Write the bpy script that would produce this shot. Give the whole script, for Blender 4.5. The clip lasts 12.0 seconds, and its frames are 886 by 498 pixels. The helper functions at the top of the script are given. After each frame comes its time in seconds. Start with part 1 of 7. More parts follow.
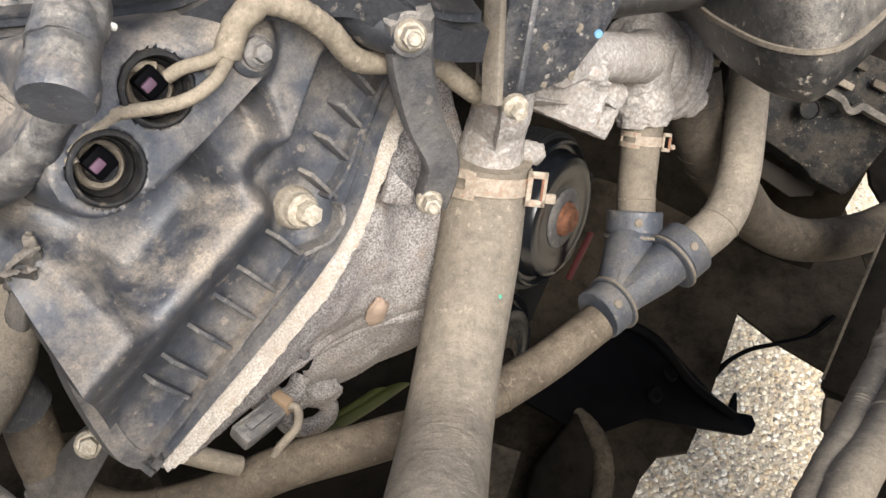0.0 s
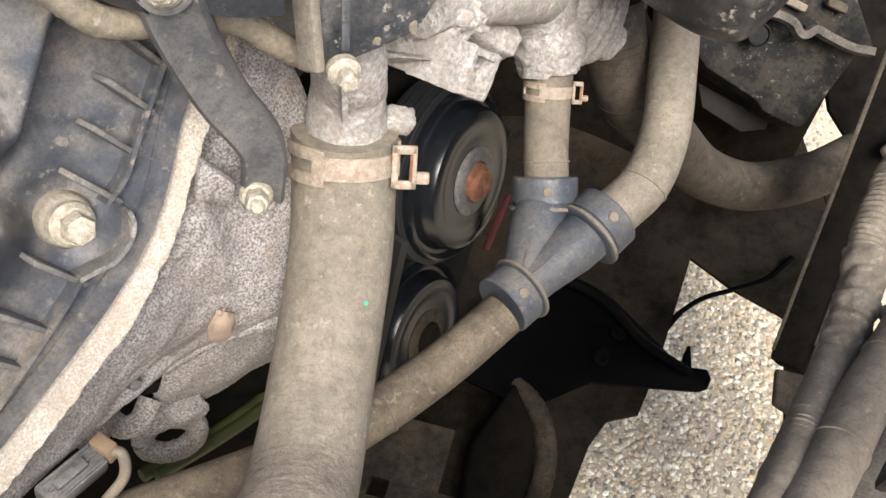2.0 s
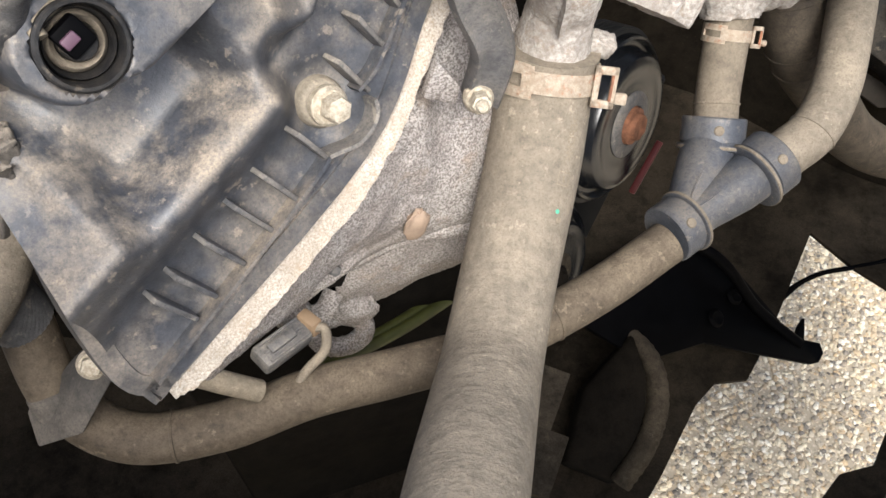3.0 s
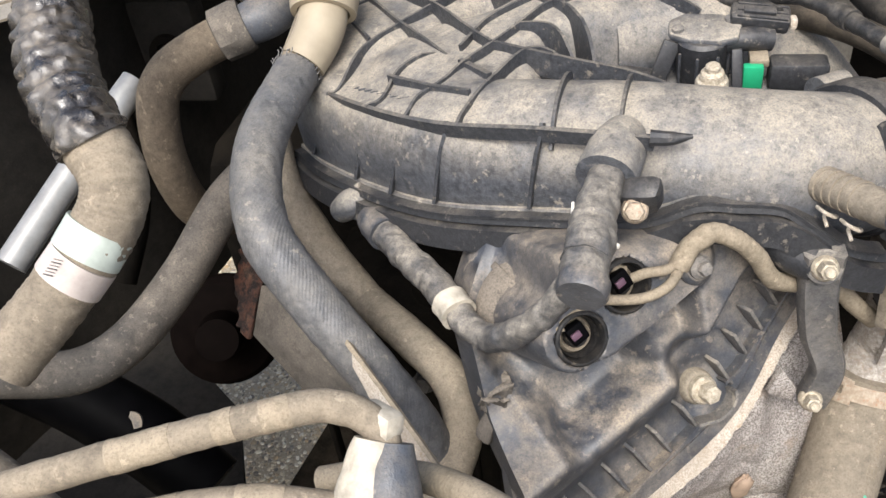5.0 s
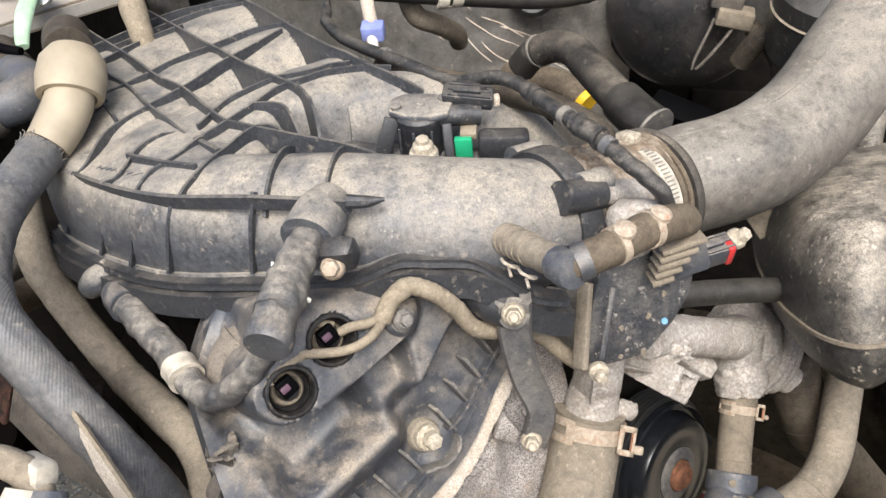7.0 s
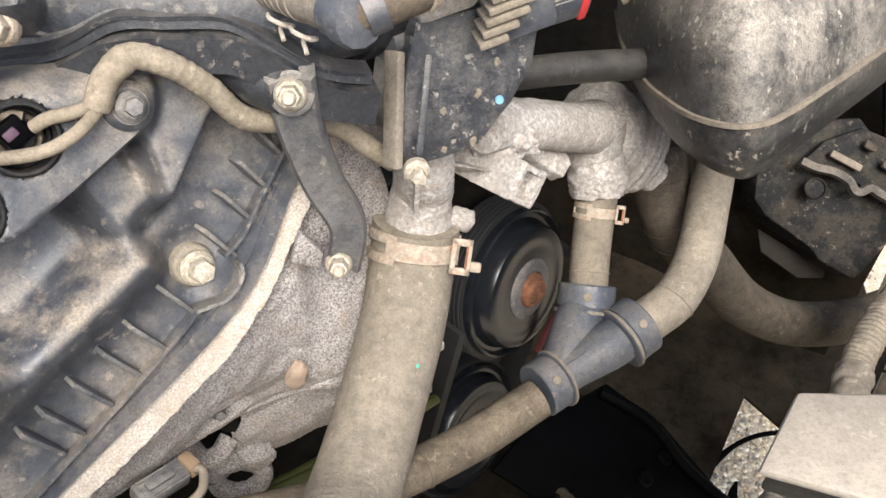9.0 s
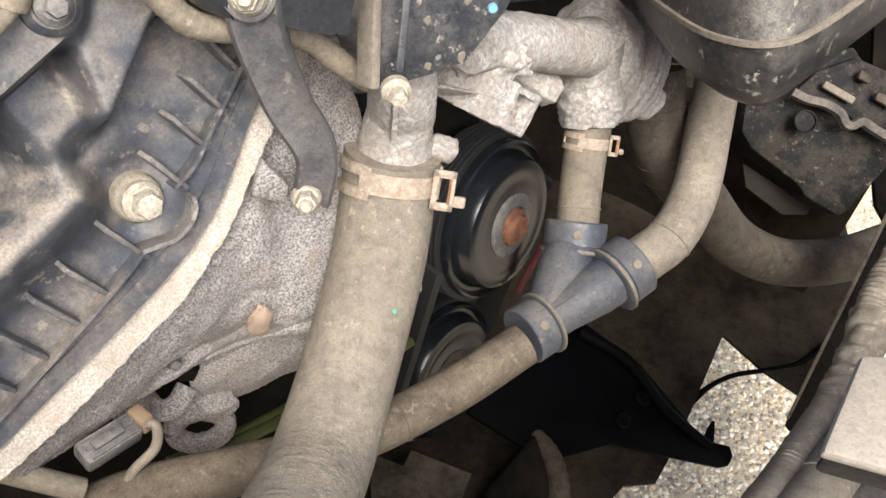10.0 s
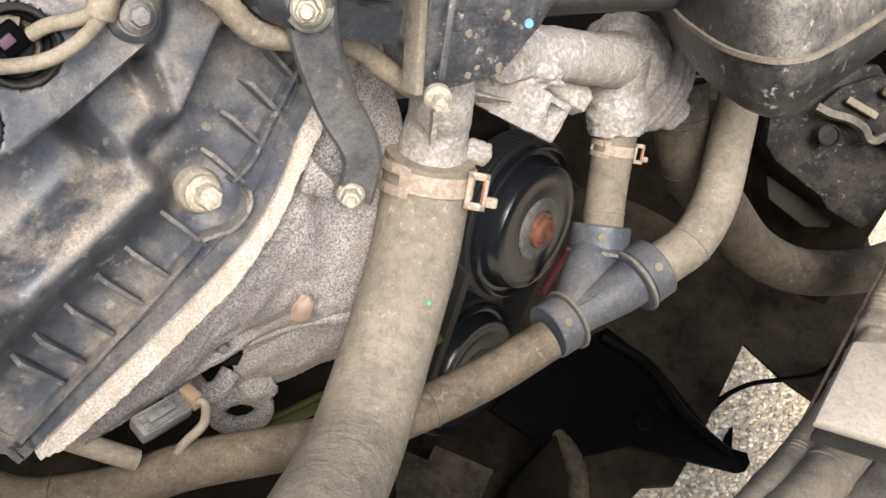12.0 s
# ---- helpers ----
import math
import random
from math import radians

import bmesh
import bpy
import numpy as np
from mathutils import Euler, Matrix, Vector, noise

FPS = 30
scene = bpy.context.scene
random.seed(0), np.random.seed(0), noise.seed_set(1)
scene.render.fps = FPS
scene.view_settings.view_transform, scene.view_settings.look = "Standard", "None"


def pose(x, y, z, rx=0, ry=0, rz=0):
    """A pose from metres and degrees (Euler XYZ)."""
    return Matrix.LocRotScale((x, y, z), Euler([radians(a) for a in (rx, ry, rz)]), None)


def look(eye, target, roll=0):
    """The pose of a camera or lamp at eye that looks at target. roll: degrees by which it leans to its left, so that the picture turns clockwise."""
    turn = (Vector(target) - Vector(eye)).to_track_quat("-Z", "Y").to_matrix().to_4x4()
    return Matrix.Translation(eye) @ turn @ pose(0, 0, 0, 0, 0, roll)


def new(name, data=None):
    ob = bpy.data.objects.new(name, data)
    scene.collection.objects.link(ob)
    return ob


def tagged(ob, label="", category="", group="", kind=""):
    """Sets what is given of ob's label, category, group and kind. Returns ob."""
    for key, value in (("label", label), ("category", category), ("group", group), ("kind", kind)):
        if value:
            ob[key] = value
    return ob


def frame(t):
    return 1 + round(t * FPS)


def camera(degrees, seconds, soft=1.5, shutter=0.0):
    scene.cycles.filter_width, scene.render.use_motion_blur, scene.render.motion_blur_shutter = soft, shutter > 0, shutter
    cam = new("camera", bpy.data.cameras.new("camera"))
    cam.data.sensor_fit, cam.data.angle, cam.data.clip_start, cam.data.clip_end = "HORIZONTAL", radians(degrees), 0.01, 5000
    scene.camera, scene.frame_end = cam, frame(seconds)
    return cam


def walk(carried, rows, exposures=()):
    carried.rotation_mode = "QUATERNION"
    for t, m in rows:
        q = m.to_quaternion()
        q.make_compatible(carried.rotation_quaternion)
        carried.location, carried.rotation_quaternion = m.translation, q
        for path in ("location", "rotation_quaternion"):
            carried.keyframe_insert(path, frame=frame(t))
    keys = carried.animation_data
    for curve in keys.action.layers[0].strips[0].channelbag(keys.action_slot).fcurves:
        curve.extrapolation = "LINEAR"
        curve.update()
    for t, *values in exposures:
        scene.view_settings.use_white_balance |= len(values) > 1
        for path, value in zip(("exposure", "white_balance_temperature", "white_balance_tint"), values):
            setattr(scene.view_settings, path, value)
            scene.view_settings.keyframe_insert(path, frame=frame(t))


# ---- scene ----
cam = camera(54.4, 12.0)
PATH = [
    (0, (0.003, 0.003, 1.273), (-0.007, 1.269, -0.275), 2.5),
    (0.5, (0.029, 0.052, 1.241), (0.106, 1.255, -0.354), 3.7),
    (1, (0.054, 0.077, 1.23), (0.13, 1.26, -0.381), 1.8),
    (1.5, (0.061, 0.088, 1.224), (0.127, 1.258, -0.397), 1.0),
    (2, (0.055, 0.081, 1.221), (0.11, 1.225, -0.419), 2.0),
    (2.5, (0.028, 0.067, 1.211), (0.049, 1.152, -0.47), 3.1),
    (3, (0.004, 0.038, 1.228), (-0.111, 1.126, -0.446), -0.5),
    (3.5, (-0.032, 0.01, 1.277), (-0.386, 1.158, -0.322), -4.6),
    (3.7, (-0.042, -0.011, 1.296), (-0.507, 1.176, -0.245), -5.7),
    (5.3, (-0.029, -0.072, 1.361), (-0.76, 1.329, 0.135), -7.6),
    (5.5, (-0.017, -0.072, 1.362), (-0.718, 1.369, 0.165), -7.4),
    (6, (0.013, -0.073, 1.363), (-0.595, 1.45, 0.218), -6.5),
    (6.5, (0.036, -0.076, 1.365), (-0.499, 1.493, 0.245), -5.0),
    (7, (0.054, -0.076, 1.356), (-0.421, 1.507, 0.23), -3.8),
    (7.5, (0.064, -0.05, 1.331), (-0.295, 1.496, 0.115), -1.9),
    (7.7, (0.07, -0.039, 1.322), (-0.232, 1.483, 0.06), -1.0),
    (9.3, (0.072, 0.033, 1.251), (-0.048, 1.372, -0.229), 1.5),
    (9.5, (0.069, 0.043, 1.242), (-0.027, 1.361, -0.259), 2.3),
    (10, (0.063, 0.046, 1.232), (0.005, 1.311, -0.316), 3.7),
    (10.5, (0.063, 0.049, 1.222), (0.047, 1.27, -0.362), 5.4),
    (11, (0.061, 0.047, 1.225), (0.062, 1.252, -0.371), 5.9),
    (11.5, (0.059, 0.037, 1.237), (0.012, 1.267, -0.34), 4.7),
    (12, (0.06, 0.024, 1.25), (-0.054, 1.296, -0.29), 3.2),
]
walk(cam, [(t, look(eye, target, roll)) for t, eye, target, roll in PATH], [(0, 1.10, 6380, 10), (3.0, 1.15, 6380, 10), (3.6, 1.18, 6380, 10), (5.4, 0.92, 6450, 10), (6.5, 0.98, 6450, 10), (7.5, 1.03, 6400, 10), (9.4, 1.18, 6380, 10), (12, 1.18, 6380, 10)])

import functools
# ---- world, sun, exposure ----
world = bpy.data.worlds.new("sky")
scene.world = world
world.use_nodes = True
wn = world.node_tree
sky = wn.nodes.new("ShaderNodeTexSky")
sky.sky_type, sky.sun_disc = "NISHITA", False
sky.sun_elevation, sky.sun_rotation = radians(51), radians(167)
sky.air_density, sky.dust_density, sky.ozone_density = 1.0, 4.0, 0.6
wn.links.new(sky.outputs[0], wn.nodes["Background"].inputs[0])
wn.nodes["Background"].inputs[1].default_value = 0.14
sun = new("sun", bpy.data.lights.new("sun", "SUN"))
sun.data.energy, sun.data.angle, sun.data.color = 2.2, radians(30), (1.0, 1.0, 0.975)
sun.matrix_world = look((0.35, -1.5, 1.9), (0, 0, 0))


# ---- material helpers ----
def material(name, rough=0.6, metal=0.0):
    m = bpy.data.materials.new(name)
    m.use_nodes = True
    b = m.node_tree.nodes["Principled BSDF"]
    b.inputs["Roughness"].default_value, b.inputs["Metallic"].default_value = rough, metal
    return m, m.node_tree, b


def tex(nt, scale, detail=4.0, rough=0.6, kind="ShaderNodeTexNoise"):
    """Object-space pattern with a feature size of about 1/scale metres."""
    co = nt.nodes.new("ShaderNodeTexCoord")
    n = nt.nodes.new(kind)
    n.inputs["Scale"].default_value = scale
    if kind == "ShaderNodeTexNoise":
        n.inputs["Detail"].default_value, n.inputs["Roughness"].default_value = detail, rough
    nt.links.new(co.outputs["Object"], n.inputs["Vector"])
    return n.outputs[0]


def ramp(nt, fac, lo, hi):
    r = nt.nodes.new("ShaderNodeMapRange")
    r.inputs[1].default_value, r.inputs[2].default_value = lo, hi
    nt.links.new(fac, r.inputs[0])
    return r.outputs[0]


def mixed(nt, fac, a, b):
    m = nt.nodes.new("ShaderNodeMix")
    m.data_type = "RGBA"
    nt.links.new(fac, m.inputs[0])
    for k, c in ((6, a), (7, b)):
        if isinstance(c, tuple):
            m.inputs[k].default_value = (*c, 1)
        else:
            nt.links.new(c, m.inputs[k])
    return m.outputs[2]


def times(nt, a, b, op="MULTIPLY"):
    m = nt.nodes.new("ShaderNodeMath")
    m.operation, m.use_clamp = op, True
    for k, c in ((0, a), (1, b)):
        if isinstance(c, (int, float)):
            m.inputs[k].default_value = c
        else:
            nt.links.new(c, m.inputs[k])
    return m.outputs[0]


def bumped(nt, b, heights):
    """heights: (output, strength, distance) laid over one another."""
    last = None
    for h, s, d in heights:
        n = nt.nodes.new("ShaderNodeBump")
        n.inputs["Strength"].default_value, n.inputs["Distance"].default_value = s, d
        nt.links.new(h, n.inputs["Height"])
        if last:
            nt.links.new(last, n.inputs["Normal"])
        last = n.outputs[0]
    nt.links.new(last, b.inputs["Normal"])


def upward(nt, lo, hi):
    """How far a face looks up, where dust can lie."""
    g = nt.nodes.new("ShaderNodeNewGeometry")
    s = nt.nodes.new("ShaderNodeSeparateXYZ")
    nt.links.new(g.outputs["Normal"], s.inputs[0])
    return ramp(nt, s.outputs[2], lo, hi)


def dusty(name, base, worn, dust, amount=0.9, rough=0.6, big=14, lo=0.38, hi=0.62, up=(-0.3, 0.9), grain=0.15, metal=0.0, fine=900, gloss=0.5, flecks=0.35, stretch=None):
    """A coloured surface, worn in patches, with dust lying where it can."""
    m, nt, b = material(name, rough, metal)
    patch = ramp(nt, tex(nt, big, 8, 0.72), lo, hi)
    small = ramp(nt, tex(nt, big * 7, 7, 0.75), 0.35, 0.66)
    speck = ramp(nt, tex(nt, fine, 2), 0.42, 0.62)
    col = mixed(nt, small, base, worn)
    lay = times(nt, times(nt, upward(nt, *up), amount), times(nt, patch, times(nt, small, 0.5, "ADD")))
    lay = times(nt, lay, times(nt, times(nt, speck, 0.4), 0.7, "ADD"))
    col = mixed(nt, lay, col, dust)
    # dried splashes: small pale flecks, and fine dark grit
    fleck = times(nt, times(nt, ramp(nt, tex(nt, 190, 5, 0.65), 0.585, 0.64), ramp(nt, tex(nt, big * 1.7, 3), 0.42, 0.6)), flecks)
    col = mixed(nt, fleck, col, tuple(min(1, c * 1.5) for c in dust))
    grit = times(nt, ramp(nt, tex(nt, fine * 0.9, 4, 0.75), 0.5, 0.66), 0.42)
    col = mixed(nt, grit, col, tuple(c * 0.6 for c in base))
    nt.links.new(col, b.inputs["Base Color"])
    b.inputs["Specular IOR Level"].default_value = gloss
    r = nt.nodes.new("ShaderNodeMapRange")
    r.inputs[3].default_value, r.inputs[4].default_value = rough, 0.95
    nt.links.new(lay, r.inputs[0])
    nt.links.new(r.outputs[0], b.inputs["Roughness"])
    relief = [(small, grain, 0.001), (speck, grain, 0.0004)]
    if stretch:
        co, mp, wr = nt.nodes.new("ShaderNodeTexCoord"), nt.nodes.new("ShaderNodeMapping"), nt.nodes.new("ShaderNodeTexNoise")
        mp.inputs["Scale"].default_value = stretch
        wr.inputs["Scale"].default_value, wr.inputs["Detail"].default_value = 1.0, 3.0
        nt.links.new(co.outputs["Object"], mp.inputs[0])
        nt.links.new(mp.outputs[0], wr.inputs["Vector"])
        relief.append((ramp(nt, wr.outputs[0], 0.3, 0.7), 0.22, 0.0010))
    bumped(nt, b, relief)
    return m


def speckled(name, dark, mid, light, scale=700, rough=0.75, metal=0.0, stain=(0.3, 0.2, 0.12), stained=0.25, big=25, hard=False):
    """Corroded cast metal: dark pits, pale bloom and a stain here and there."""
    m, nt, b = material(name, rough, metal)
    pit = ramp(nt, tex(nt, scale, 4, 0.75), 0.42 if hard else 0.40, 0.57 if hard else 0.62)
    bloom = ramp(nt, tex(nt, big, 6, 0.75), 0.4, 0.66)
    rust = times(nt, ramp(nt, tex(nt, big * 2.3, 4, 0.7), 0.56, 0.72), stained)
    col = mixed(nt, bloom, mid, light)
    col = mixed(nt, pit, dark, col)
    col = mixed(nt, rust, col, stain)
    nt.links.new(col, b.inputs["Base Color"])
    bumped(nt, b, [(pit, 0.55 if hard else 0.4, 0.0010), (bloom, 0.4, 0.0020)])
    return m


def plain(name, col, rough=0.5, metal=0.0, var=0.25, scale=60, grain=0.05):
    m, nt, b = material(name, rough, metal)
    f = ramp(nt, tex(nt, scale, 5), 0.3, 0.7)
    nt.links.new(mixed(nt, f, tuple(c * (1 - var) for c in col), tuple(min(1, c * (1 + var)) for c in col)), b.inputs["Base Color"])
    bumped(nt, b, [(f, grain, 0.0008)])
    return m


M_PLASTIC = dusty("dusty_black_plastic", (0.030, 0.033, 0.039), (0.112, 0.118, 0.132), (0.35, 0.308, 0.243), 1.0, 0.40, big=28, lo=0.27, hi=0.56, up=(0.0, 0.68), gloss=0.8, flecks=0.4)
M_RIB = dusty("rib_edge_plastic", (0.020, 0.022, 0.026), (0.062, 0.065, 0.072), (0.30, 0.26, 0.20), 0.6, 0.45, big=40, lo=0.34, hi=0.62, up=(0.55, 1.0), gloss=0.5)
M_DUCT = dusty("dusty_duct_rubber", (0.050, 0.046, 0.041), (0.13, 0.12, 0.105), (0.30, 0.268, 0.22), 0.95, 0.42, big=18, lo=0.28, hi=0.60, up=(-0.25, 0.85), gloss=0.6, flecks=0.45)
M_TRIM = dusty("rubbed_black_plastic", (0.016, 0.017, 0.019), (0.04, 0.041, 0.045), (0.24, 0.21, 0.17), 0.6, 0.42, big=45, lo=0.40, hi=0.7, up=(0.4, 1.0))
M_COVER = dusty("dusty_grey_plastic", (0.026, 0.029, 0.035), (0.066, 0.070, 0.081), (0.37, 0.305, 0.225), 0.9, 0.45, big=20, lo=0.43, hi=0.63, gloss=0.85, grain=0.12, flecks=0.3, up=(0.08, 0.72))
M_BOSS = dusty("caked_dust", (0.16, 0.14, 0.11), (0.24, 0.21, 0.165), (0.36, 0.31, 0.235), 1.0, 0.85, big=60, gloss=0.2)
M_PIPE = dusty("black_pipe_rubber", (0.014, 0.013, 0.012), (0.026, 0.024, 0.022), (0.09, 0.08, 0.065), 0.7, 0.45, big=20, gloss=0.4)
M_RUBBER = dusty("dusty_rubber", (0.135, 0.113, 0.086), (0.22, 0.186, 0.14), (0.33, 0.276, 0.205), 0.75, 0.8, big=22, gloss=0.25)
# Brown dusty rubber, its brown darkened too for hoses lying in shade.
M_HEATER = dusty("brown_dusty_shaded_rubber", (0.066, 0.051, 0.037), (0.122, 0.097, 0.068), (0.23, 0.183, 0.127), 0.75, 0.75, big=24, gloss=0.3, stretch=(300, 60, 200))
M_HOSE = dusty("wrinkled_dusty_rubber", (0.155, 0.132, 0.102), (0.25, 0.215, 0.166), (0.36, 0.305, 0.23), 0.75, 0.8, big=26, gloss=0.25, stretch=(60, 300, 300), grain=0.25)
M_RUBBER_DARK = dusty("dark_dusty_rubber", (0.028, 0.024, 0.019), (0.066, 0.054, 0.040), (0.175, 0.140, 0.100), 0.75, 0.7, big=18, gloss=0.25)
M_LOOM = dusty("dusty_loom", (0.17, 0.143, 0.105), (0.27, 0.226, 0.165), (0.36, 0.30, 0.22), 0.8, 0.85, big=40, gloss=0.2)
M_BRAID = dusty("braided_sleeve", (0.064, 0.066, 0.070), (0.135, 0.136, 0.140), (0.28, 0.25, 0.20), 0.55, 0.5, big=16, gloss=0.5)
M_YGREY = dusty("grey_connector_plastic", (0.046, 0.052, 0.064), (0.080, 0.087, 0.101), (0.23, 0.195, 0.15), 0.65, 0.42, big=40)
M_HARN = dusty("harness_tape", (0.016, 0.016, 0.017), (0.045, 0.044, 0.043), (0.22, 0.19, 0.15), 0.6, 0.45, big=60, lo=0.42, hi=0.62, up=(-0.1, 0.9), gloss=0.4)
M_CAST = speckled("sandy_cast_metal", (0.17, 0.148, 0.132), (0.39, 0.352, 0.326), (0.58, 0.545, 0.51), 900, stained=0.5, hard=True, stain=(0.32, 0.235, 0.16))
M_ALU = speckled("oxidised_aluminium", (0.30, 0.265, 0.23), (0.41, 0.372, 0.328), (0.62, 0.59, 0.54), 420, 0.8, 0.0, (0.30, 0.225, 0.16), 0.75, 60)
M_RIM = speckled("pale_corroded_edge", (0.40, 0.335, 0.26), (0.54, 0.475, 0.39), (0.74, 0.69, 0.61), 950, 0.85, stained=0.7, stain=(0.38, 0.27, 0.17), big=45)
M_ZINC = speckled("dusty_zinc_bolt", (0.34, 0.29, 0.215), (0.50, 0.44, 0.34), (0.60, 0.54, 0.43), 500, 0.6, 0.1)
M_CLAMP = speckled("rusty_hose_clamp", (0.33, 0.26, 0.19), (0.42, 0.35, 0.265), (0.50, 0.43, 0.34), 350, 0.6, 0.1, (0.36, 0.15, 0.07), 0.95, 90)
M_BLACK = plain("black_painted_steel", (0.0022, 0.0022, 0.0026), 0.55, 0.0, 0.3)
M_BLACK.node_tree.nodes["Principled BSDF"].inputs["Specular IOR Level"].default_value = 0.03
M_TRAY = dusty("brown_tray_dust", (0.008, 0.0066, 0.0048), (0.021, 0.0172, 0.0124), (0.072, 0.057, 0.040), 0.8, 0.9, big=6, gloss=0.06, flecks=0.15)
# Boot rubber near black: shade beside the engine is put into its colour.
M_BOOT = plain("shaded_boot_rubber", (0.004, 0.0028, 0.0025), 0.7, 0.0, 0.4)
M_BOOT.node_tree.nodes["Principled BSDF"].inputs["Specular IOR Level"].default_value = 0.02
M_GLOSS = plain("glossy_black_paint", (0.008, 0.009, 0.011), 0.25, 0.0, 0.3)
M_BELT = plain("black_belt_rubber", (0.012, 0.012, 0.012), 0.65)
M_RUST = plain("rusted_hub", (0.20, 0.085, 0.045), 0.85, 0.0, 0.5, 150, 0.3)
# Near black: the deep bay's shade is put into this colour.
M_UNDER = dusty("shaded_underbody", (0.004, 0.0038, 0.0035), (0.010, 0.0088, 0.0075), (0.028, 0.023, 0.017), 0.6, 0.9, big=7, gloss=0.04, flecks=0.1)
M_FIRE = dusty("firewall_dust", (0.05, 0.047, 0.043), (0.09, 0.083, 0.075), (0.24, 0.205, 0.165), 0.9, 0.8, big=8, up=(-0.9, 0.6), gloss=0.2)
M_PAINT = dusty("dusty_silver_paint", (0.30, 0.285, 0.26), (0.36, 0.34, 0.305), (0.46, 0.38, 0.28), 0.8, 0.4, big=9)
M_CREAM = plain("cream_plastic", (0.31, 0.262, 0.188), 0.6, 0.0, 0.16, 40, 0.12)
M_WHITE = plain("white_plastic", (0.58, 0.55, 0.49), 0.5, 0.0, 0.1)
M_TAPEWHITE = plain("dirty_white_tape", (0.42, 0.38, 0.31), 0.7, 0.0, 0.35, 140, 0.2)
M_GREEN = plain("green_connector", (0.02, 0.34, 0.16), 0.4, 0.0, 0.15)
M_YELLOW = plain("yellow_clip", (0.75, 0.45, 0.02), 0.45, 0.0, 0.15)
M_BLUE = plain("blue_mark", (0.16, 0.33, 0.5), 0.6, 0.0, 0.1)
M_PINK = plain("pink_connector", (0.095, 0.048, 0.073), 0.6, 0.0, 0.4)
M_DARKRED = plain("dark_red_bar", (0.10, 0.008, 0.008), 0.6, 0.0, 0.2)
M_RED = plain("red_tab", (0.45, 0.03, 0.03), 0.5, 0.0, 0.2)
M_STEEL = plain("bright_steel", (0.55, 0.55, 0.54), 0.3, 0.8, 0.15)
M_TAPE = dusty("black_tape", (0.024, 0.025, 0.028), (0.085, 0.086, 0.09), (0.34, 0.30, 0.24), 0.85, 0.34, big=40, lo=0.36, hi=0.60, up=(-0.3, 0.8), gloss=0.7)
M_SHINY = dusty("glossy_black_tape", (0.010, 0.009, 0.009), (0.035, 0.032, 0.03), (0.26, 0.22, 0.17), 0.7, 0.24, big=50, lo=0.42, hi=0.62, up=(0.1, 0.95), gloss=0.9)
M_NECK = speckled("brown_dusty_neck", (0.13, 0.095, 0.065), (0.27, 0.215, 0.155), (0.42, 0.36, 0.28), 120, 0.85, stained=0.6, stain=(0.30, 0.16, 0.08), big=70)
M_STRAP = dusty("worn_dusty_steel", (0.05, 0.052, 0.057), (0.11, 0.11, 0.115), (0.34, 0.30, 0.24), 0.8, 0.45, big=28, lo=0.35, hi=0.6, up=(-0.8, 0.7))
M_BOX = dusty("spattered_black_plastic", (0.006, 0.006, 0.0063), (0.016, 0.0155, 0.015), (0.12, 0.10, 0.074), 0.42, 0.6, big=34, lo=0.44, hi=0.56, flecks=0.8, gloss=0.15)
M_BOOST = dusty("booster_paint", (0.008, 0.008, 0.009), (0.024, 0.024, 0.025), (0.14, 0.125, 0.10), 0.7, 0.34, big=14, flecks=0.35, gloss=0.5)
M_PLATE = dusty("dusty_plate", (0.024, 0.020, 0.015), (0.050, 0.042, 0.031), (0.115, 0.094, 0.068), 0.9, 0.85, big=18, gloss=0.08)
M_PANEL = dusty("tan_panel_plastic", (0.25, 0.215, 0.17), (0.32, 0.275, 0.22), (0.42, 0.355, 0.27), 0.7, 0.45, big=20, flecks=0.3)
# Inner wing grey, its colour darkened for the shade it stands in.
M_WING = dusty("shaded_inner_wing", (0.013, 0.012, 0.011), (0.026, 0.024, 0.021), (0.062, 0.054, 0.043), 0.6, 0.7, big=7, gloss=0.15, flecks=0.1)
M_MOTOR = dusty("scuffed_motor_cover", (0.020, 0.022, 0.027), (0.058, 0.061, 0.068), (0.29, 0.26, 0.22), 0.6, 0.40, big=60, lo=0.44, hi=0.64, flecks=0.9, gloss=0.5, up=(-0.9, 0.7))
M_AIRBOX = dusty("mottled_air_box", (0.014, 0.0142, 0.015), (0.055, 0.052, 0.047), (0.50, 0.44, 0.35), 1.0, 0.38, big=34, lo=0.32, hi=0.60, up=(0.06, 0.78), flecks=0.4, gloss=0.5)
M_FOIL = dusty("creased_shield_foil", (0.13, 0.124, 0.115), (0.24, 0.228, 0.21), (0.30, 0.265, 0.215), 0.7, 0.34, big=9, metal=0.45, stretch=(14, 14, 30), gloss=0.5, flecks=0.6)
M_VAC = dusty("matt_black_hose", (0.022, 0.020, 0.018), (0.050, 0.045, 0.038), (0.20, 0.172, 0.135), 0.9, 0.6, big=26, gloss=0.35, up=(0.0, 0.95))
M_WOOD = plain("dry_chip", (0.30, 0.22, 0.16), 0.8, 0.0, 0.25, 120, 0.3)
M_GREENBELT = plain("olive_hose", (0.07, 0.075, 0.02), 0.5, 0.0, 0.3)
M_ROD = plain("grey_painted_rod", (0.30, 0.30, 0.29), 0.4, 0.3, 0.2)
M_CARD = plain("brown_folded_card", (0.018, 0.0138, 0.0098), 0.9, 0.0, 0.3)
M_WELL = dusty("clean_black_rubber", (0.008, 0.008, 0.009), (0.02, 0.0195, 0.019), (0.16, 0.13, 0.095), 0.3, 0.55, big=40, lo=0.45, hi=0.65, gloss=0.3)


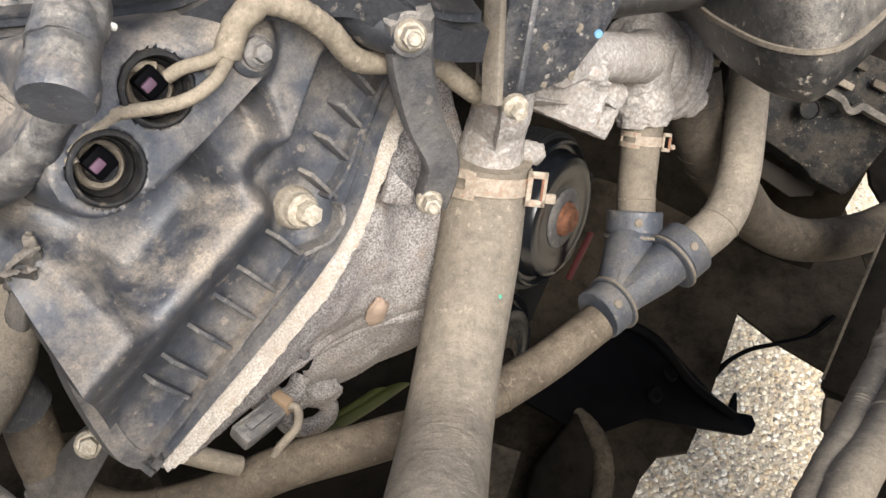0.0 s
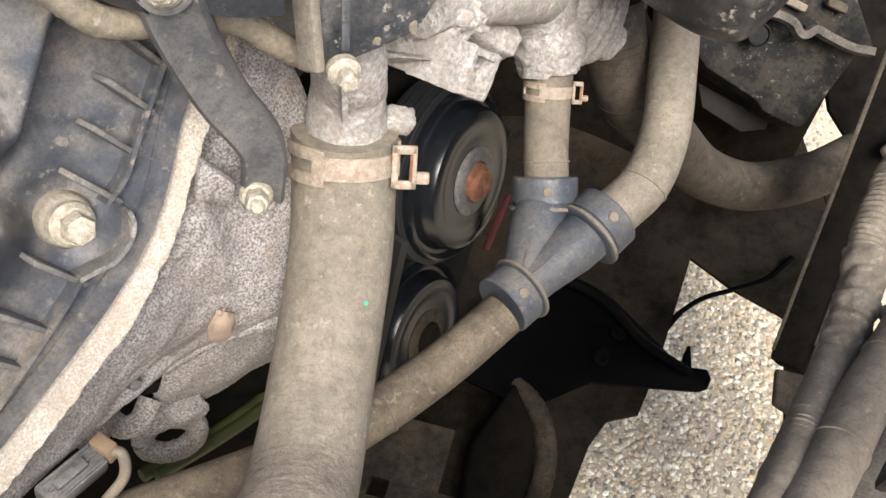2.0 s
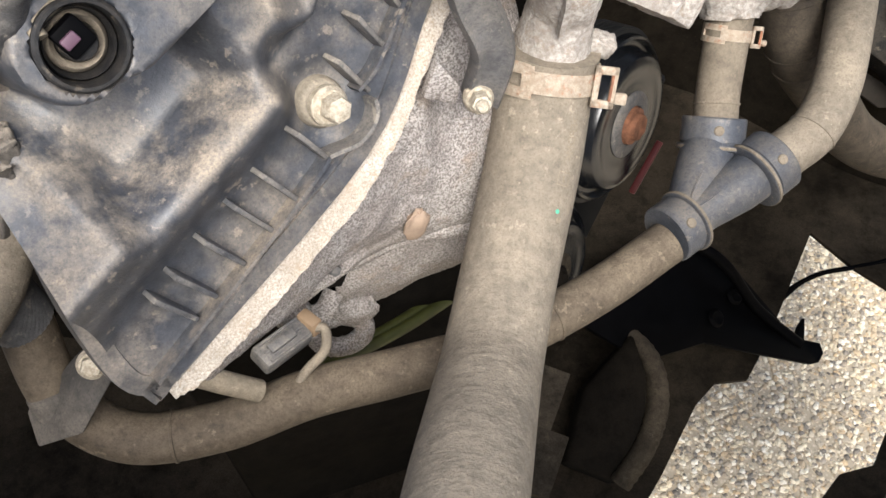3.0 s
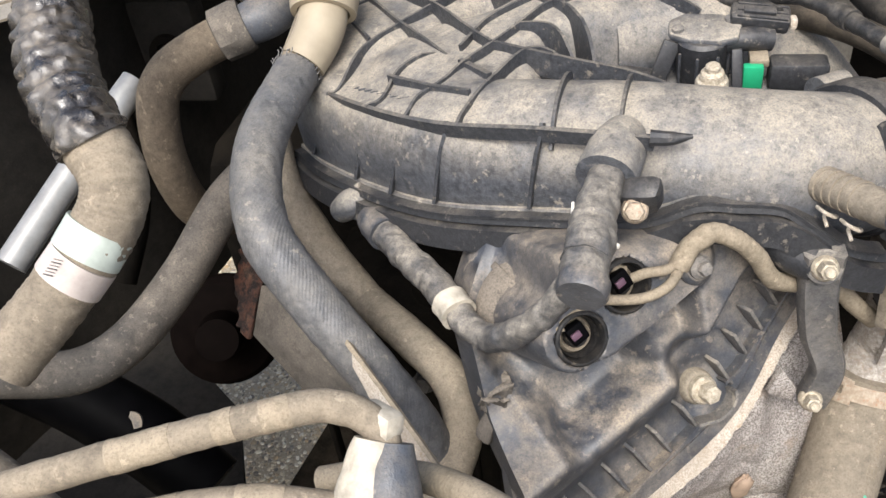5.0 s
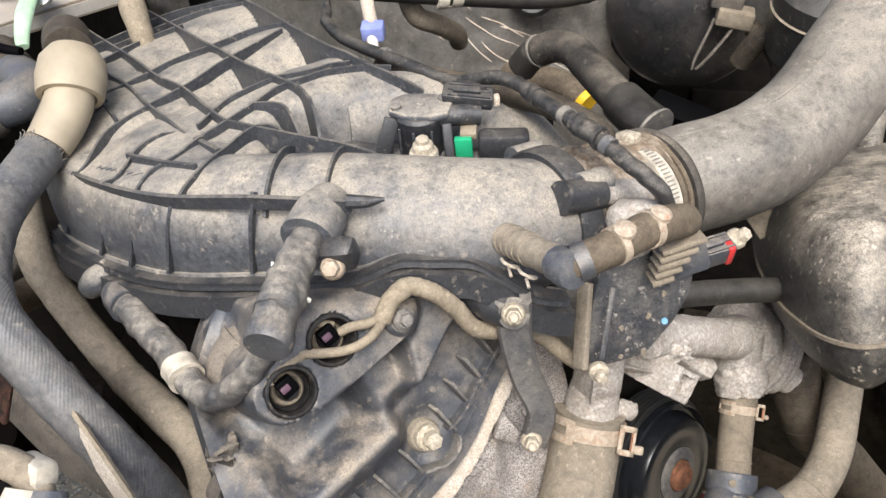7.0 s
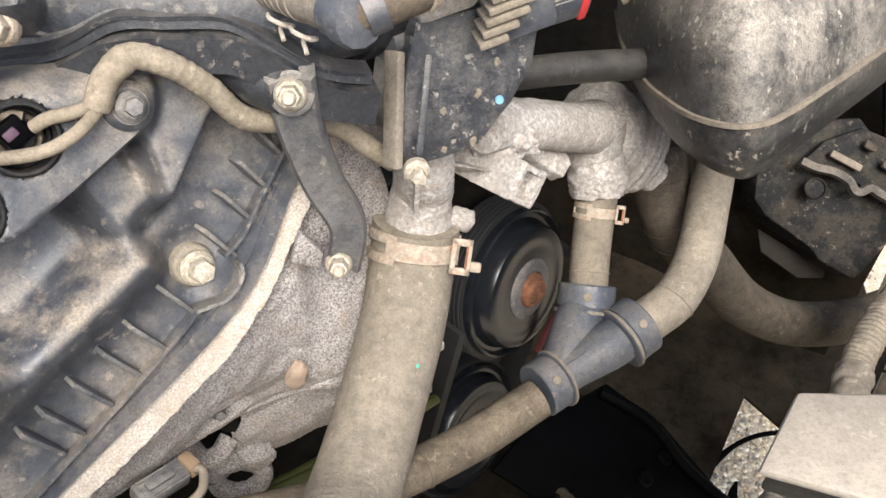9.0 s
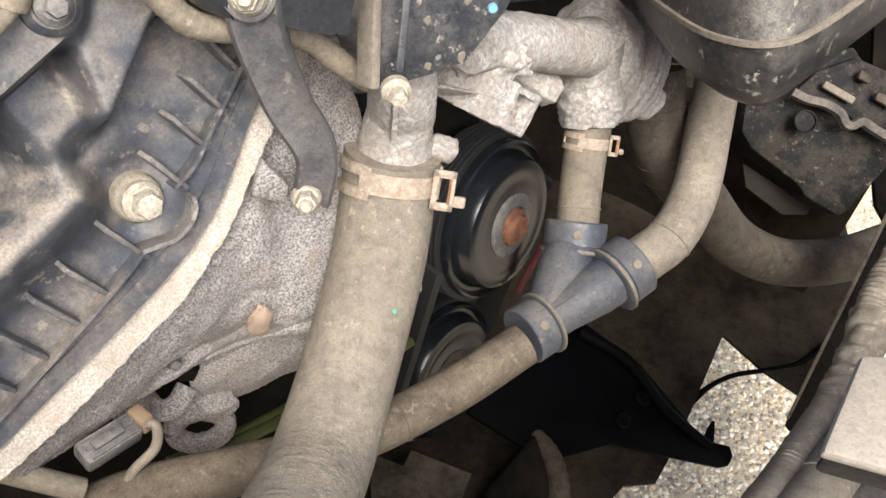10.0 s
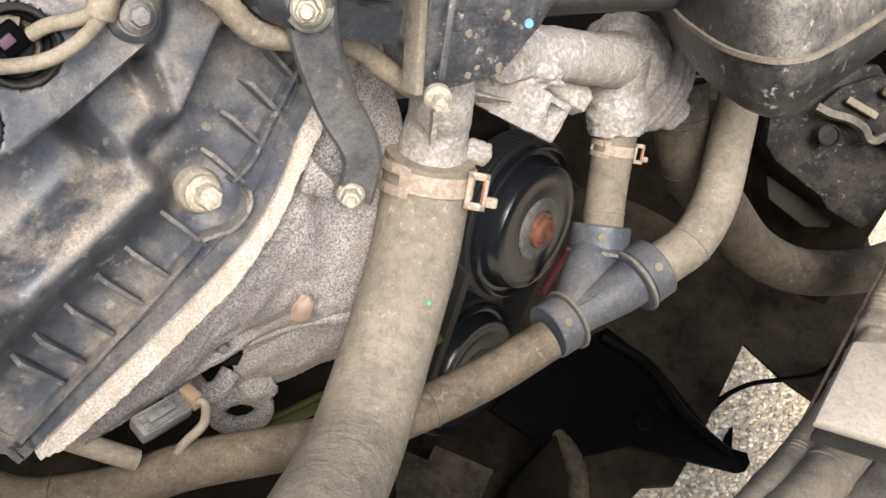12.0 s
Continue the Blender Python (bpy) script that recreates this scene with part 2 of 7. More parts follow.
# ---- mesh helpers ----
def V(*a):
    return Vector(a)


def thing(name, label, category, at=(0, 0, 0), group=""):
    ob = new(name)
    ob.location = at
    ob.empty_display_size = 0.02
    return tagged(ob, label, category, group)


def mesh_of(name, bm, mat, smooth=35):
    me = bpy.data.meshes.new(name)
    bmesh.ops.recalc_face_normals(bm, faces=bm.faces[:])
    bm.to_mesh(me)
    bm.free()
    for m in mat if isinstance(mat, (list, tuple)) else (mat,):
        me.materials.append(m)
    if smooth:
        me.polygons.foreach_set("use_smooth", [True] * len(me.polygons))
        me.set_sharp_from_angle(angle=radians(smooth))
    return me


def part(name, bm, mat, parent, label="", smooth=35):
    """One mesh under a thing or under a part."""
    ob = new(name, mesh_of(name, bm, mat, smooth))
    ob.parent = parent
    if parent.type == "EMPTY":
        ob.matrix_parent_inverse = Matrix.Translation(-Vector(parent.location))
    return tagged(ob, label)


def single(name, bm, mat, label, category, group="", kind="", smooth=35):
    return tagged(new(name, mesh_of(name, bm, mat, smooth)), label, category, group, kind)


def spline(pts, n):
    """A smooth line through the points: n steps between each two."""
    P = [Vector(p) for p in pts]
    P = [P[0] * 2 - P[1]] + P + [P[-1] * 2 - P[-2]]
    out = []
    for i in range(1, len(P) - 2):
        a, b, c, d = P[i - 1:i + 3]
        for k in range(n):
            t = k / n
            out.append(0.5 * ((2 * b) + (c - a) * t + (2 * a - 5 * b + 4 * c - d) * t * t + (3 * b - a - 3 * c + d) * t ** 3))
    out.append(P[-2].copy())
    return out


def frames(line, up=(0, 0, 1)):
    tans = [(line[min(i + 1, len(line) - 1)] - line[max(i - 1, 0)]).normalized() for i in range(len(line))]
    side = tans[0].cross(Vector(up))
    if side.length < 1e-3:
        side = tans[0].cross(Vector((1, 0, 0)))
    side.normalize()
    out = []
    for t in tans:
        side = (side - t * side.dot(t)).normalized()
        out.append((t, side, side.cross(t)))
    return out


def tube(pts, r, n=8, seg=20, bm=None, wave=0.0, pitch=0.006, flat=1.0, up=(0, 0, 1), rough=0.0, braid=0.0, crumple=0.0, twill=0):
    """A round bar along a smooth line. r: one radius, or one for each point. wave: depth of corrugations of that pitch."""
    bm = bm or bmesh.new()
    line = spline(pts, n)
    fr = frames(line, up)
    rad = [r] * len(line) if isinstance(r, (int, float)) else [r[min(i // n, len(r) - 2)] * (1 - (i / n - min(i // n, len(r) - 2))) + r[min(i // n, len(r) - 2) + 1] * (i / n - min(i // n, len(r) - 2)) for i in range(len(line))]
    run, rings = 0.0, []
    for i, (p, (t, s, u)) in enumerate(zip(line, fr)):
        run += (p - line[i - 1]).length if i else 0
        k = rad[i] + wave * math.sin(2 * math.pi * run / pitch) + (rough * noise.noise(p * 60) if rough else 0)
        ks = [k + braid * math.sin(16 * 2 * math.pi * j / seg + run * 1500) * (1 if (i // 3) % 2 else -1) for j in range(seg)] if braid and not twill else [k + braid * math.sin(2 * math.pi * run / pitch + twill * 2 * math.pi * j / seg) for j in range(seg)] if twill else [k] * seg
        if crumple:
            ks = [q + crumple * (abs(noise.noise((p + (s * math.cos(2 * math.pi * j / seg) + u * math.sin(2 * math.pi * j / seg)) * k) * 95)) - 0.25 + 0.4 * noise.noise((p + s * math.cos(2 * math.pi * j / seg) * k) * 260)) for j, q in enumerate(ks)]
        rings.append([bm.verts.new(p + (s * math.cos(a) + u * math.sin(a) * flat) * q) for a, q in zip((2 * math.pi * j / seg for j in range(seg)), ks)])
    for a, b in zip(rings, rings[1:]):
        for j in range(seg):
            bm.faces.new((a[j], a[(j + 1) % seg], b[(j + 1) % seg], b[j]))
    bm.faces.new(rings[0]), bm.faces.new(rings[-1])
    return bm


def axes_of(axis):
    z = Vector(axis).normalized()
    x = z.cross(Vector((0, 0, 1)))
    x = (x if x.length > 1e-3 else Vector((1, 0, 0))).normalized()
    return x, z.cross(x), z


def lathe(at, axis, profile, seg=32, bm=None, hollow=False):
    """profile: (radius, height along the axis) rows. hollow: an open ring, its last row joined to its first."""
    bm = bm or bmesh.new()
    x, y, z = axes_of(axis)
    at = Vector(at)
    rings = [[bm.verts.new(at + z * h + (x * math.cos(a) + y * math.sin(a)) * max(r, 1e-5)) for a in (2 * math.pi * j / seg for j in range(seg))] for r, h in profile]
    for a, b in zip(rings, rings[1:] + rings[:1] if hollow else rings[1:]):
        for j in range(seg):
            bm.faces.new((a[j], a[(j + 1) % seg], b[(j + 1) % seg], b[j]))
    if not hollow:
        bm.faces.new(rings[0]), bm.faces.new(rings[-1])
    return bm


def block(at, x, y, z, sx, sy, sz, bevel=0.002, bm=None, seg=2):
    """A bevelled box round a middle, along three axes."""
    own = bmesh.new()
    bmesh.ops.create_cube(own, size=1.0)
    for v in own.verts:
        v.co = Vector((v.co.x * sx, v.co.y * sy, v.co.z * sz))
    if bevel:
        bmesh.ops.bevel(own, geom=own.edges[:], offset=min(bevel, 0.45 * min(sx, sy, sz)), segments=seg, affect="EDGES", profile=0.5)
    x, y, z, at = Vector(x).normalized(), Vector(y).normalized(), Vector(z).normalized(), Vector(at)
    for v in own.verts:
        v.co = at + x * v.co.x + y * v.co.y + z * v.co.z
    if bm is None:
        return own
    return merged(bm, own)


def merged(bm, other):
    me = bpy.data.meshes.new("scrap")
    other.to_mesh(me)
    other.free()
    bm.from_mesh(me)
    bpy.data.meshes.remove(me)
    return bm


def bar(a, b, w, h, up=(0, 0, 1), bevel=0.001, bm=None):
    """A straight bar from a to b: w across, h along up."""
    a, b = Vector(a), Vector(b)
    d = (b - a).normalized()
    s = d.cross(Vector(up)).normalized()
    return block((a + b) / 2, d, s, s.cross(d), (b - a).length, w, h, bevel, bm)


def strip(pts, w, h, up=(0, 0, 1), n=6, bm=None):
    """A rib of section w by h along a smooth line, standing along up."""
    bm = bm or bmesh.new()
    line = spline(pts, n) if n > 1 else [Vector(p) for p in pts]
    up = Vector(up).normalized()
    rings = []
    for i, p in enumerate(line):
        d = (line[min(i + 1, len(line) - 1)] - line[max(i - 1, 0)]).normalized()
        s = d.cross(up).normalized() * w / 2
        u = s.cross(d).normalized() * h
        rings.append([bm.verts.new(q) for q in (p - s, p + s, p + s * 0.75 + u, p - s * 0.75 + u)])
    for a, b in zip(rings, rings[1:]):
        for j in range(4):
            bm.faces.new((a[j], a[(j + 1) % 4], b[(j + 1) % 4], b[j]))
    bm.faces.new(rings[0]), bm.faces.new(rings[-1])
    return bm


def slab(outline, normal, depth, bevel=0.0015, bm=None):
    """A flat plate with that outline, its back face depth behind along -normal."""
    own = bmesh.new()
    nrm = Vector(normal).normalized()
    top = [own.verts.new(Vector(p)) for p in outline]
    bot = [own.verts.new(Vector(p) - nrm * depth) for p in outline]
    own.faces.new(top), own.faces.new(bot[::-1])
    for i in range(len(top)):
        j = (i + 1) % len(top)
        own.faces.new((top[i], top[j], bot[j], bot[i]))
    bmesh.ops.recalc_face_normals(own, faces=own.faces[:])
    if bevel:
        bmesh.ops.bevel(own, geom=own.edges[:], offset=bevel, segments=2, affect="EDGES", profile=0.5)
    return own if bm is None else merged(bm, own)


def sheet(rows, thick=0.0, up=(0, 0, 1)):
    """A surface through a grid of points, closed with a back where thick is given."""
    bm = bmesh.new()
    grid = [[bm.verts.new(p) for p in row] for row in rows]
    for a, b in zip(grid, grid[1:]):
        for j in range(len(a) - 1):
            bm.faces.new((a[j], a[j + 1], b[j + 1], b[j]))
    if thick:
        d = Vector(up) * thick
        back = [[bm.verts.new(v.co - d) for v in row] for row in grid]
        for a, b in zip(back, back[1:]):
            for j in range(len(a) - 1):
                bm.faces.new((a[j], b[j], b[j + 1], a[j + 1]))
        R, C = len(grid), len(grid[0])
        edge = [(i, 0) for i in range(R)] + [(R - 1, j) for j in range(1, C)] + [(i, C - 1) for i in range(R - 2, -1, -1)] + [(0, j) for j in range(C - 2, 0, -1)]
        for (i, j), (k, l) in zip(edge, edge[1:] + edge[:1]):
            bm.faces.new((grid[i][j], grid[k][l], back[k][l], back[i][j]))
    return bm


def hex_bolt(at, axis, size, head=0.006, flange=1.35, bm=None):
    """A flanged hexagon head with a dished top."""
    bm = lathe(at, axis, [(size * flange * 0.62, -0.002), (size * flange * 0.62, 0.0012), (size * 0.66, 0.003)], 28, bm)
    lathe(Vector(at) + Vector(axis).normalized() * 0.002, axis, [(size * 0.577, 0), (size * 0.577, head * 0.8), (size * 0.51, head * 0.96), (size * 0.40, head), (size * 0.05, head * 1.02)], 6, bm)
    return bm


def clamp_band(name, label, at, axis, r, width, tab_dir, group="hose clamps"):
    """A spring clamp: two bands joined by a wide plate, with two ears."""
    ob = thing(name, label, "clamp", at, group)
    x, y, z = axes_of(axis)
    at, tab = Vector(at), (Vector(tab_dir) - z * Vector(tab_dir).dot(z)).normalized()
    side = -z.cross(tab)
    side = side if side.y < 0 else -side
    bm = bmesh.new()
    N = 48

    def ring(lo, hi, a0, a1):
        rows = []
        for h in (lo, hi):
            rows.append([at + z * h + (tab * math.cos(a) + side * math.sin(a)) * (r + 0.0011) for a in (a0 + (a1 - a0) * k / N for k in range(N + 1))])
        inner = [[p - (p - at - z * (p - at).dot(z)).normalized() * 0.0016 for p in row] for row in rows]
        vs = [[bm.verts.new(p) for p in row] for row in (rows[0], rows[1], inner[1], inner[0])]
        for k in range(N):
            for q in range(4):
                bm.faces.new((vs[q][k], vs[q][k + 1], vs[(q + 1) % 4][k + 1], vs[(q + 1) % 4][k]))
        bm.faces.new([v[0] for v in vs]), bm.faces.new([v[N] for v in vs][::-1])

    w = width / 2
    ring(-w, -w * 0.36, 1.62, 2 * math.pi - 0.25)
    ring(w * 0.36, w, 1.62, 2 * math.pi - 0.25)
    ring(-w * 0.62, w * 0.62, 0.2, 1.63)
    ring(-w * 0.37, w * 0.37, 1.6, 1.85)
    ring(-w * 0.37, w * 0.37, 2.75, 2 * math.pi - 0.25)
    part("band", bm, M_CLAMP, ob)
    # ear with its slot, seen flat, and the tongue that passes under it
    f = side.lerp(tab, 0.25).normalized()
    e = (tab - f * tab.dot(f)).normalized()
    c = at + tab * (r + r * 0.22) + side * r * 0.30
    ew, eh = r * 0.46, width * 1.2
    ear = part("ear", functools.reduce(merged, [block(c + e * ew * 0.36 * k, e, z, f, ew * 0.28, eh, 0.0022, 0.0006) for k in (-1, 1)] + [block(c + z * eh * 0.40 * k, e, z, f, ew, eh * 0.2, 0.0022, 0.0006) for k in (-1, 1)]), M_CLAMP, ob)
    part("ear_edge", block(c + e * ew * 0.27 + f * 0.0012, e, z, f, 0.0012, eh * 0.62, 0.0008, 0), M_RUST, ear, "rusted slot edge")
    part("tongue", block(c + e * ew * 0.75 - z * width * 0.28, e, z, f, ew * 0.55, width * 0.34, 0.003, 0.001), M_CLAMP, ob)
    return ob


def lump(at, size, seed=0, rough=0.3, detail=3):
    """A crusted, uneven clod: a ball pushed about by two scales of noise."""
    bm = bmesh.new()
    bmesh.ops.create_icosphere(bm, subdivisions=detail, radius=1.0)
    for v in bm.verts:
        q = v.co + V(seed * 3.1, seed * 1.7, seed)
        k = 1 + rough * noise.noise(q * 1.6) + 0.5 * rough * noise.noise(q * 4.5)
        v.co = V(*at) + V(v.co.x * size[0], v.co.y * size[1], v.co.z * size[2]) * k
    return bm


def crusted(bm, amp=0.0006, scale=320, cuts=0):
    """Roughens a surface along its normals, after cutting it finer where asked."""
    if cuts:
        bmesh.ops.subdivide_edges(bm, edges=bm.edges[:], cuts=cuts, use_grid_fill=True)
    bmesh.ops.recalc_face_normals(bm, faces=bm.faces[:])
    bm.normal_update()
    for v in bm.verts:
        q = v.co * scale
        v.co += v.normal * amp * (noise.noise(q) + 0.6 * noise.noise(q * 2.7) + 0.8 * noise.noise(q * 0.25))
    return bm


def mud(at, axis, r, seed, bm=None):
    """A thin dried splash with an uneven outline."""
    bm = bm or bmesh.new()
    x, y, z = axes_of(axis)
    rnd = random.Random(seed)
    tall = rnd.uniform(1.0, 1.7)
    ring = []
    for k in range(14):
        a = 2 * math.pi * k / 14
        q = r * (0.8 + 0.45 * noise.noise(V(math.cos(a), math.sin(a), seed * 1.3)))
        ring.append(V(*at) + x * math.cos(a) * q + y * math.sin(a) * q * tall)
    low = [bm.verts.new(p) for p in ring]
    top = [bm.verts.new(V(*at) + (p - V(*at)) * 0.8 + z * 0.0004) for p in ring]
    for k in range(14):
        bm.faces.new((low[k], low[(k + 1) % 14], top[(k + 1) % 14], top[k]))
    bm.faces.new(top)
    return bm

# ---- ground and bay ----
def grounds():
    m, nt, b = material("exposed_aggregate", 0.85)
    v = nt.nodes.new("ShaderNodeTexVoronoi")
    v.inputs["Scale"].default_value = 230
    co = nt.nodes.new("ShaderNodeTexCoord")
    nt.links.new(co.outputs["Object"], v.inputs["Vector"])
    hue = nt.nodes.new("ShaderNodeSeparateColor")
    nt.links.new(v.outputs["Color"], hue.inputs[0])
    stone = mixed(nt, hue.outputs[0], (0.40, 0.335, 0.235), (0.66, 0.57, 0.42))
    joint = ramp(nt, v.outputs["Distance"], 0.35, 0.6)
    col = mixed(nt, joint, stone, (0.46, 0.385, 0.275))
    nt.links.new(col, b.inputs["Base Color"])
    bm = bmesh.new()
    bmesh.ops.create_grid(bm, x_segments=2, y_segments=2, size=300)
    single("ground", bm, m, "pale exposed-aggregate ground under the car", "ground", kind="structure")
    # loose and set pebbles where the ground is seen close
    m2, nt, b = material("pebbles", 0.6)
    g = nt.nodes.new("ShaderNodeNewGeometry")
    r = nt.nodes.new("ShaderNodeValToRGB")
    e = r.color_ramp.elements
    e[0].color, e[1].color = (0.20, 0.175, 0.14, 1), (0.92, 0.86, 0.72, 1)
    for pos, c in ((0.18, (0.36, 0.31, 0.24)), (0.36, (0.62, 0.46, 0.27)), (0.52, (0.52, 0.45, 0.34)), (0.70, (0.76, 0.64, 0.43)), (0.86, (0.86, 0.77, 0.58))):
        el = e.new(pos)
        el.color = (*c, 1)
    nt.links.new(g.outputs["Random Per Island"], r.inputs[0])
    mot = ramp(nt, tex(nt, 400, 3), 0.3, 0.7)
    dark = nt.nodes.new("ShaderNodeMix")
    dark.data_type, dark.blend_type = "RGBA", "MULTIPLY"
    dark.inputs[0].default_value = 0.35
    nt.links.new(r.outputs[0], dark.inputs[6])
    nt.links.new(mixed(nt, mot, (0.5, 0.5, 0.5), (1, 1, 1)), dark.inputs[7])
    nt.links.new(dark.outputs[2], b.inputs["Base Color"])
    ico = bmesh.new()
    bmesh.ops.create_icosphere(ico, subdivisions=1, radius=1.0)
    base = [v.co.copy() for v in ico.verts]
    tris = [[v.index for v in f.verts] for f in ico.faces]
    ico.free()
    rnd = random.Random(4)
    verts, faces = [], []
    for x0, x1, y0, y1, n in ((0.10, 0.80, 0.20, 1.05, 23000), (-1.5, -0.7, 0.55, 1.35, 14000), (0.5, 1.3, 0.9, 1.5, 5000)):
        for _ in range(n):
            s = 0.0020 + 0.0048 * rnd.random() ** 1.7
            m3 = Euler((rnd.uniform(-0.4, 0.4), rnd.uniform(-0.4, 0.4), rnd.uniform(0, 6.3))).to_matrix()
            sc = (s * rnd.uniform(0.8, 1.3), s * rnd.uniform(0.6, 1.0), s * rnd.uniform(0.35, 0.55))
            c = Vector((rnd.uniform(x0, x1), rnd.uniform(y0, y1), s * 0.02))
            k = len(verts)
            verts += [c + m3 @ Vector((p.x * sc[0], p.y * sc[1], p.z * sc[2])) for p in base]
            faces += [[i + k for i in t] for t in tris]
    me = bpy.data.meshes.new("pebbles")
    me.from_pydata(verts, [], faces)
    me.materials.append(m2)
    me.polygons.foreach_set("use_smooth", [False] * len(me.polygons))
    tagged(new("pebbles", me), "small tan and white pebbles set in the ground", "gravel", kind="stuff")


grounds()


def undertray():
    """Dusty panels low in the bay, with the opening through which the ground shows."""
    hole = [(0.376, 0.65), (0.417, 0.606), (0.469, 0.567), (0.448, 0.49), (0.435, 0.435), (0.402, 0.37), (0.366, 0.357), (0.342, 0.327), (0.30, 0.25), (0.14, 0.25), (0.19, 0.34), (0.228, 0.418), (0.25, 0.445), (0.284, 0.452), (0.31, 0.50)]
    cx, cy = 0.34, 0.46
    bm = bmesh.new()
    N = 64

    def hit(poly, a):
        d, best = Vector((math.cos(a), math.sin(a))), None
        for (x0, y0), (x1, y1) in zip(poly, poly[1:] + poly[:1]):
            ex, ey = x1 - x0, y1 - y0
            det = d.x * -ey + d.y * ex
            if abs(det) < 1e-9:
                continue
            t = ((x0 - cx) * -ey + (y0 - cy) * ex) / det
            s = (d.x * (y0 - cy) - d.y * (x0 - cx)) / det
            if t > 0 and -1e-6 <= s <= 1 + 1e-6 and (best is None or t < best):
                best = t
        return best

    box = [(-0.60, 0.14), (0.56, 0.14), (0.56, 1.25), (-0.60, 1.25)]
    angs = sorted([math.atan2(y - cy, x - cx) for x, y in hole] + [2 * math.pi * k / N - math.pi for k in range(N)])
    rings = []
    for z, thick in ((0.385, 0), (0.38, 1)):
        inner = [bm.verts.new((cx + math.cos(a) * hit(hole, a), cy + math.sin(a) * hit(hole, a), z)) for a in angs]
        outr = [bm.verts.new((cx + math.cos(a) * hit(box, a), cy + math.sin(a) * hit(box, a), z)) for a in angs]
        rings.append((inner, outr))
        for i in range(len(angs)):
            j = (i + 1) % len(angs)
            bm.faces.new((inner[i], inner[j], outr[j], outr[i]))
    for k in (0, 1):
        for i in range(len(angs)):
            j = (i + 1) % len(angs)
            bm.faces.new((rings[0][k][i], rings[0][k][j], rings[1][k][j], rings[1][k][i]))
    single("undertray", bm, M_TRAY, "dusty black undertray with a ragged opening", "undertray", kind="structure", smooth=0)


undertray()

# walls of the bay; some stand out of view and only keep light out
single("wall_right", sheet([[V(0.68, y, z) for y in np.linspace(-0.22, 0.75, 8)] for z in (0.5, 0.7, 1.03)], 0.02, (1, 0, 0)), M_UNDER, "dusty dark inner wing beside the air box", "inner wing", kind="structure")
# Near-black wall pieces stand for the unlit cavity behind the booster.
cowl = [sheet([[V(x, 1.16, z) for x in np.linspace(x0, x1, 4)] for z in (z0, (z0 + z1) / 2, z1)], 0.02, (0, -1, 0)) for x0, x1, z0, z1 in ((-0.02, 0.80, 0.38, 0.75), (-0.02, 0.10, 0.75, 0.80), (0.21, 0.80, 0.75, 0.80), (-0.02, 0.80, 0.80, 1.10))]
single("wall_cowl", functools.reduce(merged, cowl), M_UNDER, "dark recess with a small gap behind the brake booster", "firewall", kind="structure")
# Bonnet out of view, added to block sky light from behind.
single("bonnet", sheet([[V(x, 1.22 - 0.62 * t, 1.16 + 0.95 * t + 0.05 * math.sin(3 * t)) for x in np.linspace(-0.8, 0.75, 9)] for t in (0, 0.25, 0.5, 0.75, 1.0)], 0.02, (0, 0.9, 0.5)), M_UNDER, "unseen open bonnet, added to block sky light", "bonnet", kind="structure")
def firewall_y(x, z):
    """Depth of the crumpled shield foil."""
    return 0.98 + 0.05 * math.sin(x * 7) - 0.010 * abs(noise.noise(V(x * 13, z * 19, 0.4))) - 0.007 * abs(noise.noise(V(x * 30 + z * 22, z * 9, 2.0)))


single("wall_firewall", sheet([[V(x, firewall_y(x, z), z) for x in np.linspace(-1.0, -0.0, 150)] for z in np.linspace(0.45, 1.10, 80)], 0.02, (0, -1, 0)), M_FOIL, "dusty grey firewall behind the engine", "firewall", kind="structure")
# Far wall, added to block side light from the left ground.
single("wall_left", sheet([[V(-1.42, y, z) for y in np.linspace(-0.3, 1.7, 8)] for z in (0.0, 0.5, 1.03)], 0.02, (-1, 0, 0)), M_UNDER, "added dark wall keeping light off the ground at the left", "inner wing", kind="structure")

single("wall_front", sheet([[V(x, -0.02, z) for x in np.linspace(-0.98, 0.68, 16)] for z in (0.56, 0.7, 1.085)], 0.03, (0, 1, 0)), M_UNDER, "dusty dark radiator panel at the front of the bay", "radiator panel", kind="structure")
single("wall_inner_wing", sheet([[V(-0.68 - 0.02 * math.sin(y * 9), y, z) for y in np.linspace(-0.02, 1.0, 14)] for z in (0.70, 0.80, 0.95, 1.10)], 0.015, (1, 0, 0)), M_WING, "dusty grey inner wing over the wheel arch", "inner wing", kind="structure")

# ---- engine casting ----
E1 = V(-0.556, -0.776, -0.295).normalized()
N1 = V(0.63, -0.63, 0.45)
N1 = (N1 - E1 * N1.dot(E1)).normalized()
V1 = N1.cross(E1)
V1 = V1 if V1.z > 0 else -V1
R0 = V(-0.03, 0.29, 0.965)


def vc(u, v, h=0.0):
    """A place on the valve cover: u along its rim, v up across it, h off it."""
    return R0 + E1 * u + V1 * v + N1 * h


def vr(u, v, h=0.0):
    """The same beside the rim, which sweeps up past the front bolt."""
    return vc(u, v + 0.36 * max(0.0, 0.046 - u), h)


def bump(u, v, u0, v0, ru, rv):
    return math.exp(-(((u - u0) / ru) ** 2 + ((v - v0) / rv) ** 2) ** 1.6)


def ease(t):
    t = max(0.0, min(1.0, t))
    return t * t * (3 - 2 * t)


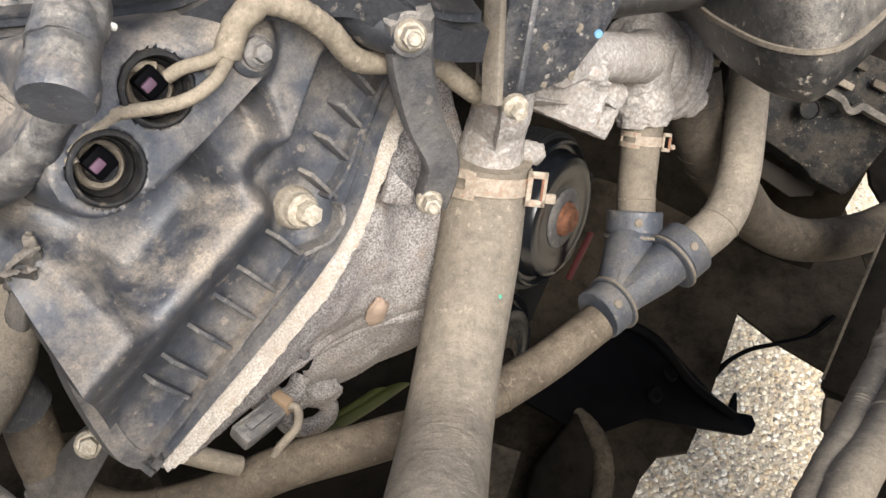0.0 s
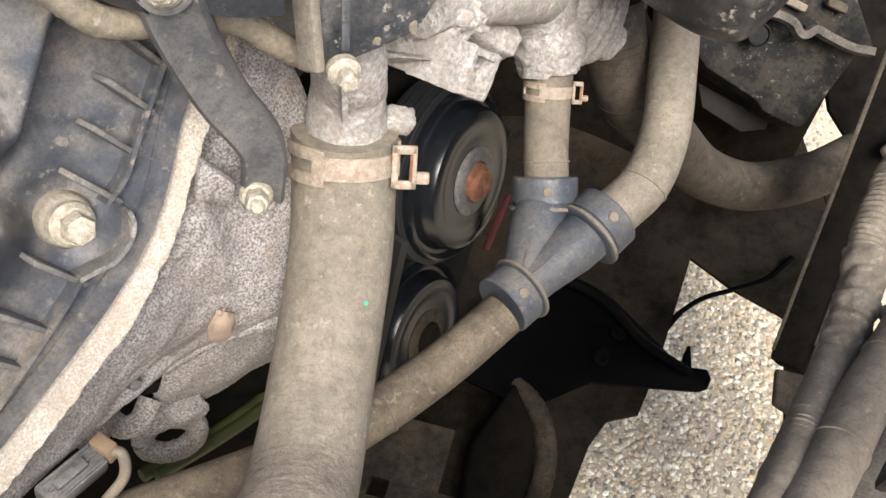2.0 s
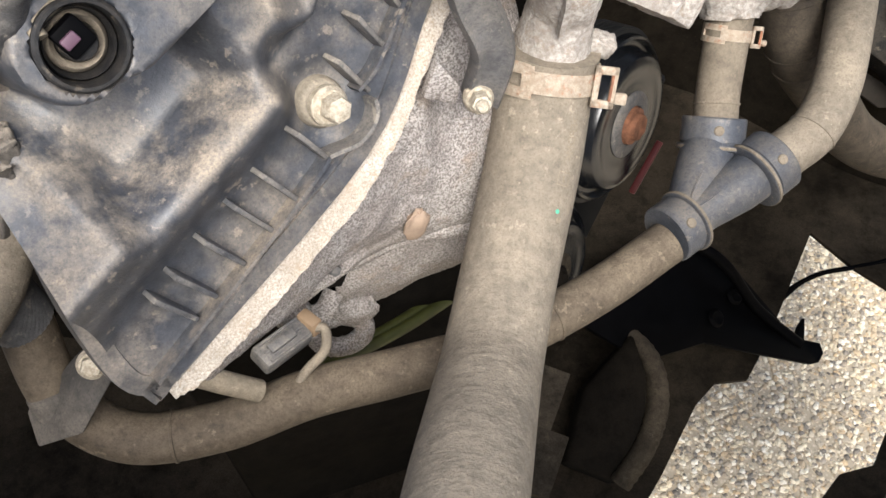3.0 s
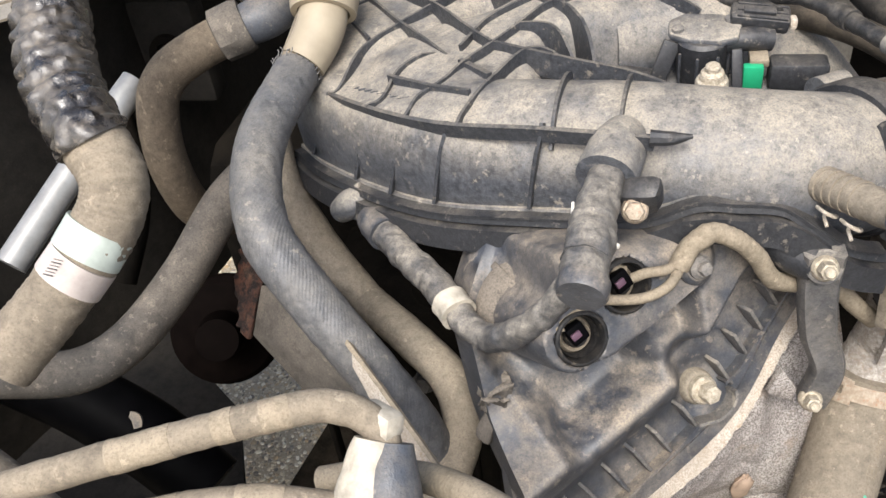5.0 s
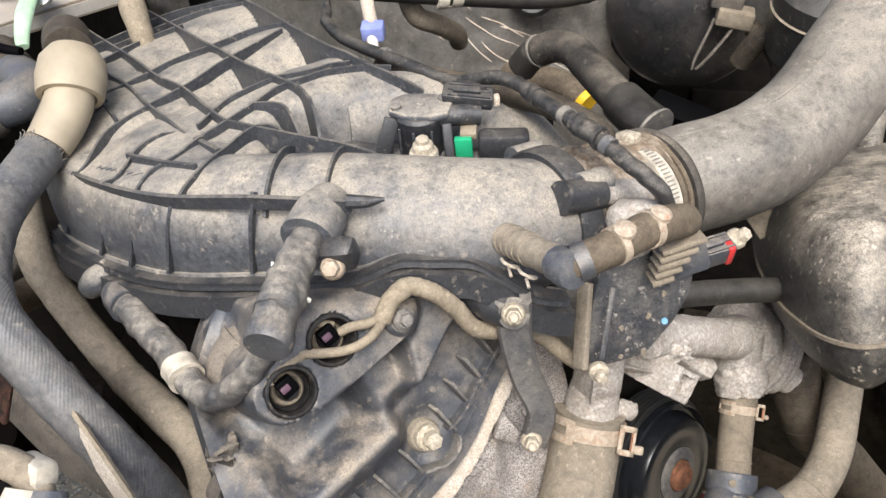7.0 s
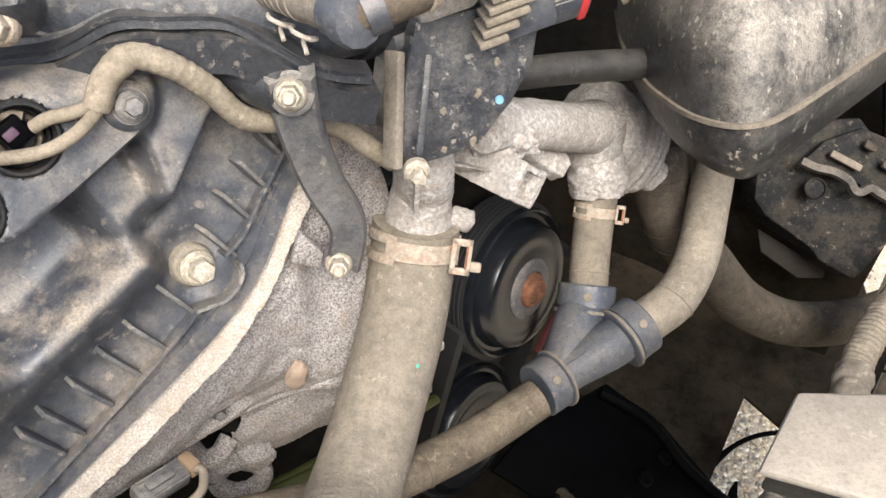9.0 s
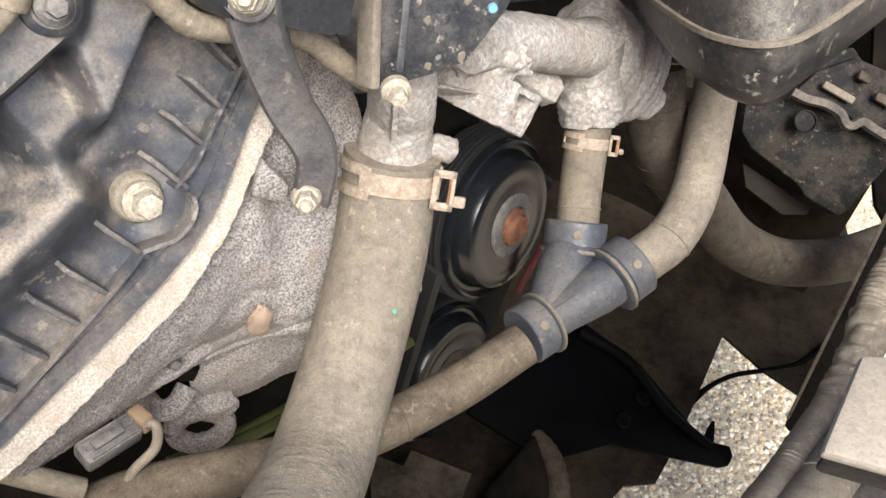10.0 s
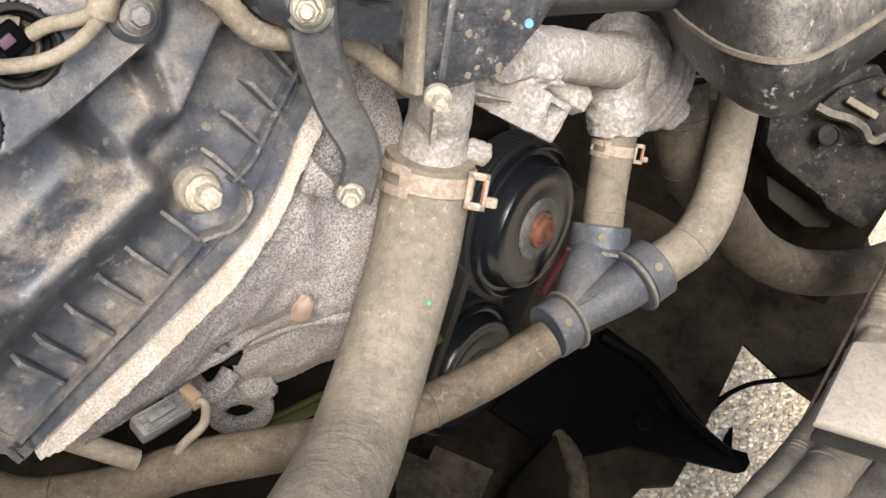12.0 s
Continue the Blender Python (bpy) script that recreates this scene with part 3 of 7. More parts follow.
def casting():
    ob = thing("engine_casting", "rough sandy-grey cast engine front under the valve cover", "engine", (-0.04, 0.3, 0.75))
    top = [vr(-0.08, -0.015, -0.012), vr(-0.03, -0.015, -0.012), vr(0.03, -0.016, -0.012), vr(0.09, -0.016, -0.012), vr(0.15, -0.012, -0.012)]
    low = [V(0.035, 0.335, 0.84), V(0.0, 0.302, 0.85), V(-0.045, 0.286, 0.850), V(-0.080, 0.262, 0.846), V(-0.118, 0.205, 0.862)]
    a, b = spline(top, 30), spline(low, 30)
    rows = []
    for k in range(81):
        t = k / 80
        # a shallow step beside the gasket, a swelling, and a rolled lower edge
        d = 0.010 * math.sin(math.pi * t) - 0.003 * ease((0.16 - t) / 0.05) + 0.003 * bump(t, 0.0, 0.88, 0.0, 0.09, 1.0)
        row = []
        for p, q in zip(a, b):
            c = p.lerp(q, t)
            dent = 0.003 * noise.noise(c * 30) + 0.0014 * noise.noise(c * 90)
            # vertical web with a hollow beside it, under the strap
            dent -= 0.004 * bump(c.x, c.z, -0.022, 0.935, 0.009, 0.030)
            dent += 0.003 * bump(c.x, c.z, -0.034, 0.930, 0.005, 0.032)
            # bolt pocket under the gasket edge
            dent -= 0.016 * bump(c.x, c.z, -0.0720, 0.8700, 0.0095, 0.0085)
            row.append(c + V(0.3, -0.8, 0.1) * (d + dent))
        rows.append(row)
    part("front_face", crusted(sheet(rows, 0.03, (0.3, -0.8, 0.3)), 0.00045, 520), M_CAST, ob, smooth=60)
    part("rolled_edge", crusted(tube([p + V(0.001, 0.0, 0.005) for p in low[:4]], [0.005, 0.0055, 0.0050, 0.003], 26, 26), 0.0006, 480), M_CAST, ob, smooth=60)
    up = [V(0.03, 0.33, 0.832), V(0.0, 0.312, 0.842), V(-0.045, 0.292, 0.838), V(-0.082, 0.276, 0.822)]
    dn = [V(0.03, 0.345, 0.775), V(0.0, 0.325, 0.785), V(-0.045, 0.30, 0.780), V(-0.082, 0.283, 0.768)]
    a, b = spline(up, 30), spline(dn, 30)
    rows = []
    for k in range(41):
        t = k / 40
        rows.append([p.lerp(q, t) + V(0.3, -0.9, 0) * (0.004 * noise.noise(p.lerp(q, t) * 40) + 0.005 * math.sin(math.pi * t)) for p, q in zip(a, b)])
    part("lower_face", crusted(sheet(rows, 0.03, (0.3, -0.9, 0)), 0.00045, 520), M_CAST, ob, smooth=60)
    part("pocket_bolt", hex_bolt((-0.0755, 0.2580, 0.8665), (0.6, -0.7, 0.35), 0.0056, 0.005, 1.3), M_STRAP, ob, "dusty bolt in a pocket")
    c = V(-0.083, 0.272, 0.769)
    x, y, z = axes_of(V(0.25, -0.75, 0.6))
    ring = [c + (x * math.cos(a) * 0.0148 + y * math.sin(a) * 0.0100) for a in (2 * math.pi * k / 16 for k in range(17))]
    part("lifting_eye", crusted(tube(ring, 0.0062, 5, 18), 0.0006, 420), M_CAST, ob, smooth=60)
    part("eye_arm", crusted(lump((-0.076, 0.281, 0.785), (0.014, 0.010, 0.012), 5, 0.25, 4), 0.0006, 420), M_CAST, ob, smooth=60)
    return ob


casting()


def valve_cover():
    ob = thing("valve_cover", "dusty grey plastic valve cover with ribs along its rim", "valve cover", vc(0.06, 0.05))
    U0 = -0.075

    def far(v):
        return 0.167 - 0.014 * ease(v / 0.06) - 0.40 * max(0.0, v - 0.06) - 1.1 * max(0.0, v - 0.132)

    def height(u, v):
        # soft ridge behind the rim ribs, a bowl beyond it and the slope up to the wedge
        h = 0.004 + 0.016 * math.exp(-((v - 0.053) / 0.013) ** 2) * ease((u - 0.040) / 0.014)
        h += 0.011 * ease((0.058 - u) / 0.012) * ease((u - 0.020) / 0.012) * ease((v - 0.056) / 0.016)
        h -= 0.013 * ease((v - 0.056) / 0.014) * ease((u - 0.050) / 0.014) * ease((0.118 - u) / 0.014)
        h += 0.016 * ease((u - 0.112) / 0.014) * ease((v - 0.050) / 0.016)
        # the closed end rolls over towards its edge
        h -= 0.024 * (1 - ease((far(v) - u - 0.010) / 0.028)) * ease((v - 0.060) / 0.040)
        # flat wedge by the stud, ending in a blunt prow
        low = 0.0622 + 0.47 * min(0.031, max(0.0, 0.0238 - u))
        k2 = ease((0.0345 - 0.40 * (v - 0.070) - u) / 0.009) * ease((v - low + 0.002) / 0.009)
        h = h * (1 - k2) + 0.030 * k2
        # raised ground round the plug wells, with a rounded end
        ax_, ay, bx, by = 0.087, 0.1185, 0.022, 0.1175
        t = max(0.0, min(1.0, (ax_ - u) / (ax_ - bx)))
        dv = v - ay - t * (by - ay)
        d = math.hypot(u - ax_ - t * (bx - ax_), dv * (1.0 - 0.45 * ease(t / 0.3) if dv > 0 else 1.0))
        k = ease((0.0225 + 0.0035 * ease(t / 0.2) - d) / 0.0065)
        h = h * (1 - k) + 0.036 * k
        h -= 0.005 * bump(u, v, 0.038, 0.034, 0.016, 0.014)
        for wu, wv in ((0.084, 0.117), (0.0515, 0.1235)):
            h -= 0.030 * ease((0.0138 - math.hypot(u - wu, v - wv)) / 0.0025)
        return h

    def place(u, v):
        h, top = height(u, v), min(0.1 + 0.6 * max(0.0, u), 0.143)
        if v <= top:
            return vc(u, v + 0.36 * max(0.0, 0.046 - u) * (1 - ease(v / 0.09)), h)
        a = min((v - top) / 0.02, 1.45)
        rest = v - top - 0.02 * a
        return vc(u, top + 0.02 * math.sin(a) + rest * math.cos(a), h - 0.02 * (1 - math.cos(a)) - rest * math.sin(a))
    rows = [[place(U0 + (far(v) - U0) * k / 150, v) for k in range(151)] for v in np.linspace(0.0, 0.22, 140)]
    part("shell", sheet(rows, 0.03, N1), M_COVER, ob, smooth=60)
    ends = [(0.04, -0.006), (0.155, -0.004), (0.165, 0.002), (0.170, 0.014), (0.160, 0.045), (0.145, 0.075)]
    rim = [vr(U0, 0.005, -0.003), vr(-0.02, 0.005, -0.003)] + [vr(u, v + 0.009, -0.003) for u, v in ends[:2]] + [vr(u - 0.006, v + 0.003, -0.003) for u, v in ends[2:]]
    part("rim", strip(rim, 0.011, 0.008, N1), M_COVER, ob)
    pale = [vr(U0, -0.007, -0.010), vr(-0.02, -0.007, -0.010), vr(0.04, -0.008, -0.010), vr(0.10, -0.008, -0.010), vr(0.146, -0.006, -0.010), vr(0.160, -0.002, -0.010)]
    part("gasket_edge", crusted(strip(pale, 0.017, 0.010, N1), 0.0009, 260, 4), M_RIM, ob, "pale corroded edge")
    part("rim_wall", strip([vr(U0, 0.0175, 0.003), vr(0.0, 0.0170, 0.003), vr(0.014, 0.0165, 0.003), vr(0.026, 0.020, 0.003)], 0.002, 0.009, N1, 3), M_COVER, ob)
    part("rim_wall", strip([vr(0.050, 0.018, 0.003), vr(0.062, 0.016, 0.003), vr(0.10, 0.013, 0.003), vr(0.140, 0.011, 0.003), vr(0.158, 0.010, 0.003)], 0.002, 0.009, N1, 4), M_COVER, ob)
    part("rim_line", strip([vr(U0, 0.003, 0.003), vr(0.02, 0.003, 0.003), vr(0.05, 0.001, 0.003), vr(0.10, 0.0, 0.003), vr(0.155, 0.0, 0.003)], 0.0010, 0.0012, N1, 3), M_STRAP, ob)
    for u in (-0.055, -0.040, -0.024, -0.009, 0.006, 0.0224, 0.0522, 0.0722, 0.0875, 0.104, 0.120, 0.131):
        part("rib", bar(vr(u, 0.015, 0.005), vr(u + 0.003, 0.037, 0.011), 0.0022, 0.010, N1, 0.0006), M_STRAP, ob)
    b = vc(0.038, 0.0315, 0.0)
    part("bolt_boss", lathe(b, N1, [(0.0106, -0.004), (0.0098, 0.004), (0.0092, 0.0056), (0.0086, 0.0062), (0.006, 0.0065)], 40), M_BOSS, ob, "dust-caked bolt boss")
    part("boss_wall", strip([vc(0.0235, 0.020, 0.003), vc(0.026, 0.0155, 0.003), vc(0.032, 0.0125, 0.003), vc(0.040, 0.0125, 0.003), vc(0.048, 0.0165, 0.003), vc(0.052, 0.0185, 0.003)], 0.0022, 0.010, N1, 5), M_STRAP, ob)
    part("bolt", hex_bolt(b + N1 * 0.009, N1, 0.0098, 0.008, 1.30), M_ZINC, ob, "dusty zinc-plated flange bolt")
    st = vc(0.016, 0.108, 0.030)
    part("stud_boss", lathe(st, N1, [(0.011, -0.012), (0.0095, 0.008), (0.007, 0.010)], 24), M_COVER, ob)
    part("stud_clip", hex_bolt(st + N1 * 0.011, N1, 0.0065, 0.004, 1.5), M_STRAP, ob, "grey push clip")
    for u, v in ((0.084, 0.117), (0.0515, 0.1235)):
        c = vc(u, v, 0.036)
        part("well_pad", lathe(c, N1, [(0.0142, -0.002), (0.0138, 0.0008), (0.0130, 0.0014), (0.0120, 0.0014), (0.0114, 0.000), (0.0112, -0.024), (0.0140, -0.024)], 44, hollow=True), M_WELL, ob)
    return ob


valve_cover()


def ignition_coil(u, v):
    ob = thing("ignition_coil", "dusty round ignition coil with a faded pink plug", "ignition coil", vc(u, v, 0.036), "ignition coils")
    c = vc(u, v, 0.0245)
    part("seal", lathe(c, N1, [(0.0112, -0.014), (0.0112, 0.006), (0.0104, 0.008), (0.0096, 0.006), (0.0093, -0.012)], 40, hollow=True), M_WELL, ob)
    part("ring", lathe(c, N1, [(0.0092, -0.012), (0.0092, 0.003), (0.0078, 0.005), (0.0062, 0.003), (0.0058, -0.010)], 32, hollow=True), M_RUBBER, ob, "dusty beige ring")
    part("body", lathe(c, N1, [(0.0058, -0.01), (0.0058, 0.006), (0.0050, 0.008), (0.002, 0.0085)], 28), M_WELL, ob)
    part("head", block(c + N1 * 0.009 + V1 * 0.003, E1, V1, N1, 0.0095, 0.010, 0.006, 0.0012), M_BLACK, ob)
    part("plug", block(c + N1 * 0.0125 + V1 * 0.0035 + E1 * 0.0015, E1, V1, N1, 0.0052, 0.0036, 0.0020, 0.0006), M_PINK, ob, "faded pink insert")
    return ob


ignition_coil(0.084, 0.117)
ignition_coil(0.0515, 0.1235)

# ---- intake manifold ----
def zt(x, y=0.33):
    """Height of the manifold's rib tops: they fall towards its closed end and rise towards the bulkhead."""
    return 1.126 + 0.17 * min(0.0, x + 0.2) + 0.12 * max(0.0, min(0.13, y - 0.33)) - 0.25 * max(0.0, x + 0.17) * ease((y - 0.36) / 0.04)


FRONT = [V(-0.105, 0.278, 1.084), V(-0.16, 0.277, 1.075), V(-0.217, 0.282, 1.064), V(-0.266, 0.299, 1.054), V(-0.323, 0.328, 1.043), V(-0.36, 0.355, 1.036), V(-0.385, 0.40, 1.03)]
TUBE = [V(-0.27, 0.345, 1.074), V(-0.22, 0.320, 1.084), V(-0.17, 0.313, 1.0895), V(-0.12, 0.315, 1.0925), V(-0.06, 0.320, 1.0920), V(-0.022, 0.338, 1.085), V(-0.008, 0.352, 1.080)]
# crowns of the three runners, seen from above
CROWNS = [
    [(-0.245, 0.340), (-0.215, 0.385), (-0.199, 0.408), (-0.180, 0.419), (-0.158, 0.438), (-0.135, 0.452), (-0.06, 0.462)],
    [(-0.335, 0.405), (-0.298, 0.445), (-0.270, 0.475), (-0.245, 0.507), (-0.19, 0.53), (-0.10, 0.54)],
    [(-0.400, 0.470), (-0.365, 0.530), (-0.340, 0.575), (-0.300, 0.605), (-0.22, 0.62)],
]


def aside(x, y, line):
    """Distance from a line of points, and on which side: positive beyond it."""
    best, sign = 9.0, 1.0
    for (x0, y0), (x1, y1) in zip(line, line[1:]):
        dx, dy = x1 - x0, y1 - y0
        t = max(0.0, min(1.0, ((x - x0) * dx + (y - y0) * dy) / (dx * dx + dy * dy)))
        d = math.hypot(x - x0 - t * dx, y - y0 - t * dy)
        if d < best:
            best, sign = d, 1.0 if dx * (y - y0) - dy * (x - x0) > 0 else -1.0
    return best, sign


def surface(x, y):
    """Height of the moulding between its ribs: a plateau that parts into runners with valleys between them."""
    past = (x + 0.313) * 0.647 + (y - 0.443) * 0.763
    near = [aside(x, y, c) for c in CROWNS]
    d, side = min(near)
    z = zt(x, y) - 0.0045
    # round-backed runners, deeper where they have parted
    deep = 0.004 + 0.038 * ease((past + 0.006) / 0.05)
    z -= deep * (1 - math.sqrt(max(0.0, 1 - min(1.0, d / 0.052) ** 2.2)))
    # soft swelling of each runner's root
    z -= 0.0022 * math.cos(past * 90) * ease((0.02 - past) / 0.03)
    # open side towards the plenum tube
    lead = 0.0 if side > 0 or near[0][0] > d else d
    past = (x + 0.185) * 0.4 + (y - 0.353) * 0.91
    return z - 0.055 * ease((lead - 0.020) / 0.03) * ease(past / 0.008)


def manifold():
    ob = thing("intake_manifold", "dusty ribbed black plastic intake manifold on top of the engine", "intake manifold", (-0.15, 0.35, 1.07))
    line = spline(FRONT, 8)
    # front wall with its rounded shoulder
    rows = []
    for i, p in enumerate(line):
        d = (line[min(i + 1, len(line) - 1)] - line[max(i - 1, 0)])
        out = V(d.y, -d.x, 0).normalized()
        out = out if out.y > 0 else -out
        top = surface(p.x, p.y + 0.03) - p.z
        rows.append([p + out * y + V(0, 0, top * k + e) for y, k, e in ((0.0, 0, 0), (-0.001, 0.25, 0), (-0.001, 0.5, 0), (0.001, 0.7, 0), (0.005, 0.86, 0), (0.011, 0.96, 0), (0.02, 1.0, 0), (0.034, 1.0, 0.0))])
    part("front_wall", sheet(rows, 0.006, (0, -0.3, 0.6)), M_PLASTIC, ob, smooth=60)
    # ribbed top, cut to its outline
    near = [(p.x, p.y) for p in spline([V(-0.49, 0.69, 0), V(-0.44, 0.54, 0), V(-0.385, 0.40, 0), V(-0.35, 0.372, 0), V(-0.30, 0.335, 0), V(-0.22, 0.303, 0), V(-0.12, 0.30, 0), V(-0.03, 0.34, 0)], 8)]
    rear = [(-0.46, 0.75), (-0.344, 0.628), (-0.268, 0.547), (-0.198, 0.469), (-0.157, 0.446), (-0.123, 0.438), (-0.02, 0.40)]
    shell = bmesh.new()
    grid = {}
    for i in range(156):
        for j in range(146):
            x, y = -0.49 + 0.003 * i, 0.29 + 0.003 * j
            if aside(x, y, near)[1] > 0 and aside(x, y, rear)[1] < 0:
                grid[i, j] = shell.verts.new((x, y, surface(x, y)))
    for (i, j), v in grid.items():
        q = [grid.get(k) for k in ((i, j), (i + 1, j), (i + 1, j + 1), (i, j + 1))]
        if all(q):
            shell.faces.new(q)
    shell.normal_update()
    edge = [e for e in shell.edges if e.is_boundary]
    low = bmesh.ops.extrude_edge_only(shell, edges=edge)
    for v in low["geom"]:
        if isinstance(v, bmesh.types.BMVert):
            v.co.z -= 0.03
    part("ribbed_top", shell, M_PLASTIC, ob, smooth=70)
    # plenum tube to the throttle
    part("plenum_tube", tube(TUBE, [0.030, 0.0355, 0.0375, 0.038, 0.038, 0.0375, 0.037], 10, 44), M_PLASTIC, ob)
    # the nearest runner going on past the rear web, down to the head
    part("runner", tube([V(-0.165, 0.430, 1.093), V(-0.135, 0.448, 1.090), V(-0.10, 0.458, 1.085), V(-0.06, 0.462, 1.070), V(-0.03, 0.46, 1.04)], 0.034, 8, 32), M_PLASTIC, ob)
    # flanges, seen as two lips under the front
    lip = [V(0.009, 0.303, 1.060), V(-0.001, 0.298, 1.0635), V(-0.0113, 0.2945, 1.069), V(-0.0233, 0.292, 1.0785), V(-0.0353, 0.290, 1.0875), V(-0.0438, 0.288, 1.0905), V(-0.0604, 0.283, 1.0920), V(-0.0772, 0.278, 1.0930)] + [p + V(0, -0.004, -0.004) for p in FRONT[:-1]]
    part("upper_flange", strip(lip, 0.013, 0.004), M_TRIM, ob)
    part("flange_crease", strip([p + V(0, 0.004, 0.0038) for p in lip[5:]], 0.005, 0.0018), M_PLASTIC, ob, "dust lying along the flange")
    part("flange_ridge", strip([p + V(0.0, -0.0055, 0.0036) for p in lip], 0.0016, 0.0014), M_TRIM, ob)
    lip = [p + V(0.0, -0.002, -0.011) for p in lip]
    part("lower_flange", strip([p + V(0, 0, -0.005) for p in lip], 0.020, 0.0135), M_TRIM, ob)
    part("mounting_lug", tube([(-0.053, 0.294, 1.072), (-0.042, 0.292, 1.068), (-0.031, 0.289, 1.064), (-0.0185, 0.285, 1.0635)], [0.006, 0.0085, 0.0105, 0.011], 6, 24), M_TRIM, ob)
    part("ear", tube([(-0.282, 0.304, 1.044), (-0.294, 0.300, 1.036), (-0.303, 0.301, 1.028)], [0.0090, 0.0098, 0.0080], 6, 18), M_PLASTIC, ob)

    # ribs that stand on the top
    front = spline(FRONT, 12)

    band = [V(-0.083, 0.283, 1.128), V(-0.10, 0.2795, 1.1285), V(-0.156, 0.280, 1.125), V(-0.217, 0.2895, 1.114), V(-0.277, 0.315, 1.102), V(-0.333, 0.352, 1.088), V(-0.372, 0.392, 1.080)]
    brow = spline(band, 10)

    def rib(pts, w=0.0024, lift=0.0, down=False, deep=0.014, drop=()):
        near = None
        if down:
            near = min(brow, key=lambda q: (q.x - pts[0][0]) ** 2 + (q.y - pts[0][1]) ** 2)
            pts = [(near.x, near.y)] + list(pts)
        run = spline([V(x, y, 0) for x, y in pts], 6)
        top = [zt(p.x, p.y) - 0.0005 + lift for p in run]
        if down:
            top = [near.z + 0.003 + (z - near.z - 0.003) * math.sin(min(1.0, math.hypot(p.x - near.x, p.y - near.y) / 0.034) * math.pi / 2) for p, z in zip(run, top)]
        for k, d in enumerate(drop):
            top[-len(drop) + k] -= d
        part("rib", strip([V(p.x, p.y, z - deep) for p, z in zip(run, top)], w, deep, n=1), M_RIB, ob)
    # webs along the manifold, standing across the runners
    rib([(-0.47, 0.58), (-0.439, 0.552), (-0.359, 0.481), (-0.308, 0.436), (-0.271, 0.411), (-0.239, 0.382), (-0.212, 0.359)], lift=0.001, deep=0.022)
    rib([(-0.47, 0.655), (-0.417, 0.605), (-0.352, 0.543), (-0.297, 0.490), (-0.247, 0.446), (-0.207, 0.415), (-0.181, 0.401), (-0.169, 0.389), (-0.160, 0.374)], w=0.0028, lift=0.001, deep=0.045, drop=(0.001, 0.002, 0.003, 0.004, 0.006, 0.009, 0.012, 0.016, 0.020))
    rib([(-0.47, 0.762), (-0.344, 0.628), (-0.268, 0.547), (-0.198, 0.469), (-0.157, 0.445), (-0.123, 0.437)], w=0.0034, lift=0.001, deep=0.045, drop=(0.001, 0.002, 0.003))
    rib([(-0.400, 0.482), (-0.364, 0.454), (-0.328, 0.428), (-0.285, 0.390), (-0.237, 0.353)], drop=(0.0005, 0.001, 0.002, 0.003, 0.004))
    rib([(-0.227, 0.346), (-0.202, 0.329)], w=0.0045, lift=-0.0015)
    rib([(-0.360, 0.430), (-0.333, 0.404), (-0.304, 0.376)])
    rib([(-0.268, 0.332), (-0.246, 0.322), (-0.231, 0.316), (-0.205, 0.308)], w=0.0036)
    # seams along the runners
    rib([(-0.308, 0.341), (-0.304, 0.371), (-0.287, 0.398), (-0.271, 0.420), (-0.260, 0.445), (-0.249, 0.461), (-0.234, 0.501)], down=True, lift=-0.001)
    rib([(-0.355, 0.400), (-0.343, 0.419), (-0.318, 0.446), (-0.301, 0.469), (-0.285, 0.486), (-0.262, 0.511), (-0.229, 0.513)], lift=-0.001)
    rib([(-0.266, 0.318), (-0.265, 0.338), (-0.257, 0.351), (-0.245, 0.360)], down=True, drop=(0.001, 0.002, 0.003, 0.004, 0.0045))
    rib([(-0.239, 0.311), (-0.230, 0.323), (-0.224, 0.341), (-0.210, 0.364), (-0.202, 0.379), (-0.193, 0.400), (-0.178, 0.415), (-0.154, 0.437), (-0.134, 0.449)], down=True)
    rib([(-0.233, 0.362), (-0.226, 0.390), (-0.205, 0.411), (-0.181, 0.424), (-0.160, 0.442)], lift=-0.001)
    rib([(-0.202, 0.379), (-0.184, 0.380), (-0.169, 0.366)], deep=0.02, drop=(0.002, 0.006, 0.012))
    rib([(-0.204, 0.296), (-0.198, 0.329), (-0.191, 0.351), (-0.182, 0.356), (-0.170, 0.352)], down=True, drop=(0.001, 0.002, 0.004))
    rib([(-0.331, 0.355), (-0.339, 0.385), (-0.332, 0.410)], down=True)
    rib([(-0.372, 0.40), (-0.385, 0.44), (-0.385, 0.48), (-0.372, 0.52), (-0.348, 0.550)], down=True)
    rib([(-0.43, 0.51), (-0.405, 0.56), (-0.385, 0.593), (-0.355, 0.603), (-0.320, 0.615)])
    rib([(-0.40, 0.52), (-0.375, 0.56), (-0.35, 0.585), (-0.310, 0.595)], lift=-0.001)
    # raised band along the shoulder
    part("shoulder_band", strip([p + V(0, -0.002, -0.006) for p in band[1:]], 0.0035, 0.0085, (0, -0.25, 0.95)), M_RIB, ob)
    part("band_tip", tube([band[1] + V(-0.002, -0.0025, 0.0), band[0].lerp(band[1], 0.5) + V(0, -0.002, 0.0), band[0] + V(0, -0.001, 0.001)], [0.0042, 0.0034, 0.0010], 5, 10), M_TRIM, ob)
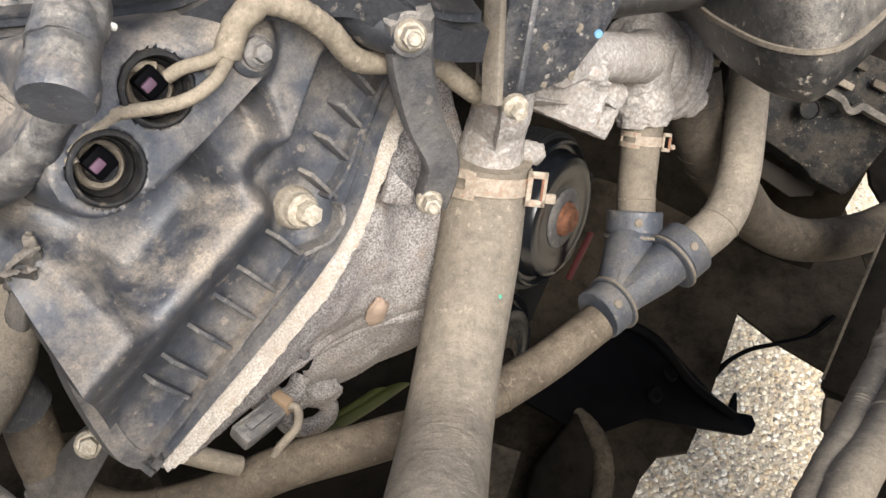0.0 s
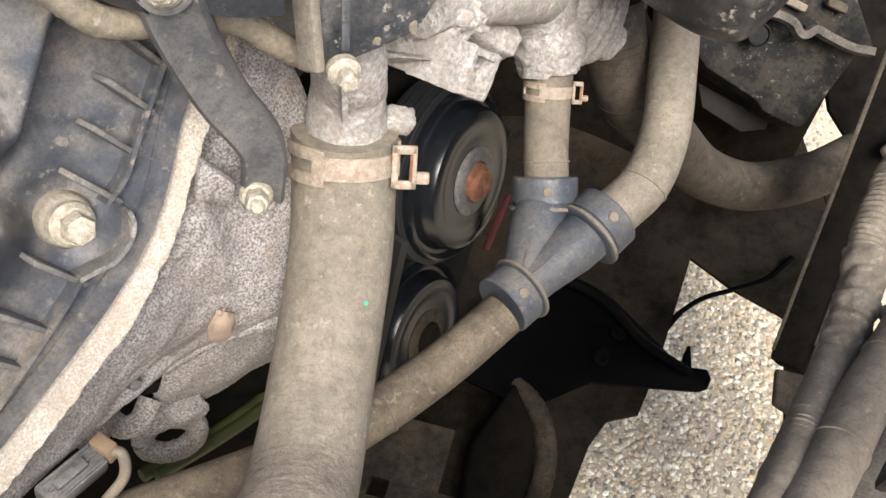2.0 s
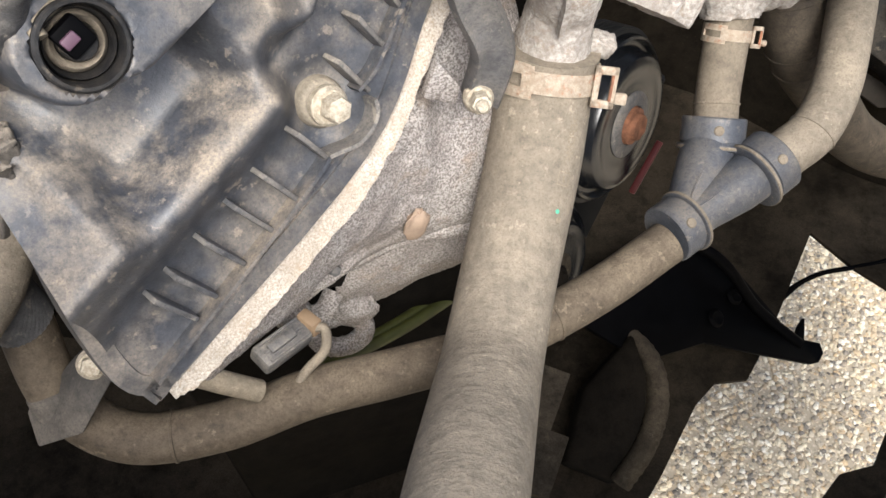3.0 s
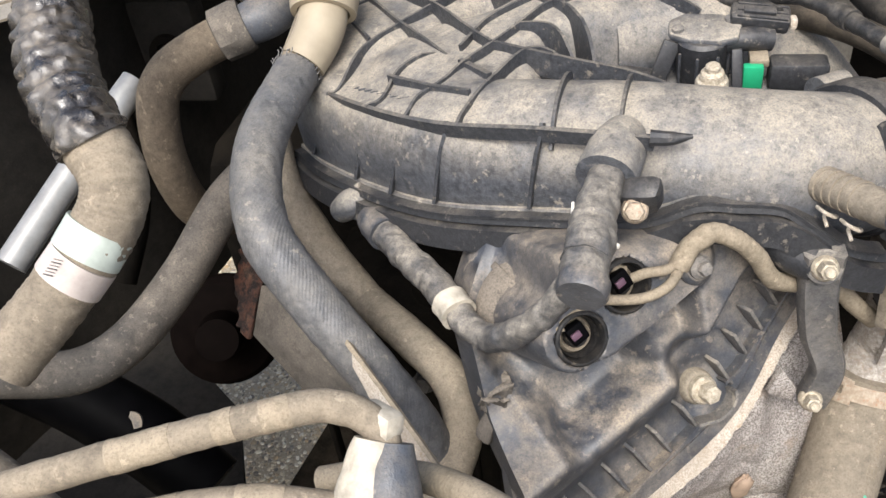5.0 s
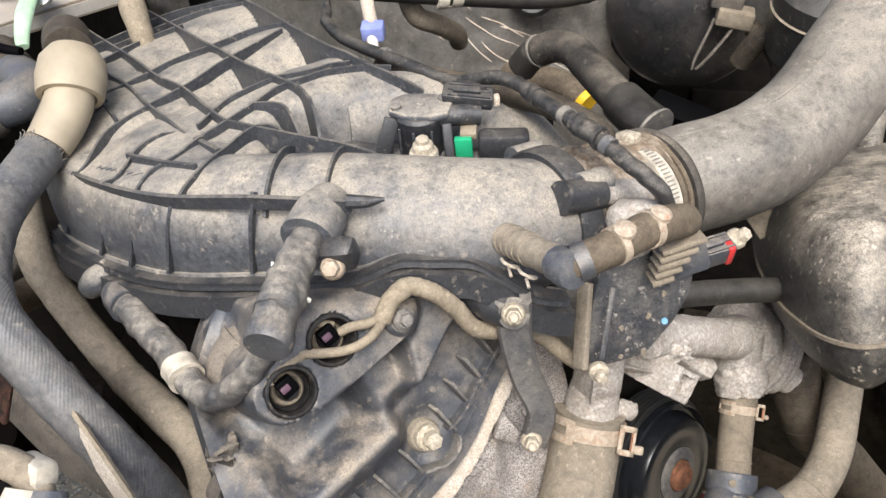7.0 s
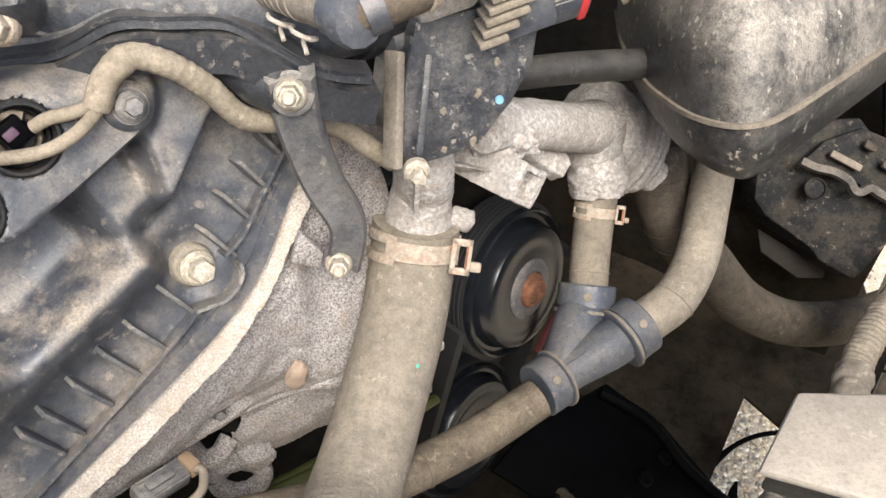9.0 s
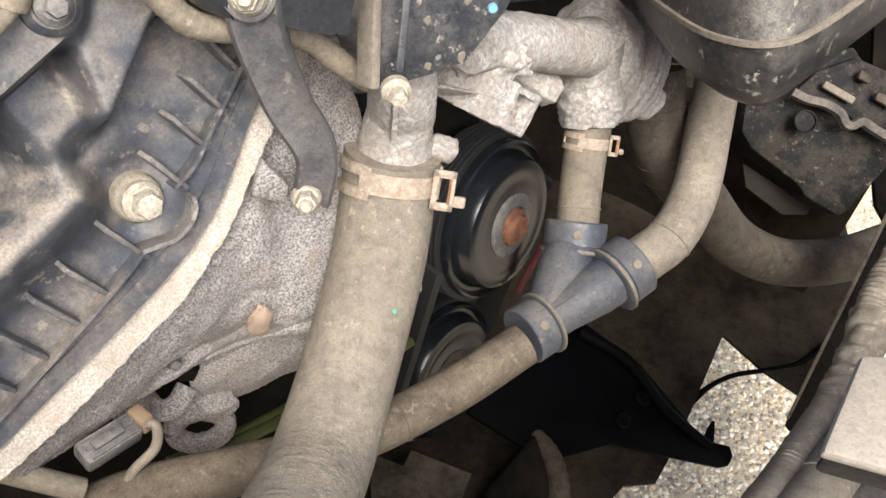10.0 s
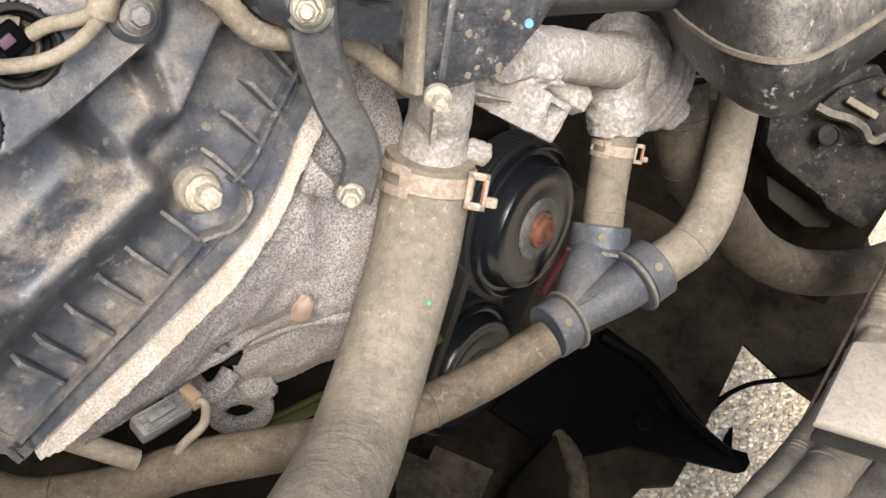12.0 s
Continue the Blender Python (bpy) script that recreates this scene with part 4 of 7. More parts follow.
    # ribs down the front wall
    for a, b in (((-0.156, 0.280, 1.128), (-0.163, 0.2765, 1.078)), ((-0.213, 0.289, 1.116), (-0.222, 0.282, 1.066)), ((-0.245, 0.302, 1.109), (-0.257, 0.294, 1.058)), ((-0.275, 0.316, 1.103), (-0.29, 0.310, 1.052)), ((-0.325, 0.348, 1.088), (-0.338, 0.338, 1.045))):
        a, b = V(*a), V(*b)
        part("wall_rib", strip([a + V(0, 0.002, -0.002), a + V(0, -0.0005, -0.006), a.lerp(b, 0.4) + V(0, -0.0015, 0), b + V(0, -0.001, 0)], 0.0026, 0.004, (0, -1, 0.1)), M_RIB, ob)
    ta, tr = spline(TUBE, 10), 0.0392

    def over(x, a0, a1, h, n=8):
        """Points round the plenum tube at x, from angle a0 to a1 over its top, h off it."""
        c = min(ta, key=lambda p: abs(p.x - x))
        return [V(x, c.y + (tr + h) * math.sin(radians(a0 + (a1 - a0) * k / n)), c.z + (tr + h) * math.cos(radians(a0 + (a1 - a0) * k / n))) for k in range(n + 1)]
    for x, a0, a1, w in ((-0.118, -62, 30, 0.0022), (-0.152, -58, 40, 0.0024)):
        part("tube_rib", strip([p + V(-0.006 * k / 8, 0, 0) for k, p in enumerate(over(x, a0, a1, -0.002))], w, 0.0045, (0, -0.3, 1), 2), M_RIB, ob)
    part("back_band", strip([V(-0.211, 0.361, 1.112), V(-0.186, 0.353, 1.113), V(-0.154, 0.346, 1.113), V(-0.131, 0.343, 1.112), V(-0.112, 0.340, 1.109), V(-0.100, 0.338, 1.104)], 0.0030, 0.015, (0, 0, 1)), M_RIB, ob)
    # breather boss and its bolt
    part("breather_boss", tube([(-0.117, 0.292, 1.120), (-0.1175, 0.277, 1.119), (-0.118, 0.258, 1.1155)], [0.0105, 0.0145, 0.0150], 6, 24), M_PLASTIC, ob)
    part("boss_lug", block((-0.1005, 0.256, 1.110), (1, 0, 0.2), (0, 1, 0.5), (0, -0.5, 1), 0.020, 0.014, 0.020, 0.005), M_TRIM, ob)
    part("bolt", hex_bolt((-0.1015, 0.2475, 1.1075), (0.15, -0.8, 0.5), 0.0082, 0.006, 1.25), M_CLAMP, ob, "rust-tinted zinc bolt")
    # end flange with its webs
    ax = V(0.65, 0.75, -0.1).normalized()
    e = V(-0.006, 0.3560, 1.0815)
    fl = part("end_flange", lathe(e, ax, [(0.030, -0.013), (0.0405, -0.013), (0.0418, -0.010), (0.0418, 0.002), (0.030, 0.004)], 44), M_TRIM, ob)
    for a in (0.6, 2.2, 3.8, 5.4):
        x, y, z = axes_of(ax)
        q = e + (x * math.cos(a) + y * math.sin(a)) * 0.0405
        part("flange_lug", lathe(q, ax, [(0.008, -0.008), (0.008, 0.012), (0.006, 0.014)], 18), M_PLASTIC, ob)
    return ob


manifold()


# ---- hoses ----
def hose(name, label, pts, r, mat=None, cat="hose", group="", **k):
    return single(name, tube(pts, r, k.pop("n", 8), k.pop("seg", 24), **k), mat or M_RUBBER, label, cat, group)


RAD = [(0.0234, 0.337, 0.946), (0.022, 0.331, 0.931), (0.02, 0.304, 0.903), (0.013, 0.257, 0.880), (0.008, 0.212, 0.876), (0.005, 0.178, 0.892), (0.002, 0.14, 0.915), (-0.002, 0.09, 0.935), (-0.01, 0.03, 0.945)]
def radiator_hose():
    ob = thing("radiator_hose", "thick dusty beige rubber radiator hose with faint moulded print", "hose", RAD[0])
    part("hose_body", tube(RAD, 0.0232, 14, 48), M_HOSE, ob)
    line = spline(RAD, 24)
    for k in (21, 34):
        part("ply_edge", tube(line[k:k + 2], 0.0234, 2, 40), M_HOSE, ob)
    fr = frames(line, (0, 0, 1))
    # print bent round the hose: x runs along it, y round it
    cu = bpy.data.curves.new("print", "FONT")
    cu.body, cu.size = ">EPDM<", 0.0065
    tmp = bpy.data.objects.new("print_source", cu)
    scene.collection.objects.link(tmp)
    bpy.context.view_layer.update()
    me = bpy.data.meshes.new_from_object(tmp.evaluated_get(bpy.context.evaluated_depsgraph_get()))
    bpy.data.objects.remove(tmp)

    def wrap(x, y, h):
        s, i = 0.030 + x, 0
        while i < len(line) - 2 and s > (line[i + 1] - line[i]).length:
            s -= (line[i + 1] - line[i]).length
            i += 1
        t, d = fr[i][0], V(0.78, -0.42, 0.62)
        d = (d - t * d.dot(t)).normalized()
        e = t.cross(d)
        a = y / 0.0232
        return line[i].lerp(line[i + 1], min(1, s / (line[i + 1] - line[i]).length)) + (d * math.cos(a) + e * math.sin(a)) * (0.0232 + h)
    for v in me.vertices:
        v.co = wrap(v.co.x, v.co.y, 0.0002)
    me.materials.append(M_LOOM)
    pr = new("print", me)
    pr.parent = ob
    pr.matrix_parent_inverse = Matrix.Translation(-Vector(RAD[0]))
    for x0, y0, x1, y1 in ((0.030, -0.001, 0.037, -0.0006), (0.030, 0.0056, 0.037, 0.006), (0.030, -0.001, 0.0304, 0.006), (0.0366, -0.001, 0.037, 0.006), (0.032, 0.002, 0.0352, 0.0032)):
        bm = bmesh.new()
        rows = [[bm.verts.new(wrap(x0 + (x1 - x0) * u, y0 + (y1 - y0) * k / 6, 0.0002)) for k in range(7)] for u in (0, 1)]
        for k in range(6):
            bm.faces.new((rows[0][k], rows[0][k + 1], rows[1][k + 1], rows[1][k]))
        part("maker_mark", bm, M_LOOM, ob)
    part("paint_spot", lathe(wrap(0.050, 0.002, 0), wrap(0.050, 0.002, 0.1) - wrap(0.050, 0.002, 0), [(0.0012, -0.0002), (0.0011, 0.0003)], 10), plain("green_spot", (0.1, 0.45, 0.3), 0.6), ob, "small green paint spot")
    part("mud_spot", lathe(wrap(0.054, 0.0, 0), wrap(0.054, 0.0, 0.1) - wrap(0.054, 0.0, 0), [(0.0018, -0.0002), (0.0015, 0.0004)], 9), M_LOOM, ob)
    return ob


radiator_hose()
def plain_hose(name, label, pts, r, mat, bands=()):
    """A hose as its length of rubber, with moulded bands or creases at given steps along it."""
    ob = thing(name, label, "hose", pts[0])
    part("hose_body", tube(pts, r, 12, 36), mat, ob)
    run = spline(pts, 12)
    for k, w in bands:
        d = (run[k + 1] - run[k]).normalized()
        part("band", lathe(run[k], d, [(r - 0.0005, -w), (r + 0.0006, -w * 0.6), (r + 0.0006, w * 0.6), (r - 0.0005, w)], 36), mat, ob)
    return ob


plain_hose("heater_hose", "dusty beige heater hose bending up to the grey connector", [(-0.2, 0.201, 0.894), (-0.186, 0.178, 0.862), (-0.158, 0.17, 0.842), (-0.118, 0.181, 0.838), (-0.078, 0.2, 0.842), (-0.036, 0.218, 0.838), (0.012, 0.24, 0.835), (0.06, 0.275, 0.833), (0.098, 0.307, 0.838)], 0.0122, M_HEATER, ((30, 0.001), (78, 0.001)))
def braided_hose():
    pts = [(-0.34, 0.375, 1.125), (-0.338, 0.336, 1.106), (-0.325, 0.268, 1.096), (-0.30, 0.222, 1.076), (-0.267, 0.207, 1.042), (-0.232, 0.2, 1.0), (-0.21, 0.202, 0.95), (-0.2, 0.201, 0.894)]
    ob = thing("braided_hose", "grey braided-sleeve hose curving down beside the manifold", "hose", pts[1])
    part("sleeve", tube(pts[1:], 0.0146, 64, 200, braid=0.00021, pitch=0.0030, twill=34, crumple=0.0006), M_BRAID, ob, "woven grey sleeve")
    part("inner_hose", tube(pts[:3], 0.0132, 8, 24), M_RUBBER, ob, "dusty beige hose")
    a, d = V(*pts[1]), (V(*pts[1]) - V(*pts[2])).normalized()
    x, y, z = axes_of(d)
    rnd = random.Random(9)
    for k in range(26):
        t = 2 * math.pi * k / 26 + rnd.uniform(-0.08, 0.08)
        q = a + (x * math.cos(t) + y * math.sin(t)) * 0.0150
        o = (x * math.cos(t) + y * math.sin(t))
        part("frayed_end", tube([q - d * 0.002, q + d * rnd.uniform(0.001, 0.004) + o * rnd.uniform(0, 0.0015), q + d * rnd.uniform(0.003, 0.007) + o * rnd.uniform(0, 0.003) + x * rnd.uniform(-0.002, 0.002)], 0.0004, 3, 5), M_BRAID, ob)
    return ob


braided_hose()
def coolant_hose():
    pts = [(-0.378, 0.348, 1.068), (-0.364, 0.327, 1.026), (-0.348, 0.320, 0.999), (-0.326, 0.312, 0.972), (-0.290, 0.2925, 0.9565), (-0.238, 0.257, 0.968), (-0.208, 0.240, 0.962), (-0.194, 0.222, 0.946), (-0.193, 0.196, 0.934), (-0.197, 0.166, 0.936), (-0.203, 0.145, 0.942)]
    ob = thing("coolant_hose", "dusty beige coolant hose with a creased joint", "hose", pts[0])
    part("upper_length", crusted(tube(pts[:5], 0.0122, 16, 32), 0.0003, 90), M_HOSE, ob)
    part("lower_length", crusted(tube(pts[4:], 0.0124, 16, 32), 0.0003, 90), M_HOSE, ob)
    part("crease", lathe(pts[4], (0.8, -0.55, 0.2), [(0.0120, -0.0016), (0.0127, -0.0008), (0.0127, 0.0008), (0.0120, 0.0016)], 32), M_HOSE, ob, "moulded crease band")
    return ob


coolant_hose()
plain_hose("upper_branch_hose", "dusty beige hose from the thermostat housing", [(0.126, 0.428, 0.905), (0.125, 0.412, 0.884), (0.125, 0.395, 0.862), (0.126, 0.374, 0.846)], 0.0125, M_RUBBER, ((26, 0.0008),))
plain_hose("bypass_hose", "dusty beige bent hose leaving the grey connector", [(0.150, 0.356, 0.8450), (0.165, 0.367, 0.850), (0.18, 0.38, 0.858), (0.193, 0.409, 0.866), (0.2, 0.445, 0.88), (0.207, 0.483, 0.89), (0.214, 0.53, 0.90)], 0.0138, M_HOSE, ((22, 0.0008),))
plain_hose("lower_radiator_hose", "dark dusty hose dropping behind the thermostat", [(0.166, 0.482, 0.893), (0.174, 0.466, 0.866), (0.190, 0.461, 0.835), (0.2219, 0.4789, 0.7881), (0.2663, 0.4953, 0.7278), (0.3179, 0.5099, 0.6913), (0.3772, 0.5335, 0.6742), (0.4306, 0.5664, 0.6636), (0.4971, 0.6128, 0.6511)], 0.0195, M_RUBBER_DARK, ((9, 0.003), (20, 0.0012), (24, 0.0012)))
clamp_band("hose_clamp", "rust-spotted beige spring clamp on the radiator hose", (0.0222, 0.3315, 0.9335), V(0.024, 0.34, 0.955) - V(0.02, 0.304, 0.903), 0.0236, 0.016, (1, -0.2, 0.1))
clamp_band("hose_clamp", "beige spring clamp on a thin hose", (0.1253, 0.417, 0.889), (0.001, 0.016, 0.021), 0.0128, 0.010, (1, -0.2, 0.1))


def y_connector():
    ob = thing("hose_connector", "grey plastic Y-shaped hose connector", "connector", (0.12, 0.345, 0.84))
    a, b, c = V(0.1245, 0.3755, 0.8468), V(0.1500, 0.3565, 0.8445), V(0.106, 0.320, 0.838)
    for name, p in (("stem", a), ("branch", b)):
        part(name, tube([p, p.lerp(c, 0.3), p.lerp(c, 0.7), c], [0.0150, 0.0150, 0.0125, 0.0118], 6, 30), M_YGREY, ob)
    # flat web in the fork and its two thin seams
    n = (a - c).cross(b - c).normalized()
    n = n if n.z > 0 else -n
    part("web", slab([c + n * 0.006, a.lerp(c, 0.18) + n * 0.006, b.lerp(c, 0.18) + n * 0.006], n, 0.011, 0.002), M_YGREY, ob)
    for p, q in ((a, b), (b, a)):
        part("seam", strip([p.lerp(c, 0.25).lerp(q.lerp(c, 0.25), 0.12) + n * 0.0125, p.lerp(c, 0.6) + n * 0.0122, c.lerp(p, 0.12) + n * 0.0115], 0.0014, 0.0016, n), M_YGREY, ob)
    for p, d, r, w in ((a, (0.0, 0.72, 0.66), 0.0182, 0.0095), (b, (0.72, 0.64, 0.20), 0.0190, 0.0095), (c, (-0.66, -0.62, -0.02), 0.0170, 0.0085)):
        d = Vector(d).normalized()
        col = part("collar", lathe(p + d * 0.003, d, [(r - 0.004, -w), (r - 0.0002, -w), (r + 0.0012, -w * 0.93), (r + 0.0012, -w * 0.66), (r - 0.0010, -w * 0.62), (r - 0.0010, -w * 0.52), (r, -w * 0.46), (r, w * 0.9), (r - 0.0008, w), (r - 0.0045, w)], 44), M_YGREY, ob)
        part("lip", lathe(p + d * (0.003 - w * 0.80), d, [(r + 0.0008, -w * 0.10), (r + 0.0017, -w * 0.08), (r + 0.0017, w * 0.08), (r + 0.0008, w * 0.10)], 44), M_RUBBER, col, "dust along the lip")
        f = V(-0.05, -0.62, 0.78)
        f = (f - d * f.dot(d)).normalized()
        part("button", lathe(p + f * r + d * 0.005, f, [(0.0029, -0.001), (0.0028, 0.0006), (0.0024, 0.0009), (0.0005, 0.0009)], 18), M_RUBBER, col, "dusty round button")
    return ob


y_connector()

# ---- support arm ----
def arm():
    ob = thing("support_strap", "dark dusty bent metal support strap with two bolts", "bracket", (-0.01, 0.29, 0.96))
    n = V(0.2, -0.85, 0.5)
    pts = [V(-0.0164, 0.2820, 1.0725), V(-0.0154, 0.2836, 1.046), V(-0.0105, 0.2885, 1.0130), V(-0.002, 0.291, 0.985), V(-0.006, 0.292, 0.956)]
    line = spline(pts, 8)
    bm = bmesh.new()
    rings = []
    for i, p in enumerate(line):
        d = (line[min(i + 1, len(line) - 1)] - line[max(i - 1, 0)]).normalized()
        s = d.cross(n).normalized() * (0.0098 - 0.0016 * i / len(line))
        u = s.cross(d).normalized()
        u = u if u.dot(n) > 0 else -u
        rings.append([bm.verts.new(q) for q in (p - s - u * 0.006, p - s + u * 0.002, p - s * 0.8 + u * 0.005, p - s * 0.45 + u * 0.003, p + s * 0.45 + u * 0.003, p + s * 0.8 + u * 0.005, p + s + u * 0.002, p + s - u * 0.006)])
    for a, b in zip(rings, rings[1:]):
        for j in range(8):
            bm.faces.new((a[j], a[(j + 1) % 8], b[(j + 1) % 8], b[j]))
    bm.faces.new(rings[0]), bm.faces.new(rings[-1])
    part("strap", bm, M_STRAP, ob)
    part("eye", lathe(V(-0.0157, 0.2795, 1.0660), n, [(0.0088, -0.010), (0.0092, -0.004), (0.0088, 0.0012), (0.0076, 0.0018), (0.0060, 0.0010)], 30), M_STRAP, ob, "rounded eye round the bolt")
    for p in (V(-0.0154, 0.2770, 1.0670), V(-0.007, 0.287, 0.962)):
        part("bolt", hex_bolt(p, n, 0.0080, 0.009, 1.30), M_ZINC, ob, "dusty zinc-plated bolt")
        part("bolt_tip", lathe(p + n.normalized() * 0.010, n, [(0.0030, 0), (0.0028, 0.003), (0.0020, 0.004)], 14), M_ZINC, ob)
    return ob


arm()

# ---- throttle body ----
def throttle():
    ob = thing("throttle_body", "dusty aluminium throttle body with a black motor cover", "throttle body", (0.03, 0.34, 1.02))
    ax = V(0.65, 0.75, -0.06).normalized()
    e = V(-0.003, 0.361, 1.080)
    part("bore", lathe(e, ax, [(0.037, 0), (0.0375, 0.004), (0.0345, 0.006), (0.0345, 0.012), (0.0365, 0.014), (0.0365, 0.019), (0.0325, 0.022), (0.0325, 0.034), (0.0345, 0.036), (0.0345, 0.041), (0.032, 0.044), (0.0325, 0.075), (0.03, 0.076)], 44), M_NECK, ob, "brown dusty ribbed neck")
    part("cast_lobe", lump((0.043, 0.335, 1.098), (0.017, 0.012, 0.011), 2, 0.15), M_ALU, ob)
    SP = [V(*p) for p in ((0.019, 0.340, 1.108), (0.052, 0.384, 1.088), (0.002, 0.322, 1.114), (0.021, 0.342, 1.107))]
    part("spacer", tube([SP[0], SP[0].lerp(SP[1], 0.5), SP[1]], [0.0078, 0.0072, 0.007], 5, 20, crumple=0.0006), M_ALU, ob)
    part("spacer_boss", tube([SP[2], SP[2].lerp(SP[3], 0.5), SP[3]], [0.0095, 0.0098, 0.0092], 4, 20), M_TRIM, ob)
    out = [V(0.027, 0.303, 1.062), V(0.0225, 0.2925, 1.022), V(0.025, 0.293, 1.017), V(0.034, 0.295, 1.0135), V(0.047, 0.300, 1.016), V(0.0595, 0.3045, 1.020), V(0.066, 0.309, 1.030), V(0.0725, 0.3135, 1.039), V(0.080, 0.319, 1.056), V(0.081, 0.3235, 1.075), V(0.062, 0.320, 1.083), V(0.03, 0.308, 1.080)]
    cov = part("motor_cover", slab([p - V(0.3, -0.92, 0.2).normalized() * 0.011 for p in out], (0.3, -0.92, 0.2), 0.024, 0.004), M_MOTOR, ob)
    nrm = V(0.3, -0.92, 0.2).normalized()
    for p in ((0.040, 0.3035, 1.045), (0.054, 0.3085, 1.052), (0.041, 0.2995, 1.028), (0.053, 0.3035, 1.030), (0.061, 0.3115, 1.066)):
        part("scuff", mud(V(*p) + nrm * 0.0012, nrm, 0.0019, int(p[0] * 1e4)), M_RUBBER, cov, "dried mud spot")
    part("paint_dot", lathe((0.063, 0.3115, 1.047), nrm, [(0.0019, 0), (0.0017, 0.0012)], 14), M_BLUE, cov, "small blue paint mark")
    part("cover_rib", bar((0.034, 0.306, 1.070), (0.031, 0.2965, 1.026), 0.003, 0.002, nrm), M_PLASTIC, cov)
    part("bolt", hex_bolt((0.030, 0.2955, 1.0175), nrm, 0.0062, 0.006, 1.5), M_ZINC, ob, "pale corroded bolt")
    part("housing", block((0.036, 0.356, 1.046), (1, 0.4, 0), (-0.4, 1, 0), (0, 0, 1), 0.046, 0.040, 0.080, 0.006), M_ALU, ob)
    part("side_plate", bar((0.0180, 0.3190, 1.062), (0.0195, 0.2950, 1.0185), 0.0100, 0.0040, (-0.7, -0.66, 0.27), 0.0008), M_HOSE, ob, "tan dusty side plate")
    # finned actuator
    fd = V(0.9, 0.36, 0.25).normalized()
    fn = V(0.3, -0.92, 0.2).normalized()
    for k in range(5):
        a = V(0.053, 0.303, 1.079).lerp(V(0.0565, 0.3065, 1.097), k / 4)
        w = 0.012 + 0.003 * k
        part("fin", block(a + fd * w * 0.5 - fn * 0.002, fd, fd.cross(fn), fn, w, 0.0030, 0.016, 0.0008), M_RUBBER, ob, "dusty pale fin")
    part("actuator_core", block((0.067, 0.320, 1.088), fd, fd.cross(fn), fn, 0.026, 0.022, 0.020, 0.003), M_COVER, ob)
    part("actuator_cap", slab([V(0.030, 0.308, 1.080), V(0.052, 0.316, 1.086), V(0.058, 0.318, 1.098), V(0.04, 0.312, 1.100), V(0.028, 0.308, 1.094)], fn, 0.02, 0.004), M_ALU, ob)
    return ob


throttle()


def electric_plug(label, a, b, w, h, mat, tab=None):
    """A multi-pin plug from a to b with a latch and its wire boot."""
    a, b = V(*a), V(*b)
    ob = thing("electric_plug", label, "connector", a, "electric plugs")
    d = (b - a).normalized()
    up = V(0, -0.3, 1)
    body = part("housing", bar(a, b, w, h, up, 0.002), mat, ob)
    u = (up - d * up.dot(d)).normalized()
    s = d.cross(u)
    part("latch", bar(a.lerp(b, 0.2) + u * h * 0.55, a.lerp(b, 0.75) + u * h * 0.6, w * 0.4, 0.003, u, 0.001), mat, ob)
    for k in (-1, 0, 1):
        part("ridge", bar(a.lerp(b, 0.1) + s * w * 0.36 * k + u * h * 0.5, a.lerp(b, 0.95) + s * w * 0.36 * k + u * h * 0.5, 0.0015, 0.002, u, 0.0004), mat, ob)
    if tab:
        part("lock_tab", block(a.lerp(b, 0.86) + s * w * 0.3, d, s, u, 0.004, w * 0.5, h * 1.1, 0.001), tab, ob, "coloured lock tab")
    return ob


electric_plug("grey throttle plug with a red lock tab", (0.0715, 0.3215, 1.083), (0.0935, 0.3365, 1.084), 0.013, 0.012, M_COVER, M_RED)
single("plug_bolt", hex_bolt((0.0965, 0.340, 1.087), (0.6, -0.3, 0.7), 0.007, 0.006), M_ZINC, "yellow zinc bolt beside the throttle plug", "bolt")


def thermostat():
    ob = thing("thermostat_housing", "white-corroded cast aluminium thermostat housing", "thermostat housing", (0.12, 0.43, 0.9))
    c = V(0.126, 0.458, 0.918)
    part("dome", crusted(lump(c, (0.031, 0.033, 0.033), 21, 0.10, 5), 0.0006, 170), M_ALU, ob, smooth=70)
    # cover plates bolted on its far side, seen as layered edges
    ax = V(0.86, 0.20, -0.46).normalized()
    for k, r in ((0.018, 0.0335), (0.0235, 0.0325), (0.029, 0.030)):
        part("cover_plate", crusted(lathe(c + ax * k, ax, [(0.010, -0.002), (r - 0.001, -0.0022), (r, -0.0010), (r, 0.0012), (r - 0.001, 0.0022), (0.010, 0.002)], 64), 0.0008, 300), M_ALU, ob, smooth=60)
    part("trunk", crusted(tube([(0.116, 0.438, 0.945), (0.120, 0.436, 0.922), (0.123, 0.428, 0.905)], [0.020, 0.0185, 0.0165], 16, 44), 0.0006, 170), M_ALU, ob, smooth=70)
    part("outlet", crusted(tube([(0.121, 0.437, 0.922), (0.124, 0.428, 0.908), (0.1255, 0.421, 0.8975)], [0.0175, 0.0195, 0.0160], 16, 48), 0.0016, 170), M_ALU, ob, smooth=70)
    part("inlet", crusted(tube([(0.055, 0.352, 1.0), (0.064, 0.363, 0.994), (0.085, 0.385, 0.978), (0.104, 0.412, 0.957), (0.118, 0.436, 0.940)], [0.0135, 0.0132, 0.0132, 0.0140, 0.017], 16, 44), 0.0005, 200), M_ALU, ob, smooth=70)
    for k in (0.30, 0.36):
        p = V(0.064, 0.363, 0.994).lerp(V(0.104, 0.412, 0.957), k)
